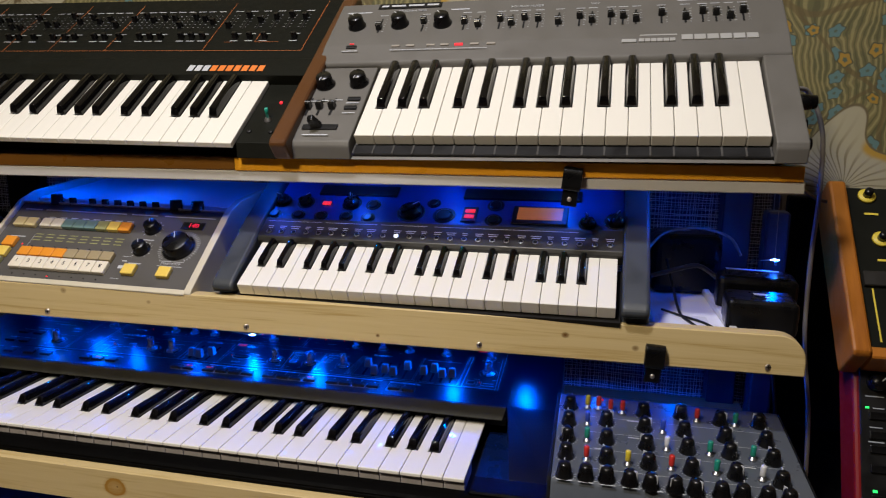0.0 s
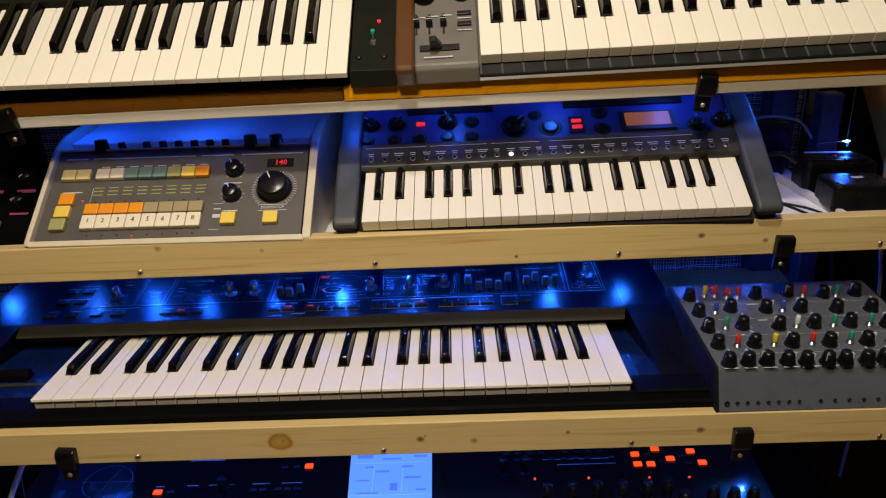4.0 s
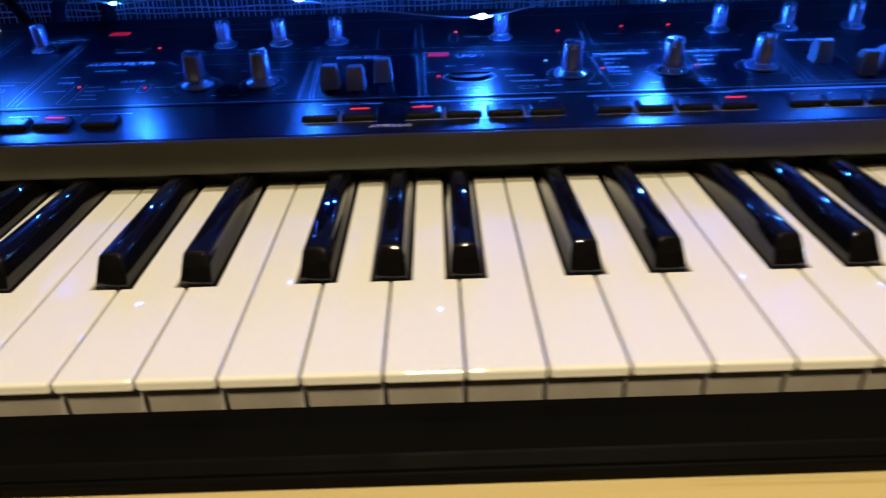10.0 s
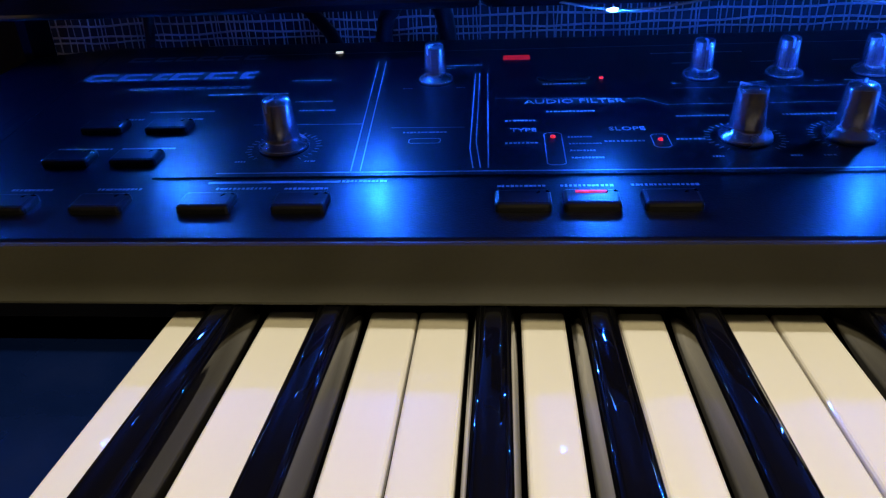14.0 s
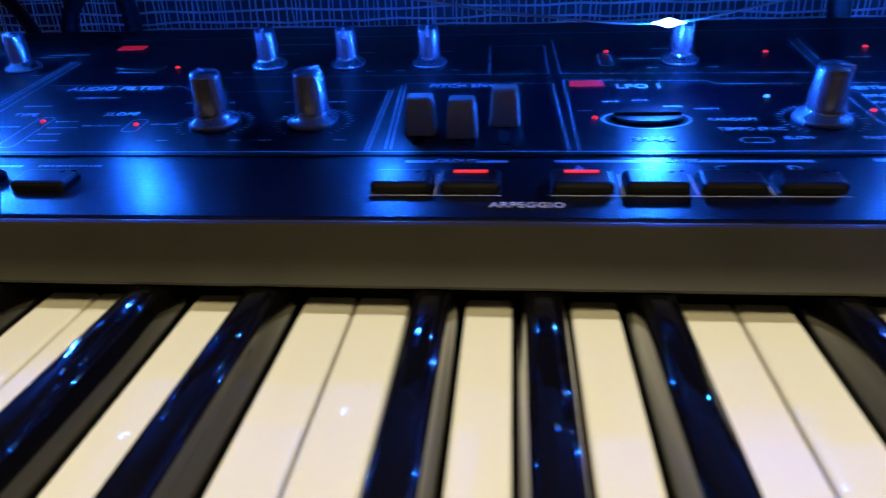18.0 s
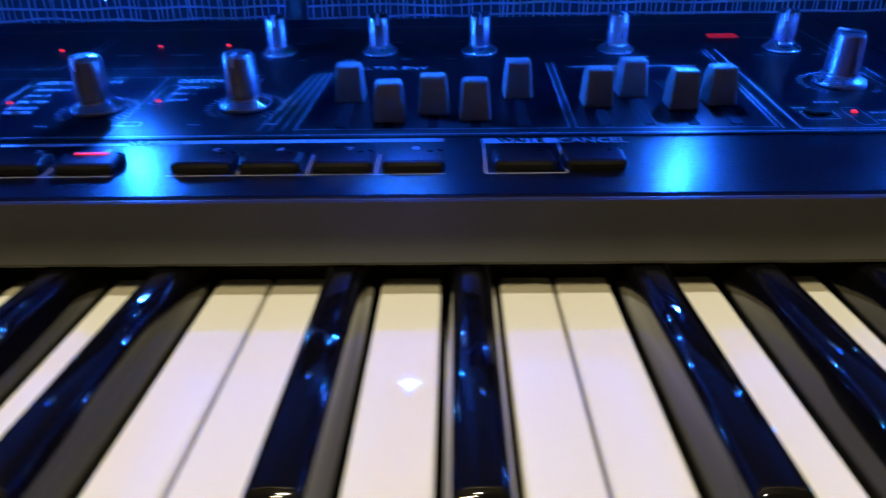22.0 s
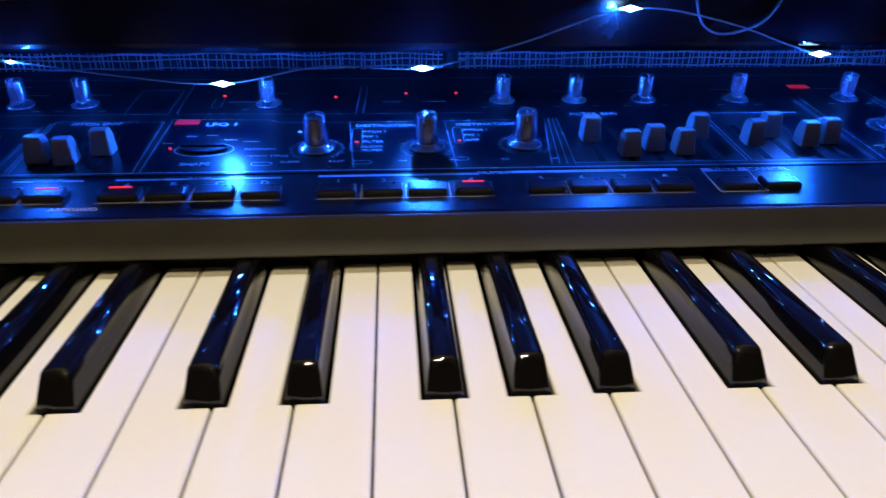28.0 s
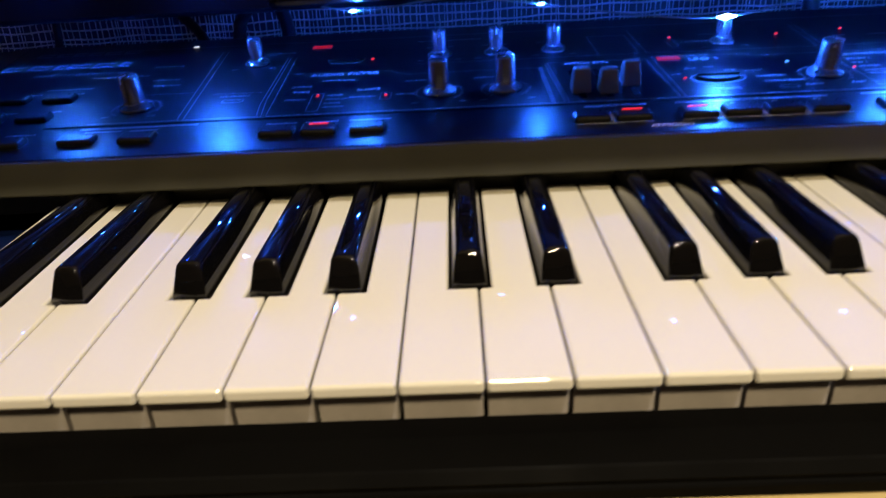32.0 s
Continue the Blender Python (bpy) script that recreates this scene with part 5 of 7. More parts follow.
for i, x in enumerate([-0.0030 + 0.0112 * i for i in range(8)] + [0.0985, 0.114, 0.1295, 0.145, 0.1605, 0.176, 0.1915, 0.207]):
    r = 0.0030 if i == 0 else 0.0021
    bm = make_bm()
    add_lathe(bm, [(r, 0.0), (r, 0.0012), (r * 0.7, 0.0012), (r * 0.6, 0.0004)], 14)
    part("front_hole", bm, M_hole, mixer, "small black socket", pose(x, fy - 0.0003, fz, 71 - MT, 0, 0))
bm = make_bm()
add_lathe(bm, [(0.0088, 0), (0.0086, 0.0015), (0.0078, 0.003), (0.0070, 0.0085), (0.0060, 0.0135), (0.0045, 0.0150), (0.0003, 0.0152)], 18)
add_box(bm, -0.0004, 0.0004, 0.0035, 0.0072, 0.0070, 0.0156, 0, 1, 1)
ME_MK = mesh_of("knob", bm, M_bknob, M_print)
bm = make_bm()
for q in range(13):
    add_box(bm, -0.0004, 0.0004, 0.0098, 0.0110, 0, 0.0002, m=pose(0, 0, 0, 0, 0, -140 + 280 * q / 12))
ME_MT = mesh_of("dial_scale", bm, M_printdim)
random.seed(11)
cols_m = [(0.0015, (0.1225, 0.0925, 0.0645, 0.0370, 0.0086)), (0.0225, (0.0087,)), (0.0428, (0.0990, 0.0669, 0.0370, 0.0088)), (0.0648, (0.0080,)), (0.0845, (0.1225, 0.0955, 0.0645, 0.0355, 0.0065)), (0.1070, (0.0060,)),
          (0.1260, (0.1249, 0.0941, 0.0655, 0.0345, 0.0060)), (0.1490, (0.0055,)), (0.1680, (0.1200, 0.0915, 0.0655, 0.0345, 0.0060)), (0.1900, (0.0060,)), (0.2090, (0.1220, 0.0907, 0.0620, 0.0300, 0.0060))]
for x, ys in cols_m:
    for y in (1.22 * q - 0.0065 for q in ys):
        part("knob", ME_MK, None, mixer, "black plastic knob", pose(x, y, 0.0005, 0, 0, random.uniform(-140, 140)))
        part("dial_scale", ME_MT, None, mixer, "", pose(x, y, 0.0006))
PLUG = {"y": (0.65, 0.50, 0.03), "b": (0.03, 0.06, 0.35), "g": (0.02, 0.24, 0.17), "r": (0.55, 0.03, 0.02), "w": (0.65, 0.65, 0.66)}
PLM = {k: material("plug_plastic_" + n, c, 0.35, var=0.05, bump=0.0) for (k, c), n in zip(PLUG.items(), ("yellow", "blue", "green", "red", "white"))}
PLN = {"y": "yellow", "b": "blue", "g": "green", "r": "red", "w": "white"}
for x, y, k in ((0.0215, 0.1258, "y"), (0.0220, 0.0936, "b"), (0.0222, 0.0653, "g"), (0.0224, 0.0352, "r"), (0.0639, 0.0350, "y"), (0.0342, 0.1257, "r"), (0.0476, 0.1213, "r"), (0.0611, 0.1213, "r"), (0.1034, 0.0928, "b"), (0.1048, 0.0640, "w"), (0.1065, 0.0352, "r"), (0.1429, 0.1199, "r"), (0.1478, 0.0638, "g"), (0.1496, 0.0357, "g"), (0.1834, 0.1183, "g"), (0.1898, 0.0637, "g"), (0.1922, 0.0346, "w")):
    bm = make_bm()
    add_lathe(bm, [(0.0042, 0), (0.0042, 0.0012), (0.0026, 0.0016), (0.0022, 0.0045), (0.0003, 0.0046)], 14)
    col = part("jack", bm, M_metal, mixer, "chrome jack socket", pose(x, 1.22 * y - 0.0065, 0.0004))
    bm = make_bm()
    add_lathe(bm, [(0.0024, 0.0045), (0.0028, 0.006), (0.0028, 0.0150), (0.0022, 0.0162), (0.0003, 0.0164)], 14)
    part("plug", bm, PLM[k], col, PLN[k] + " plastic plug")
label_bars(mixer, M_print, 0.0009, [(a, b, 1.2 * y - 0.0030, h) for a, b, y, h in ((-0.006, 0.010, -0.0008, 0.0016), (0.016, 0.030, -0.0010, 0.0014), (0.037, 0.051, -0.0012, 0.0014), (0.058, 0.074, -0.0014, 0.0014), (0.078, 0.096, -0.0014, 0.0014), (0.101, 0.116, -0.0016, 0.0014), (0.066, 0.080, 0.1060, 0.0018), (0.066, 0.078, 0.0760, 0.0018), (0.030, 0.040, 0.0520, 0.0016), (0.172, 0.190, 0.0480, 0.0016), (0.210, 0.222, 0.0180, 0.0014), (0.02, 0.21, 0.1075, 0.0005), (0.02, 0.21, 0.0795, 0.0005), (0.02, 0.21, 0.0505, 0.0005), (0.02, 0.21, 0.0205, 0.0005))])
bm = make_bm()
add_lathe(bm, [(0.0014, 0.0), (0.0014, 0.0010), (0.0006, 0.0014)], 10)
part("red_led", bm, M_red, mixer, "lit red led", pose(0.0385, 0.1680, 0.0006))

# ---- top shelf: two vintage synthesizers ----
M_odybody = material("black_powder_coat", (0.0085, 0.0090, 0.0065), 0.6, spec=0.10, var=0.12, bump=0.1, fine=1500)
M_orange = material("orange_print", (0.75, 0.20, 0.03), 0.5, var=0.05, bump=0.0)
M_cheek = wood("walnut_cheek_wood", (0.095, 0.038, 0.011), (0.050, 0.018, 0.005), along=(40, 3, 40), rough=0.4, coat=0.2)
AT = 35.6
ody = thing("vintage_black_synthesizer", "black vintage synthesizer with sliders and orange line print", "synthesizer", frame_at(-0.1392, 0.0983, 0.3362, AT))
keyboard(ody, 22, 0, 0.0235, 0.1300, 0.0500, 0.0110, M_white, M_black, 0.0118, False, 0.0075)
bm = make_bm()
add_prism(bm, [(0.020, -0.0165)] + flat([(0.150, 0.3170), (0.455, 0.3170)], 0.0983, 0.3362, AT) + [(0.33, -0.035), (0.33, 0.0095), (0.168, 0.0085), (0.166, 0.0095), (0.128, 0.0095), (0.128, -0.0155)], -0.045, 0.5690, "x", 0.0008, 1)
part("case", bm, M_odybody, ody, "black steel case")
bm = make_bm()
add_prism(bm, flat([(0.1290, 0.3185), (0.1085, 0.3185)], 0.0983, 0.3362, AT) + [(0.0080, -0.0045), (0.1275, -0.0045), (0.1275, -0.0150)], 0.5185, 0.5690, "x", 0.0008, 1)
part("end_block", bm, M_odybody, ody)
bm = make_bm()
add_prism(bm, flat([(0.1035, 0.3190)], 0.0983, 0.3362, AT) + [(-0.010, 0.0060), (-0.006, 0.0105), (0.31, 0.016), (0.33, 0.008), (0.33, -0.02)] + flat([(0.46, 0.3190)], 0.0983, 0.3362, AT), 0.5695, 0.5905, "x", 0.003, 2)
part("wood_cheek", bm, M_cheek, ody, "dark walnut end cheek")
bm = make_bm()


def flat_line(x0, y0, x1, y1, w, z):
    d = Vector((x1 - x0, y1 - y0))
    n = Vector((-d.y, d.x)).normalized() * w / 2
    add_plate(bm, [(x0 - n.x, y0 - n.y, z), (x1 - n.x, y1 - n.y, z), (x1 + n.x, y1 + n.y, z), (x0 + n.x, y0 + n.y, z)])


OZ = 0.0098
for x0, y0, x1, y1 in ((-0.04, 0.1860, 0.5450, 0.1860), (0.5450, 0.1860, 0.5450, 0.320), (0.40, 0.1860, 0.40, 0.318), (0.247, 0.1860, 0.247, 0.318), (0.155, 0.1860, 0.155, 0.318), (0.078, 0.1860, 0.078, 0.318), (0.0, 0.186, 0.0, 0.318), (0.424, 0.2080, 0.436, 0.2080), (0.470, 0.2080, 0.505, 0.2080), (0.470, 0.2080, 0.470, 0.2300)):
    flat_line(x0, y0, x1, y1, 0.0007, OZ)
tagged(part("orange_line_print", bm, material("dull_orange_print", (0.46, 0.14, 0.03), 0.5, var=0.05, bump=0.0), ody, "orange printed frame lines"), kind="stuff")
for i in range(10):
    x = 0.4035 + 0.0112 * i
    bm = make_bm()
    add_box(bm, x - 0.0042, x + 0.0042, 0.1365, 0.1495, 0.0094, 0.0099)
    part("logo_block", bm, M_print if i < 3 else M_orange, ody, "white logo block" if i < 3 else "orange logo block")
bm = make_bm()
add_prism(bm, [(-0.0040, 0), (0.0040, 0), (0.0026, 0.009), (-0.0026, 0.009)], -0.0034, 0.0034, "x", 0.0006, 1)
ME_OCAP = mesh_of("slider_cap", bm, M_bknob)
bm = make_bm()
add_box(bm, -0.0009, 0.0009, -0.022, 0.022, 0, 0.0004)
ME_OSLOT = mesh_of("slider_slot", bm, M_hole)
random.seed(3)
xs = [-0.03 + 0.0165 * i for i in range(8)] + [0.112 + 0.0165 * i for i in range(3)] + [0.165 + 0.0165 * i for i in range(5)] + [0.255 + 0.0165 * i for i in range(9)] + [0.415 + 0.022 * i for i in range(6)]
bars_o = []
for i, x in enumerate(xs):
    yy = 0.262 + random.uniform(-0.015, 0.018)
    part("slider_slot", ME_OSLOT, None, ody, "", pose(x, 0.265, 0.0094))
    part("slider_cap", ME_OCAP, None, ody, "black slider cap", pose(x, yy, 0.0098))
    for k in range(5):
        bars_o += [(x - 0.0055, x - 0.003, 0.248 + 0.008 * k, 0.0006), (x + 0.003, x + 0.0055, 0.248 + 0.008 * k, 0.0006)]
    bars_o.append((x - 0.006, x + 0.006, 0.2925, 0.0016))
    if i % 4 != 1:
        part("switch_cap", ME_OCAP, None, ody, "black switch cap", pose(x, 0.2190, 0.0096))
        bars_o += [(x - 0.006, x + 0.006, 0.2110, 0.0016), (x - 0.0045, x + 0.0045, 0.2295, 0.0014)]
label_bars(ody, M_print, OZ + 0.0001, bars_o)
bm = make_bm()
add_lathe(bm, [(0.0022, 0), (0.0022, 0.002), (0.001, 0.003)], 12)
part("red_led", bm, M_red, ody, "lit red led", pose(0.5490, 0.0860, -0.0043))
bm = make_bm()
add_lathe(bm, [(0.005, 0), (0.005, 0.001), (0.0028, 0.002), (0.0028, 0.004)], 14)
tog = part("toggle_switch", bm, M_metal, ody, "small chrome toggle switch", pose(0.5440, 0.0510, -0.0043))
bm = make_bm()
add_lathe(bm, [(0.0016, 0.003), (0.0026, 0.014), (0.002, 0.0155)], 12, pose(0, 0, 0, -18, 0, 0))
part("toggle_lever", bm, material("green_toggle_plastic", (0.02, 0.30, 0.22), 0.4), tog, "green plastic toggle")
for x, y in ((0.528, 0.0280), (0.556, 0.0280)):
    bm = make_bm()
    add_lathe(bm, [(0.0032, 0), (0.0032, 0.0012), (0.0015, 0.002)], 12)
    part("bolt", bm, M_hole, ody, "", pose(x, y, -0.0045))

ST = 37.8
M_shbody = material("mid_grey_plastic", (0.126, 0.120, 0.108), 0.5, var=0.06, bump=0.06, fine=900)
M_shlogo = material("silver_grey_print", (0.36, 0.36, 0.35), 0.5, var=0.05, bump=0.0)
M_shdark = material("dark_grey_plastic", (0.055, 0.053, 0.050), 0.5, var=0.08, bump=0.05)
sh = thing("vintage_grey_synthesizer", "grey plastic monophonic synthesizer with white keys", "synthesizer", frame_at(0.5231, 0.1150, 0.3480, ST, -1.33, -1.2))
keyboard(sh, 19, 3, 0.0235, 0.1330, 0.0500, 0.0110, M_white, M_black, 0.0118, False, 0.014)
bm = make_bm()
low = flat([(0.40, 0.3205)], 0.1150, 0.3480, ST)
add_prism(bm, flat([(0.1165, 0.3205), (0.1100, 0.3205)], 0.1150, 0.3480, ST) + [(-0.0155, -0.0175), (0.004, -0.0165), (0.130, -0.0165), (0.130, 0.005), (0.1325, 0.0085), (0.165, 0.0130), (0.260, 0.0150), (0.268, 0.010), (0.268, -0.03)] + low[::-1], -0.0825, 0.4795, "x", 0.0015, 2)
part("case", bm, M_shbody, sh, "grey plastic case")
bm = make_bm()
add_prism(bm, flat([(0.1080, 0.3205)], 0.1150, 0.3480, ST) + [(-0.0160, -0.003), (-0.011, 0.001), (0.1295, 0.0030), (0.1295, -0.0160), (0.0, -0.0160)], -0.0823, -0.0020, "x", 0.0015, 2)
part("left_deck", bm, M_shbody, sh)
bm = make_bm()
add_prism(bm, flat([(0.1080, 0.3205)], 0.1150, 0.3480, ST) + [(-0.0160, -0.003), (-0.011, 0.002), (0.1295, 0.0080), (0.1295, -0.0160), (0.0, -0.0160)], 0.4485, 0.4793, "x", 0.0015, 2)
part("right_deck", bm, M_shbody, sh)
bm = make_bm()
add_box(bm, -0.0015, 0.4480, -0.0162, -0.0005, -0.0200, -0.0138, 0.001)
part("front_rail", bm, M_hole, sh, "dark slot under the keys")
bm = make_bm()
for i in range(20):
    add_box(bm, 0.0235 * i - 0.0010, 0.0235 * i + 0.0010, -0.0160, -0.001, -0.0165, -0.0130)
tagged(part("ribbing", bm, M_shdark, sh), kind="stuff")


def dz(y):
    return 0.0130 + 0.002 * (y - 0.165) / 0.095


bm = make_bm()
add_lathe(bm, [(0.0125, 0), (0.0120, 0.002), (0.0105, 0.004), (0.0098, 0.013), (0.0088, 0.0145), (0.0003, 0.0146)], 24)
add_box(bm, -0.0005, 0.0005, 0.004, 0.0098, 0.0140, 0.0150, 0, 1, 1)
ME_SHK = mesh_of("knob", bm, M_bknob, M_print)
for x, y, k in ((-0.0484, 0.2075, 0.85), (0.0110, 0.2085, 0.85), (0.0689, 0.2070, 0.9)):
    ob = part("knob", ME_SHK, None, sh, "black ribbed knob", pose(x, y, dz(y), 0, 0, 40))
for x, y in ((-0.0612, 0.0930), (-0.0180, 0.0960)):
    part("knob", ME_SHK, None, sh, "black ribbed knob", pose(x, y, 0.0028, 0, 0, 170))
bm = make_bm()
add_box(bm, -0.0011, 0.0011, -0.016, 0.016, 0, 0.0004)
ME_SSL = mesh_of("slider_slot", bm, M_hole)
bm = make_bm()
add_prism(bm, [(-0.0050, 0), (0.0050, 0), (0.0036, 0.0085), (-0.0036, 0.0085)], -0.0036, 0.0036, "x", 0.0006, 1)
add_box(bm, -0.0037, 0.0037, -0.0004, 0.0004, 0.0083, 0.0088, 0, 1, 1)
ME_SCAP = mesh_of("slider_cap", bm, M_bknob, M_print)
bars_s = []
for i, x in enumerate((-0.0160, 0.0431, 0.0979, 0.1166, 0.1440, 0.1589, 0.1750, 0.1926, 0.2179, 0.2437, 0.2588, 0.2810, 0.2958, 0.3112, 0.3410, 0.3684, 0.3880, 0.4029, 0.4180, 0.4332)):
    part("slider_slot", ME_SSL, None, sh, "", pose(x, 0.2070, dz(0.207)))
    part("slider_cap", ME_SCAP, None, sh, "black slider cap", pose(x, (0.2010, 0.2120, 0.2080, 0.2000, 0.2110)[i % 5], dz(0.207)))
    for k in range(6):
        bars_s.append((x + 0.0050, x + 0.0075, 0.193 + 0.0055 * k, 0.0006))
    bars_s.append((x - 0.005, x + 0.006, 0.2300, 0.0014))
for x0, x1 in ((-0.070, -0.035), (0.075, 0.10), (0.36, 0.41)):
    bars_s.append((x0, x1, 0.2390, 0.0024))
for txt, x in (("MODULATOR", 0.022), ("SOURCE MIXER", 0.176), ("VCF", 0.262)):
    words("printed_word", txt, 0.0062, M_print, sh, pose(x, 0.2395, dz(0.24) + 0.0008))
bars_s += [(-0.055, -0.033, 0.1510, 0.0016), (0.010, 0.135, 0.1510, 0.0010), (-0.073, -0.060, 0.0600, 0.0016), (-0.057, -0.045, 0.0610, 0.0016), (-0.040, -0.030, 0.0620, 0.0016), (-0.062, -0.030, -0.0030, 0.0016), (-0.024, -0.008, 0.056, 0.0016), (-0.024, -0.008, 0.0370, 0.0014)]
bm = make_bm()
for x0, x1, y, h in bars_s:
    z = (dz(y) if y > 0.14 else 0.0028) + 0.0006
    add_plate(bm, [(x0, y - h / 2, z), (x1, y - h / 2, z), (x1, y + h / 2, z), (x0, y + h / 2, z)])
tagged(part("small_print", bm, M_print, sh), kind="stuff")
for x0, x1, y0, y1 in [(0.3630 + 0.01417 * i, 0.3752 + 0.01417 * i, 0.1565, 0.1665) for i in range(6)] + [(0.2955, 0.3120, 0.1540, 0.1600)] + [(0.3150 + 0.007 * i, 0.3208 + 0.007 * i, 0.1545, 0.1605) for i in range(6)] + [(0.316, 0.358, 0.1660, 0.1685)]:
    bm = make_bm()
    add_box(bm, x0, x1, y0, y1, 0.0112, 0.0134)
    part("logo_block", bm, M_shlogo, sh, "pale grey logo block")
for i, x in enumerate((0.0160, 0.0350, 0.0620, 0.0800, 0.0980, 0.1180, 0.1390)):
    button_at(sh, "push_button", x, 0.1600, 0.0118, 0.011, 0.0035, 0.0022, M_red if i == 4 else M_cap, "lit red button" if i == 4 else "pale slim button", 0.0005)
button_at(sh, "power_switch", -0.0439, 0.1600, 0.0118, 0.014, 0.0055, 0.0024, M_hole, "black power switch")
bm = make_bm()
add_box(bm, -0.0030, 0.0030, -0.0006, 0.0006, 0, 0.0008)
part("red_led", bm, M_red, sh, "lit red led", pose(-0.0440, 0.1650, 0.0140))
for x in (-0.0702, -0.0555, -0.0395):
    part("slider_slot", ME_SSL, None, sh, "", pose(x, 0.0500, 0.0026))
    part("slider_cap", ME_SCAP, None, sh, "black slider cap", pose(x, 0.0490, 0.0028))
for y in (0.0470, 0.0640):
    button_at(sh, "slide_switch", -0.0160, y, 0.0022, 0.016, 0.006, 0.0025, M_hole, "black slide switch")
bm = make_bm()
add_box(bm, -0.022, 0.022, -0.0045, 0.0045, 0, 0.0010, 0.0004)
joy = part("bender_slot", bm, M_hole, sh, "", pose(-0.0444, 0.0120, 0.0022))
bm = make_bm()
add_prism(bm, [(-0.007, 0.0), (0.007, 0.0), (0.0035, 0.017), (-0.0035, 0.017)], -0.004, 0.004, "y", 0.0012, 2)
part("bender_lever", bm, M_bknob, joy, "black bender lever", pose(-0.004, 0.001, 0.0008, 15, -10, 0))
bm = make_bm()
add_box(bm, -0.028, 0.060, -0.006, 0.006, 0, 0.0006)
part("label_tape", bm, M_hole, sh, "dark label tape", pose(0.0, 0.2520, dz(0.252) + 0.0006))
label_bars(sh, M_print, dz(0.252) + 0.0014, [(-0.024, -0.014, 0.252, 0.004), (-0.010, 0.010, 0.252, 0.004), (0.014, 0.036, 0.252, 0.004), (0.040, 0.056, 0.252, 0.004)], "tape_print")
for zz, rr, ln_ in ((0.070, 0.009, 0.020), (0.032, 0.0065, 0.005), (0.002, 0.0065, 0.005)):
    bm = make_bm()
    add_lathe(bm, [(rr, 0), (rr, 0.004), (rr * 0.8, ln_ * 0.95), (rr * 0.5, ln_)], 16, pose(0.4797, zz, -0.012, 0, 90, 0))
    part("cable_plug", bm, M_clip, sh, "black socket or plug in the side", None)

# ---- lower tier: large dark synthesizer ----
VT = math.degrees(math.atan(0.12))
M_vs = material("midnight_blue_metal", (0.0008, 0.0011, 0.0034), 0.085, var=0.15, bump=0.0, rvar=0.02, spec=0.7)
vs = thing("large_synthesizer", "large dark blue synthesizer with glowing touch screen", "synthesizer", frame_at(0, 0.09, -0.212, VT))
bm = make_bm()
add_prism(bm, [(-0.060, 0.0), (0.14, 0.0), (0.20, -0.004), (0.20, -0.075), (-0.062, -0.075), (-0.062, -0.004)], -0.112, 0.893, "x", 0.002, 2)
part("panel_deck", bm, M_vs, vs, "dark blue metal panel")
bm = make_bm()
add_prism(bm, [(-0.0625, -0.0005), (-0.0625, -0.020), (-0.089, -0.020), (-0.0940, -0.0165), (-0.0935, -0.0125), (-0.0870, -0.0060), (-0.0750, -0.0015)], -0.112, 0.893, "x", 0.001, 2)
part("fallboard", bm, material("glossy_dark_metal", (0.022, 0.021, 0.018), 0.30, metal=0.8, var=0.02, bump=0.0, rvar=0.01), vs, "rounded glossy strip behind the keys")
bm = make_bm()
add_box(bm, -0.112, 0.893, -0.262, -0.063, -0.078, -0.0440, 0.003)
part("key_bed", bm, M_body, vs)
for x0, x1 in ((-0.112, 0.004), (0.857, 0.893)):
    bm = make_bm()
    add_box(bm, x0, x1, -0.262, -0.0955, -0.044, -0.020, 0.004, 2)
    part("end_block", bm, M_vs, vs)


hold = part("key_frame", make_bm(), M_dark, vs, "", pose(0.008, -0.2235, -0.0085, -VT, 0, 0))
keyboard(hold, 36, 0, 0.0235, 0.1400, 0.050, 0.0108, M_white, M_black, 0.0118, True, 0.018)
bm = make_bm()
add_prism(bm, [(0.3230, 0.082), (0.4580, 0.082), (0.4680, -0.044), (0.3150, -0.044)], 0.0, 0.004, "z", 0.0015, 2)
bez = part("screen_bezel", bm, M_vs, vs, "raised screen surround", pose(0, 0, 0.0006))
M_scr = glow("lit_touch_screen", (0.13, 0.42, 1.0), 1.25)
bm = make_bm()
add_prism(bm, [(0.3310, 0.0610), (0.4460, 0.0640), (0.4467, -0.0265), (0.3353, -0.0250)], 0.0042, 0.0052, "z")
scr = part("touch_screen", bm, M_scr, bez, "glowing pale blue touch screen")
M_scrlow = glow("screen_ink", (0.10, 0.28, 0.80), 1.0)
M_scrhigh = glow("screen_pale", (0.24, 0.52, 1.0), 1.25)
bm = make_bm()
for x, y, w, h in ((0.352, 0.050, 0.022, 0.006), (0.390, 0.045, 0.026, 0.003), (0.430, 0.049, 0.018, 0.004), (0.360, 0.030, 0.012, 0.0025), (0.378, 0.022, 0.018, 0.003), (0.412, 0.030, 0.016, 0.003), (0.420, 0.010, 0.022, 0.003), (0.352, 0.006, 0.018, 0.002), (0.395, -0.006, 0.010, 0.012), (0.432, -0.012, 0.014, 0.003), (0.360, -0.016, 0.030, 0.002)):
    add_box(bm, x - w / 2, x + w / 2, y - h / 2, y + h / 2, 0.0052, 0.0056)
tagged(part("screen_text", bm, M_scrlow, scr, "small dark marks on the screen"), kind="stuff")
bm = make_bm()
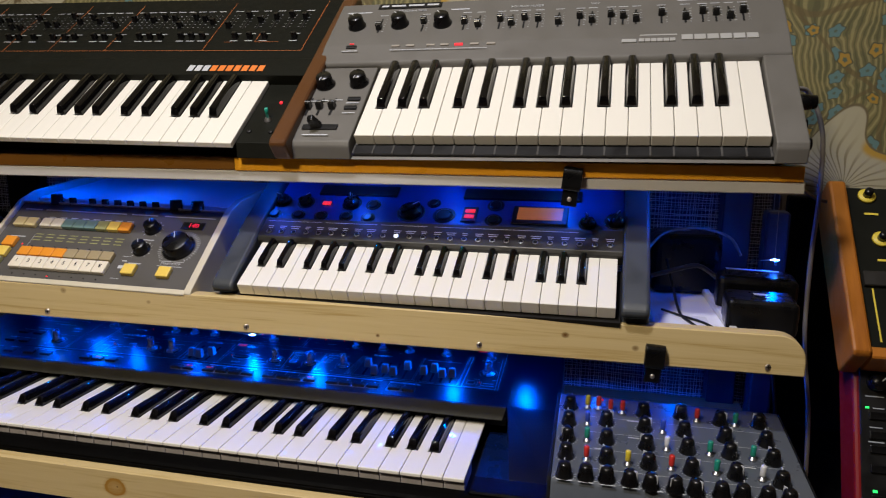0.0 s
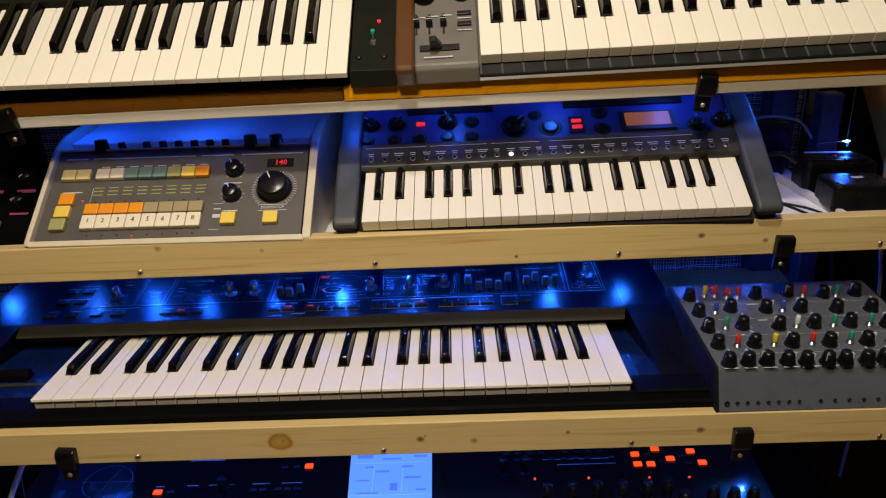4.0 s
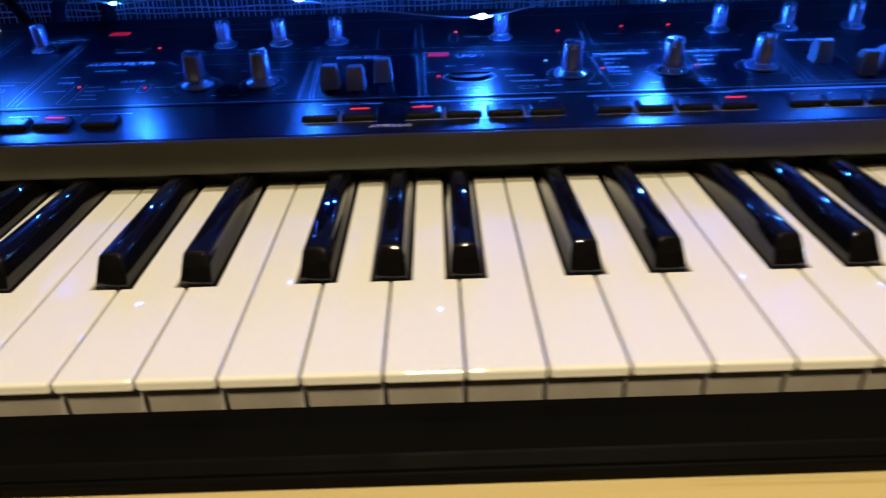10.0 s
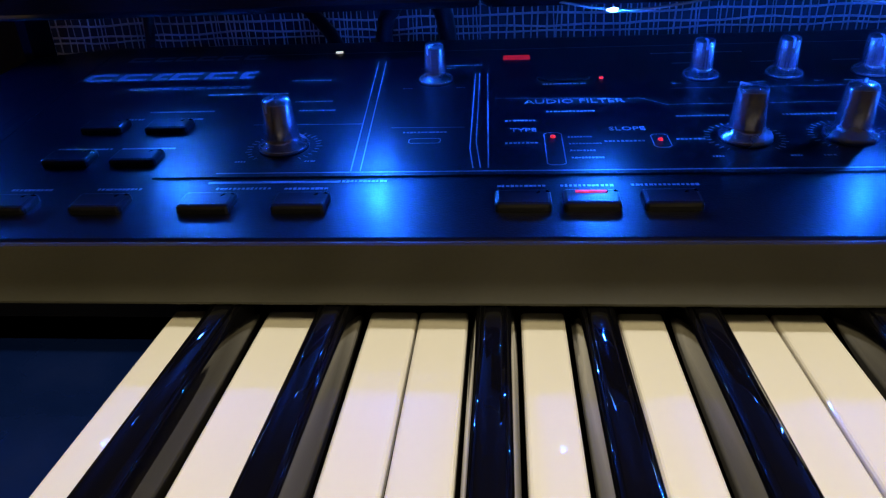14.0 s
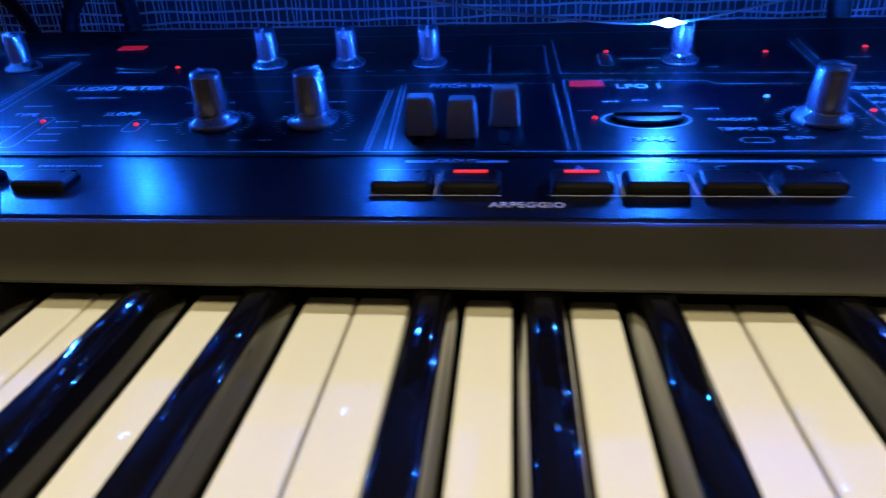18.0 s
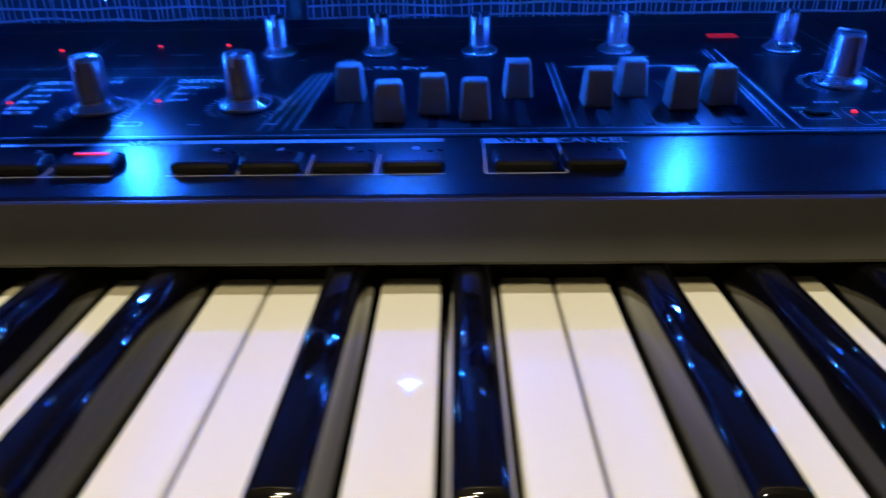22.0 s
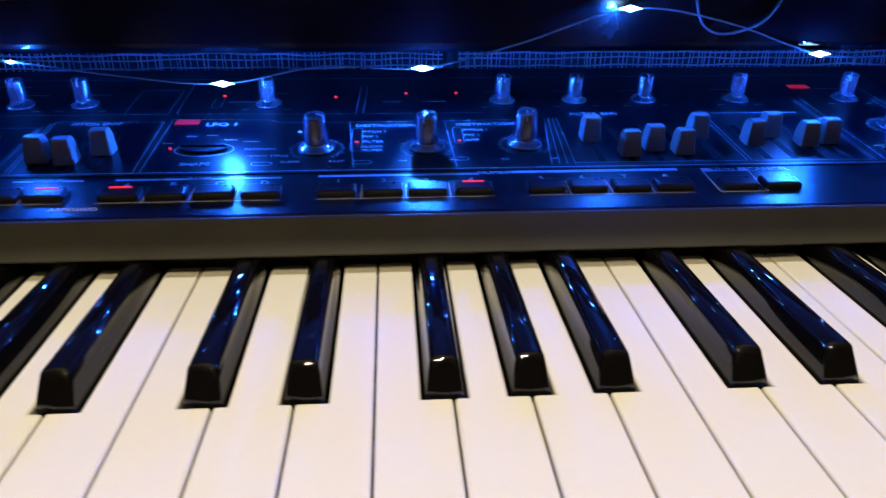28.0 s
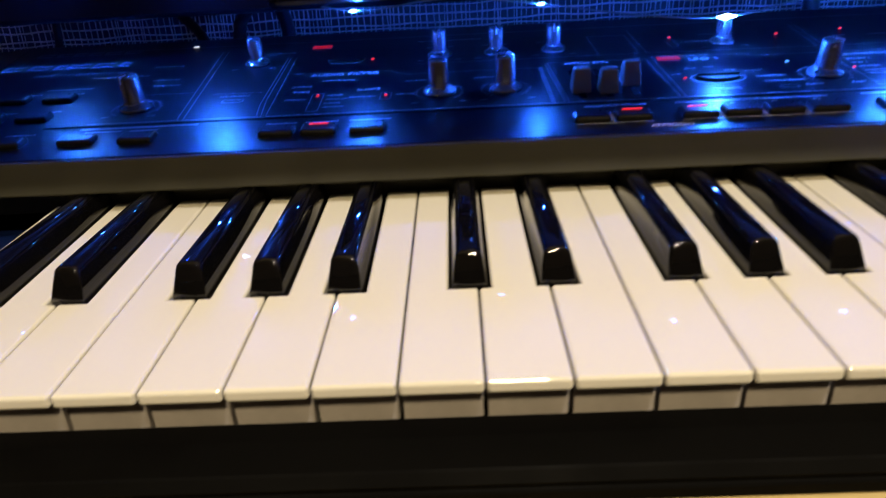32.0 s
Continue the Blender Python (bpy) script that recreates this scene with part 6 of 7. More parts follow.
for x, y, w, h in ((0.388, 0.056, 0.100, 0.0012), (0.388, 0.0375, 0.100, 0.0010), (0.388, -0.020, 0.100, 0.0010), (0.366, 0.010, 0.0010, 0.05), (0.406, 0.010, 0.0010, 0.05)):
    add_box(bm, x - w / 2, x + w / 2, y - h / 2, y + h / 2, 0.0052, 0.00555)
tagged(part("screen_grid", bm, M_scrhigh, scr, "pale lines on the screen"), kind="stuff")
bm = make_bm()
add_box(bm, 0.3165, 0.4665, -0.0475, -0.0350, 0.004, 0.013, 0.002, 2)
part("screen_ledge", bm, material("satin_silver_plastic", (0.52, 0.50, 0.46), 0.4, metal=0.2), bez, "brushed silver ledge under the screen")
bm = make_bm()
add_box(bm, 0.3260, 0.4550, 0.0660, 0.0800, 0.004, 0.0075, 0.002, 2)
part("screen_hood", bm, material("grey_hood_metal", (0.22, 0.21, 0.20), 0.4, metal=0.4), bez, "grey hood above the screen")
M_or = glow("orange_lit_button", (1.0, 0.075, 0.008), 2.2)
bm = make_bm()
add_box(bm, -0.0058, 0.0058, -0.0040, 0.0040, 0, 0.0024, 0.0008, 2)
ME_ORB = mesh_of("lit_button", bm, M_or)
ME_OFB = ME_ORB.copy()
ME_OFB.materials.clear()
ME_OFB.materials.append(material("unlit_button_plastic", (0.022, 0.022, 0.026), 0.35))
for x, y in ((0.7304, 0.0446), (0.7604, 0.0539), (0.7770, 0.0346), (0.7301, 0.0262), (0.7480, 0.0257), (0.8087, 0.0475), (0.8186, 0.0258), (0.0728, 0.0001), (0.2732, 0.0400)):
    part("lit_button", ME_ORB, None, vs, "lit orange button", pose(x, y, 0.0006))
for x, y in ((0.7470, 0.0440), (0.7640, 0.0300), (0.795, 0.040), (0.800, 0.0255), (0.0905, 0.0000), (0.0660, -0.0190), (0.0620, -0.0330), (0.0880, -0.0195), (0.0860, -0.0340), (0.1150, -0.0420), (0.1380, -0.0420), (0.2030, 0.0000), (0.2170, 0.0000), (0.2370, 0.0000), (0.2500, 0.0000), (0.2630, 0.0000), (0.255, 0.040), (0.239, 0.040), (0.545, -0.050), (0.560, -0.050), (0.575, -0.050)):
    part("panel_button", ME_OFB, None, vs, "unlit grey button", pose(x, y, 0.0004) @ Matrix.Diagonal((0.8, 0.6, 0.5, 1)))
for i in range(8):
    part("panel_button", ME_OFB, None, vs, "unlit grey button", pose(0.1200 + 0.0215 * i, -0.0480, 0.0004) @ Matrix.Diagonal((1.0, 0.7, 0.6, 1)))
    words("digit", str(i + 1), 0.0055, M_printdim, vs, pose(0.1200 + 0.0215 * i, -0.0405, 0.0006))
for i in range(10):
    for y, sk in ((0.0530, 0.003), (0.0410, 0.0)):
        if (i * 3 + int(y * 1000)) % 5:
            part("panel_button", ME_OFB, None, vs, "unlit grey button", pose(0.5480 + sk + 0.0165 * i, y, 0.0004) @ Matrix.Diagonal((0.7, 0.5, 0.5, 1)))
M_greenprint = material("green_print", (0.12, 0.45, 0.34), 0.5, var=0.05, bump=0.0)
words("printed_word", "PATCH PALETTE", 0.0062, M_greenprint, vs, pose(0.1850, -0.0190, 0.0007))
words("printed_word", "NUMBER", 0.0046, M_printdim, vs, pose(0.1930, -0.0325, 0.0007))
bm = make_bm()
add_lathe(bm, [(0.0016, 0), (0.0016, 0.001), (0.0006, 0.0015)], 10)
ME_OL = mesh_of("orange_led", bm, glow("orange_led_glow", (1.0, 0.06, 0.01), 2.5))
for x, y in ((0.5860, 0.0055), (0.6585, 0.0040), (0.7398, 0.0018), (0.7933, 0.0007)):
    part("orange_led", ME_OL, None, vs, "lit orange led", pose(x, y, 0.0005))
bm = make_bm()
add_lathe(bm, [(0.0085, 0), (0.0083, 0.002), (0.0070, 0.004), (0.0062, 0.014), (0.0055, 0.015), (0.0003, 0.0152)], 18)
ME_VK = mesh_of("knob", bm, M_bknob)
for x, y in ((0.6000, -0.0180), (0.6330, -0.0180), (0.6660, -0.0180), (0.6990, -0.0180), (0.7320, -0.0180), (0.7600, -0.0150), (0.1600, 0.0080), (0.7750, -0.0380), (0.8150, -0.0300), (0.8400, -0.0350), (0.8650, -0.0350), (0.545, 0.03), (0.575, 0.03)):
    part("knob", ME_VK, None, vs, "black plastic knob", pose(x, y, 0.0004))
bm = make_bm()
add_prism(bm, [(-0.0847, 0.0560), (0.0240, 0.0540), (0.0440, -0.0185), (-0.0694, -0.0199)], 0.0, 0.0012, "z", 0.0005, 1)
padv = part("touch_pad", bm, material("dark_blue_pad", (0.003, 0.006, 0.014), 0.2), vs, "dark blue touch pad", pose(0, 0, 0.0004))
bm = make_bm()
for k in range(40):
    a, b = 2 * math.pi * k / 40, 2 * math.pi * (k + 1) / 40
    flat_line(-0.004 + 0.033 * math.cos(a), 0.021 + 0.030 * math.sin(a), -0.004 + 0.033 * math.cos(b), 0.021 + 0.030 * math.sin(b), 0.0008, 0.0016)
flat_line(-0.040, 0.021, 0.036, 0.021, 0.0005, 0.0016)
flat_line(-0.012, -0.008, 0.008, 0.050, 0.0005, 0.0016)
part("pad_ring", bm, material("faint_blue_print", (0.10, 0.12, 0.17), 0.5, var=0.08, bump=0.0), padv)
for x0, x1, h in ((-0.070, -0.062, 0.0150), (-0.059, -0.050, 0.0120), (-0.047, -0.035, 0.0135), (-0.031, -0.020, 0.0095), (-0.016, -0.005, 0.0085), (-0.001, 0.007, 0.0130), (0.012, 0.024, 0.0135), (0.029, 0.036, 0.0085)):
    bm = make_bm()
    add_prism(bm, [(x0, -0.0510), (x1 - 0.002, -0.0510), (x1 + h * 0.30 - 0.002, -0.0510 + h), (x0 + h * 0.30, -0.0510 + h)], 0.0002, 0.0006, "z")
    part("logo_block", bm, M_shlogo, vs, "pale slanted logo block")
label_bars(vs, M_printdim, 0.0006, [(0.1150, 0.2830, -0.0365, 0.0008), (0.066, 0.078, 0.0110, 0.0016), (0.110, 0.125, 0.0110, 0.0016), (0.140, 0.175, 0.0110, 0.0016), (0.200, 0.224, 0.0110, 0.0014), (0.240, 0.268, 0.0110, 0.0014), (0.10, 0.15, 0.058, 0.0026), (0.52, 0.536, -0.045, 0.0016), (0.54, 0.555, -0.040, 0.0014), (0.560, 0.58, -0.045, 0.0014), (0.60, 0.70, 0.040, 0.0012), (0.62, 0.70, 0.030, 0.0012)])
label_bars(vs, material("dull_gold_print", (0.34, 0.19, 0.06), 0.5, var=0.05, bump=0.0), 0.0006, [(0.712, 0.746, -0.0585, 0.0007), (0.712, 0.746, -0.0525, 0.0007), (0.712, 0.7128, -0.0555, 0.0060), (0.7452, 0.746, -0.0555, 0.0060)] + [(0.7155 + 0.0050 * q, 0.7185 + 0.0050 * q, -0.0555, 0.0026) for q in range(6)] + [(0.612 + 0.0048 * q, 0.6150 + 0.0048 * q, -0.0585, 0.0020) for q in range(6)] + [(0.619 + 0.0010 * q, 0.634 - 0.0015 * q, -0.0460 - 0.0022 * q, 0.0010) for q in range(5)], "gold_print")
bm = make_bm()
add_box(bm, -0.42, 1.03, -0.20, 0.42, Z0 - 0.320, Z0 - 0.3015, 0.001)
solid("lower_shelf_plank", bm, M_blackwood, "black plank carrying the large synthesizer", "shelf")

# fairy lights of the other tiers
fairy_string("fairy_lights", "string of tiny blue leds under the top shelf", [(x, 0.245 if x < 0.3 else 0.212, Z0 + 0.2990) for x in (-0.12, 0.02, 0.16, 0.36, 0.49, 0.62, 0.76, 0.90)], 0.002, (0.36, 0.36, 0.36, 0.24, 0.24, 0.24, 0.28, 0.42))
fairy_string("fairy_lights", "string of tiny blue leds under the middle shelf", [(-0.119, 0.10, Z0 - 0.2300)] + [(x, y, Z0 - 0.0830) for x, y in ((-0.138, 0.142), (-0.043, 0.158), (0.068, 0.130), (0.165, 0.132), (0.262, 0.126), (0.358, 0.128), (0.453, 0.132), (0.555, 0.135), (0.660, 0.124), (0.790, 0.130), (0.915, 0.165))], 0.002, (0.10, 0.70, 0.70, 0.65, 0.40, 0.40, 0.40, 0.65, 0.55, 0.35, 0.35, 0.9))
fairy_string("fairy_lights", "loose end of the led string hanging beside the adapters", [(1.0203, 0.2576, Z0 + 0.2013)], 0.0, 0.22, ((1.016, 0.25, Z0 + 0.305), (1.0203, 0.2576, Z0 + 0.2013), (0.99, 0.27, Z0 + 0.196)))

# ---- at the far end: adapters, cables and another rack ----
M_paper2 = material("white_papers", (0.68, 0.68, 0.70), 0.7, var=0.05)
bm = make_bm()
add_box(bm, 0.8720, 1.0130, 0.1072, 0.330, Z0 + 0.1248, Z0 + 0.1400, 0.002)
solid("white_tray", bm, material("white_plastic_tray", (0.80, 0.80, 0.81), 0.45, var=0.05), "white plastic tray beside the compact synthesizer", "tray")
bm = make_bm()
add_box(bm, 0.880, 0.935, 0.110, 0.19, Z0 + 0.1402, Z0 + 0.1412, 0.0003)
solid("paper_sheet", bm, M_paper2, "white sheet of paper under the cables", "paper")
bm = make_bm()
add_prism(bm, [(0.952, 0.109), (0.944, 0.330), (0.952, 0.330), (0.960, 0.109)], Z0 + 0.1402, Z0 + 0.1490, "z", 0.001, 1)
solid("tray_rim", bm, material("white_rim_plastic", (0.62, 0.62, 0.64), 0.45), "raised white plastic rim on the tray", "rim")


def adapter(x, y, z, w, d, h, turn, label, ribs):
    m = pose(x, y, z, 0, 0, turn)
    a = thing("power_adapter", label, "adapter", m, "power adapters")
    bm = make_bm()
    add_box(bm, -w / 2, w / 2, -d / 2, d / 2, 0, h, min(w, d, h) * 0.16, 3)
    part("housing", bm, M_clip, a)
    for k in range(ribs):
        bm = make_bm()
        yy = -d * 0.36 + d * 0.72 * k / max(ribs - 1, 1)
        add_box(bm, -w * 0.40, w * 0.40, yy - 0.002, yy + 0.002, h, h + 0.0015, 0.0005)
        part("rib", bm, M_clip, a)
    bm = make_bm()
    add_box(bm, -w * (0.38 if ribs else 0.10), w * (0.30 if ribs else 0.08), d * (0.28 if ribs else -0.06), d * (0.42 if ribs else 0.06), h + 0.0016, h + 0.0020)
    add_box(bm, -0.001, 0.001, -0.001, 0.001, h - 0.001, h + 0.0018)
    part("sticker", bm, M_printdim if ribs == 0 else M_print, a, "small pale sticker")
    return a


adapter(0.986, 0.160, Z0 + 0.1402, 0.074, 0.058, 0.038, -4, "black plug-in power adapter lying on the tray", 0)
adapter(0.996, 0.235, Z0 + 0.1402, 0.090, 0.050, 0.046, -6, "black ribbed power adapter on the tray", 6)
adapter(0.920, 0.330, Z0 + 0.1402, 0.090, 0.070, 0.080, 5, "black power brick behind the compact synthesizer", 0)
M_cable = material("black_cable_rubber", (0.008, 0.008, 0.009), 0.4, var=0.1)
M_gcable = material("grey_cable_rubber", (0.18, 0.17, 0.165), 0.45, var=0.1)
M_wcable = material("white_cable_rubber", (0.55, 0.57, 0.62), 0.4, var=0.05)


def cable(label, mt, r, *pts):
    bm = make_bm()
    add_tube(bm, [(x, y, z + Z0) for x, y, z in pts], r)
    return solid("cable", bm, mt, label, "cable")


cable("thin black cable lying on the white tray", M_cable, 0.0017, (0.895, 0.30, 0.190), (0.900, 0.24, 0.165), (0.905, 0.19, 0.1440), (0.915, 0.15, 0.1430), (0.928, 0.112, 0.1425))
cable("thin black cable curving across the tray", M_cable, 0.0015, (0.885, 0.20, 0.1440), (0.905, 0.18, 0.1435), (0.930, 0.155, 0.1430), (0.945, 0.112, 0.1425))
cable("grey cable bowed behind the compact synthesizer", M_gcable, 0.0018, (0.868, 0.26, 0.205), (0.890, 0.28, 0.225), (0.930, 0.29, 0.232), (0.970, 0.29, 0.222), (0.985, 0.28, 0.200))
cable("black cable between the adapters", M_cable, 0.003, (0.87, 0.22, 0.18), (0.90, 0.24, 0.185), (0.93, 0.25, 0.190), (0.955, 0.25, 0.175))
cable("grey cable hanging down beside the shelf rack", M_gcable, 0.0026, (0.999, 0.170, 0.405), (1.020, 0.19, 0.402), (1.041, 0.20, 0.36), (1.047, 0.205, 0.29), (1.046, 0.205, 0.22), (1.048, 0.20, 0.12), (1.060, 0.19, 0.02), (1.066, 0.19, -0.12), (1.060, 0.19, -0.30))
cable("thin black cable beside the hanging grey cable", M_cable, 0.0022, (1.00, 0.21, 0.33), (1.030, 0.24, 0.30), (1.070, 0.30, 0.275), (1.12, 0.36, 0.262), (1.2, 0.42, 0.25))
cable("thin black cable hanging behind the rack", M_cable, 0.0022, (1.030, 0.30, 0.10), (1.045, 0.28, 0.0), (1.050, 0.27, -0.12), (1.055, 0.26, -0.30))
cable("black cables behind the middle synthesizer", M_cable, 0.004, (-0.065, 0.40, 0.20), (-0.050, 0.405, 0.10), (-0.030, 0.40, 0.062), (0.0, 0.385, 0.030), (0.01, 0.37, -0.02))
cable("thick black cable loop behind the middle synthesizer", M_cable, 0.005, (0.028, 0.37, 0.0), (0.030, 0.375, 0.045), (0.048, 0.380, 0.060), (0.062, 0.380, 0.045), (0.064, 0.37, 0.0))
cable("black cable upright behind the middle synthesizer", M_cable, 0.003, (-0.120, 0.41, 0.20), (-0.118, 0.41, 0.10), (-0.120, 0.40, 0.02))
cable("black cable upright behind the panel", M_cable, 0.006, (0.452, 0.41, 0.20), (0.450, 0.41, 0.10), (0.450, 0.40, 0.0))
cable("thin grey cable sagging under the upper shelf", M_gcable, 0.0006, (0.555, 0.236, 0.110), (0.556, 0.234, 0.092), (0.562, 0.234, 0.080), (0.575, 0.234, 0.077), (0.595, 0.236, 0.085), (0.606, 0.237, 0.110))
cable("white cable loop beside the large synthesizer", M_wcable, 0.0042, (-0.145, 0.060, -0.075), (-0.165, 0.055, -0.110), (-0.150, 0.045, -0.150), (-0.120, 0.035, -0.185), (-0.108, 0.020, -0.215), (-0.120, -0.01, -0.25))
cable("pale blue-lit cable beside the large synthesizer", M_wcable, 0.0036, (-0.060, 0.075, -0.080), (-0.072, 0.07, -0.120), (-0.092, 0.055, -0.165), (-0.106, 0.035, -0.205), (-0.125, 0.0, -0.24))
cable("white cable entering behind the middle synthesizer", M_wcable, 0.0016, (-0.30, 0.21, 0.012), (-0.22, 0.22, 0.013), (-0.170, 0.235, 0.015), (-0.158, 0.262, 0.012))

# black box above the mixer, under the upper shelf
bm = make_bm()
add_box(bm, 0.800, 0.985, 0.2560, 0.375, Z0 + 0.058, Z0 + 0.1120, 0.003, 2)
solid("rack_unit", bm, M_body, "black box hung under the upper shelf behind the mixer", "rack unit")

# small black drum module at the other end of the upper shelf
lm = thing("small_groove_box", "small black groove box with yellow-lit buttons and black knobs", "groove box", frame_at(-0.300, 0.130, 0.135, 38.0))
bm = make_bm()
add_prism(bm, flat([(0.1175, 0.1250), (0.26, 0.1250)], 0.130, 0.135, 38.0) + [(0.130, -0.03), (0.130, 0.004), (0.0, 0.002)], 0.0, 0.268, "x", 0.002, 2)
part("case", bm, M_body, lm)
M_yel = glow("yellow_lit_button", (1.0, 0.55, 0.02), 2.2)
for i in range(8):
    lit = i == 4
    button_at(lm, "step_button", 0.020 + 0.0275 * i, 0.0330, 0.0030, 0.012, 0.011, 0.004, M_yel if lit else PADM["k"], "lit yellow button" if lit else "unlit pale button")
for i in range(6):
    for j in range(2):
        bm = make_bm()
        add_lathe(bm, [(0.0105, 0), (0.010, 0.002), (0.0088, 0.004), (0.0080, 0.014), (0.007, 0.0152), (0.0003, 0.0153)], 18)
        add_box(bm, -0.0005, 0.0005, 0.003, 0.0085, 0.012, 0.0157, 0, 1, 1)
        part("knob", bm, [M_bknob, M_print], lm, "black knob with white pointer", pose(0.028 + 0.042 * i, 0.066 + 0.036 * j, 0.0034, 0, 0, 40 * i - 70))
M_pink = material("pink_label_print", (0.30, 0.05, 0.16), 0.5)
label_bars(lm, M_pink, 0.0046, [(0.016 + 0.042 * i, 0.040 + 0.042 * i, 0.084, 0.005) for i in range(6)] + [(0.016 + 0.042 * i, 0.040 + 0.042 * i, 0.049, 0.003) for i in range(6)], "pink_print")
bm = make_bm()
add_box(bm, -0.002, 0.002, -0.005, 0.005, 0, 0.002, 0.0006)
part("yellow_led", bm, M_yel, lm, "lit yellow led", pose(0.1755, 0.0720, 0.0042))

# black post in front of the net beside the groove box
bm = make_bm()
add_box(bm, -0.215, -0.150, 0.385, 0.410, Z0 + 0.1248, Z0 + 0.2930, 0.003)
solid("black_upright", bm, M_blackwood, "black painted upright between the shelves", "post")
bm = make_bm()
add_box(bm, -0.205, -0.160, 0.345, 0.372, Z0 - 0.0518, Z0 + 0.1120, 0.003)
solid("black_upright", bm, M_blackwood, "black painted upright between the shelves", "post")

# wooden-cheeked synthesizer on the neighbouring rack
M_cherry = wood("orange_cherry_wood", (0.42, 0.150, 0.014), (0.28, 0.090, 0.008), along=(40, 3, 40), rough=0.45, coat=0.1)
M_yprint = material("yellow_print", (0.70, 0.55, 0.05), 0.5, var=0.05, bump=0.0)
RT = 48.0
rs = thing("wooden_cheek_synthesizer", "black panel synthesizer with orange wood cheek and yellow dials", "synthesizer", frame_at(1.088, 0.186, 0.108, RT))
bm = make_bm()
add_prism(bm, [(-0.004, -0.04), (-0.004, 0.012), (0.000, 0.018), (0.235, 0.018), (0.240, 0.012), (0.240, -0.04)], 0.004, 0.024, "x", 0.003, 2)
part("wood_cheek", bm, M_cherry, rs, "orange-brown wooden end cheek")
bm = make_bm()
add_box(bm, 0.0245, 0.330, 0.004, 0.240, -0.04, 0.000, 0.002)
part("panel", bm, M_odybody, rs)
bm = make_bm()
add_box(bm, 0.0245, 0.330, -0.004, 0.010, -0.03, 0.010, 0.002)
part("front_rail", bm, M_cherry, rs, "orange wooden front rail")
for x, y in ((0.052, 0.225), (0.105, 0.225), (0.060, 0.160), (0.112, 0.160), (0.16, 0.225), (0.165, 0.160)):
    bm = make_bm()
    add_lathe(bm, [(0.0105, 0), (0.0105, 0.003), (0.0095, 0.004), (0.0003, 0.0042)], 22)
    dk = part("dial", bm, M_yprint, rs, "yellow round dial", pose(x, y, 0.0004))
    bm = make_bm()
    add_lathe(bm, [(0.0055, 0.004), (0.0050, 0.014), (0.0003, 0.0142)], 16)
    part("knob", bm, M_bknob, dk, "black knob")
label_bars(rs, M_yprint, 0.0012, [(0.046, 0.062, 0.198, 0.003), (0.052, 0.072, 0.130, 0.003), (0.080, 0.0816, 0.178, 0.085), (0.0400, 0.0420, 0.055, 0.070), (0.066, 0.074, 0.055, 0.070), (0.10, 0.116, 0.198, 0.003), (0.10, 0.118, 0.130, 0.003)])
bm = make_bm()
add_box(bm, 0.0320, 0.330, 0.092, 0.112, 0.0005, 0.006, 0.001)
part("panel_step", bm, M_strip, rs)

# red effects unit below it
M_redcase = material("red_painted_metal", (0.20, 0.003, 0.003), 0.5, var=0.08, bump=0.04)
RU = 66.0
ru = thing("red_effects_unit", "red desktop effects unit with green leds and red digits", "effects unit", frame_at(1.110, 0.145, -0.085, RU))
bm = make_bm()
add_box(bm, 0.0, 0.30, 0.0, 0.205, -0.05, 0.0, 0.004, 2)
part("case", bm, M_redcase, ru)
bm = make_bm()
add_box(bm, 0.006, 0.037, 0.018, 0.196, 0.0, 0.002, 0.001)
part("black_panel", bm, M_hole, ru)
for j in range(3):
    bm = make_bm()
    add_box(bm, 0.040, 0.29, 0.085 + 0.037 * j, 0.118 + 0.037 * j, 0.0, 0.003, 0.0012, 2)
    part("grey_block", bm, M_lid, ru, "pale grey control block")
    bm = make_bm()
    add_lathe(bm, [(0.011, 0), (0.011, 0.001), (0.0075, 0.0015), (0.0068, 0.011), (0.0003, 0.0112)], 20)
    part("knob", bm, M_bknob, ru, "black knob with red ring", pose(0.054, 0.1015 + 0.037 * j, 0.003))
bm = make_bm()
add_lathe(bm, [(0.0105, 0), (0.0095, 0.004), (0.0085, 0.013), (0.0003, 0.0132)], 20)
add_box(bm, -0.0006, 0.0006, 0.003, 0.0095, 0.0128, 0.0136, 0, 1, 1)
part("knob", bm, [M_bknob, M_print], ru, "black knob with white pointer", pose(0.024, 0.168, 0.002, 0, 0, -50))
M_green = glow("green_led", (0.05, 1.0, 0.15), 2.2)
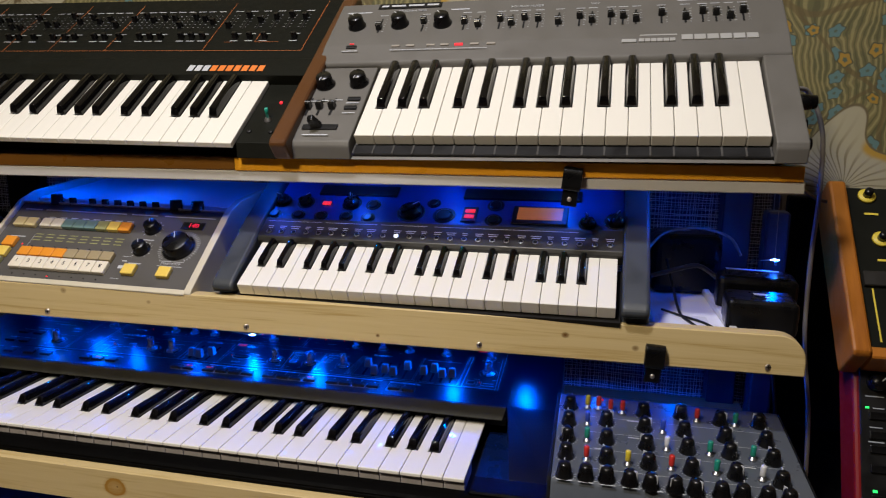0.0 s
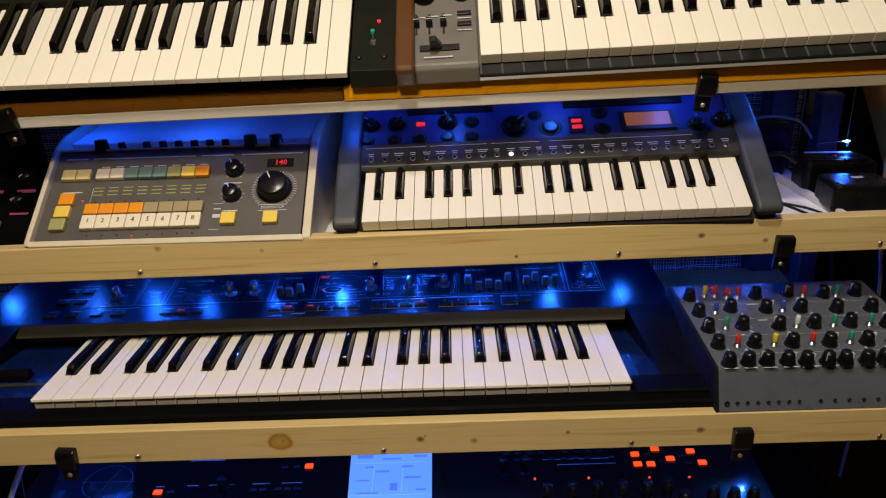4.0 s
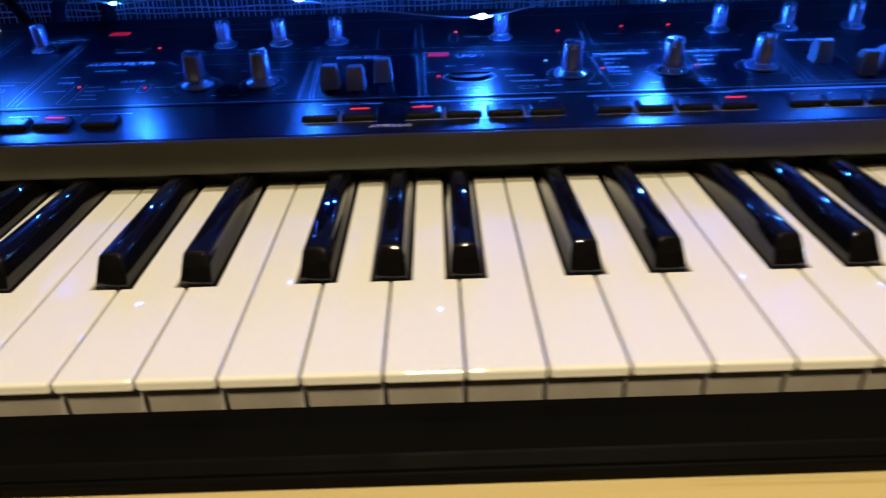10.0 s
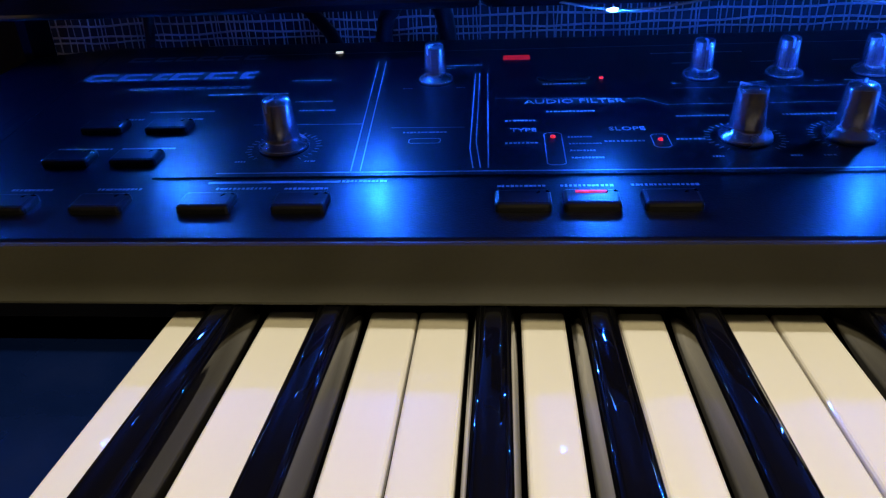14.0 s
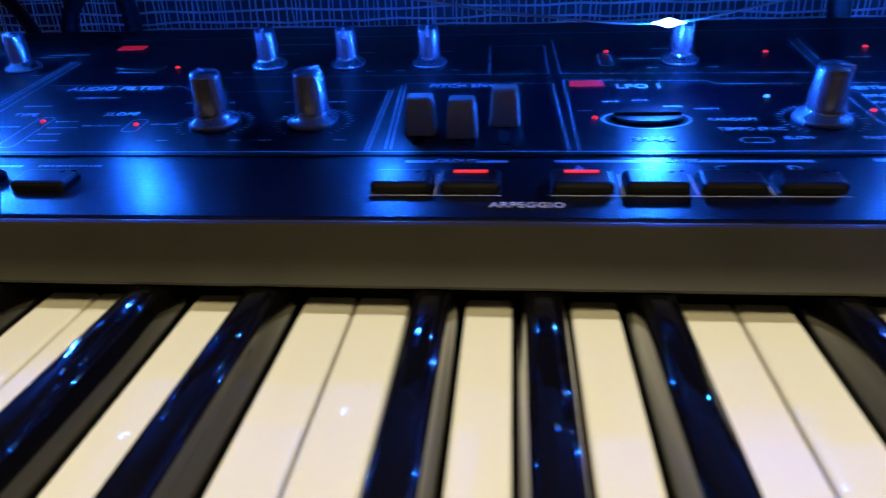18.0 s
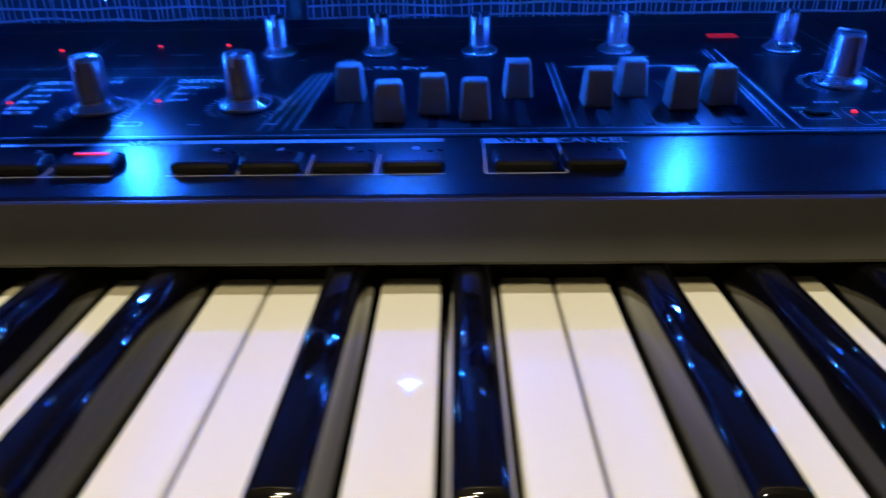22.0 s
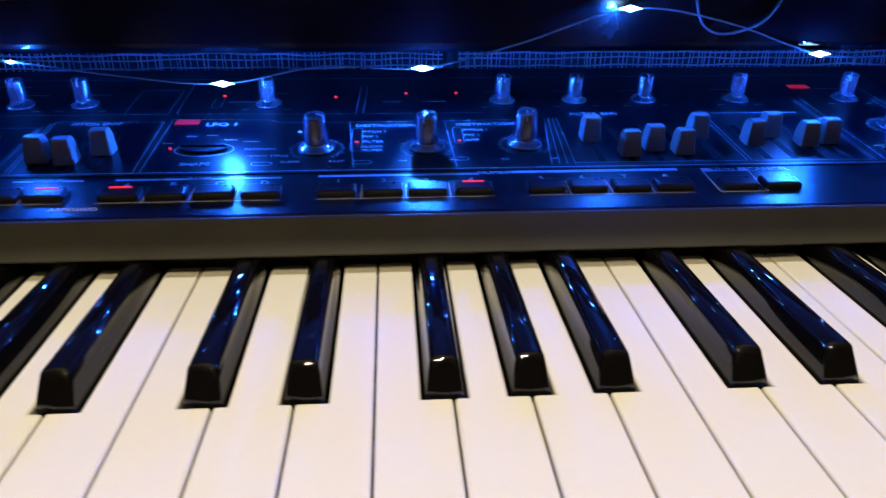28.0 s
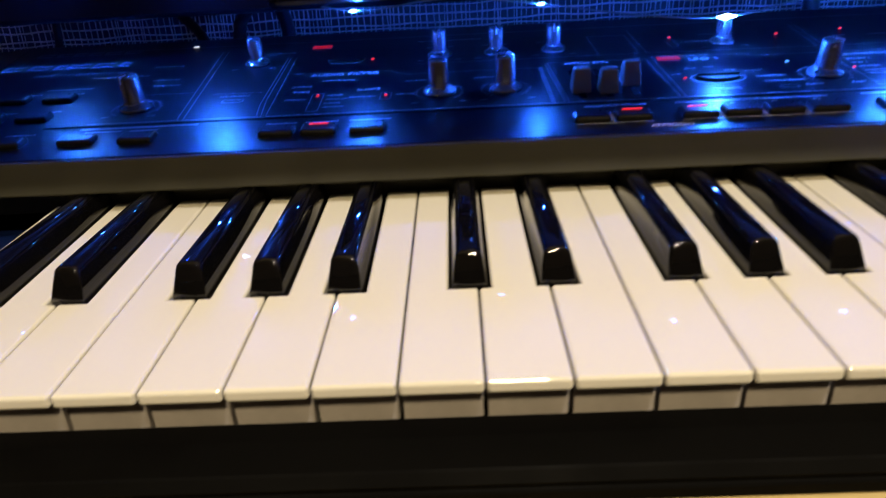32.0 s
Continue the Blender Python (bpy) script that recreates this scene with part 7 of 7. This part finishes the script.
for x, y, w in ((0.014, 0.139, 0.0024), (0.020, 0.045, 0.003)):
    button_at(ru, "green_led", x, y, 0.002, w * 1.6, w, 0.001, M_green, "lit green led", 0.0003)
for y in (0.130, 0.108, 0.092, 0.070, 0.036):
    button_at(ru, "panel_button", 0.024, y, 0.002, 0.017, 0.009, 0.003, M_button, "black rubber button", 0.0008)
label_bars(ru, M_printdim, 0.0026, [(0.012, 0.032, 0.191, 0.0012), (0.012, 0.030, 0.186, 0.0012), (0.012, 0.032, 0.152, 0.0012), (0.020, 0.032, 0.1385, 0.0012), (0.016, 0.030, 0.1165, 0.0012), (0.014, 0.031, 0.1000, 0.0014)])
bm = make_bm()
add_box(bm, 0.038, 0.09, 0.045, 0.075, 0.0, 0.003, 0.001)
rdw = part("digit_window", bm, M_hole, ru, "dark window with red digits")
words("digit", "8.8", 0.022, M_red, rdw, pose(0.060, 0.060, 0.0035))
button_at(ru, "red_led", 0.045, 0.020, 0.0005, 0.006, 0.005, 0.001, M_red, "lit red led", 0.0003)
bm = make_bm()
add_box(bm, 1.02, 1.42, 0.10, 0.45, Z0 - 0.115, Z0 - 0.0950, 0.002)
solid("side_rack_shelf", bm, M_blackwood, "black shelf of the neighbouring rack", "shelf")
bm = make_bm()
add_box(bm, 1.025, 1.055, 0.34, 0.37, 0.0, Z0 + 0.250, 0.003)
solid("side_rack_post", bm, M_post, "blue-lit painted post of the neighbouring rack", "post", "rack posts")
bm = make_bm()
add_box(bm, 1.075, 1.90, 0.440, 0.458, 0.04, Z0 + 0.262, 0.002)
solid("black_partition", bm, M_blackwood, "black partition behind the neighbouring rack", "partition")
bm = make_bm()
add_box(bm, -0.060, 0.060, -0.035, 0.035, 0.0, 0.030, 0.005, 3)
strip = thing("power_strip", "white plastic power strip standing beside the large synthesizer", "power strip", pose(-0.205, 0.020, Z0 - 0.3012, 0, 0, 25))
part("housing", bm, M_paper2, strip)
for k in range(4):
    bm = make_bm()
    add_box(bm, -0.048 + 0.026 * k, -0.030 + 0.026 * k, -0.022, 0.022, 0.0301, 0.0312, 0.0004)
    part("socket_slot", bm, M_hole, strip, "dark socket")
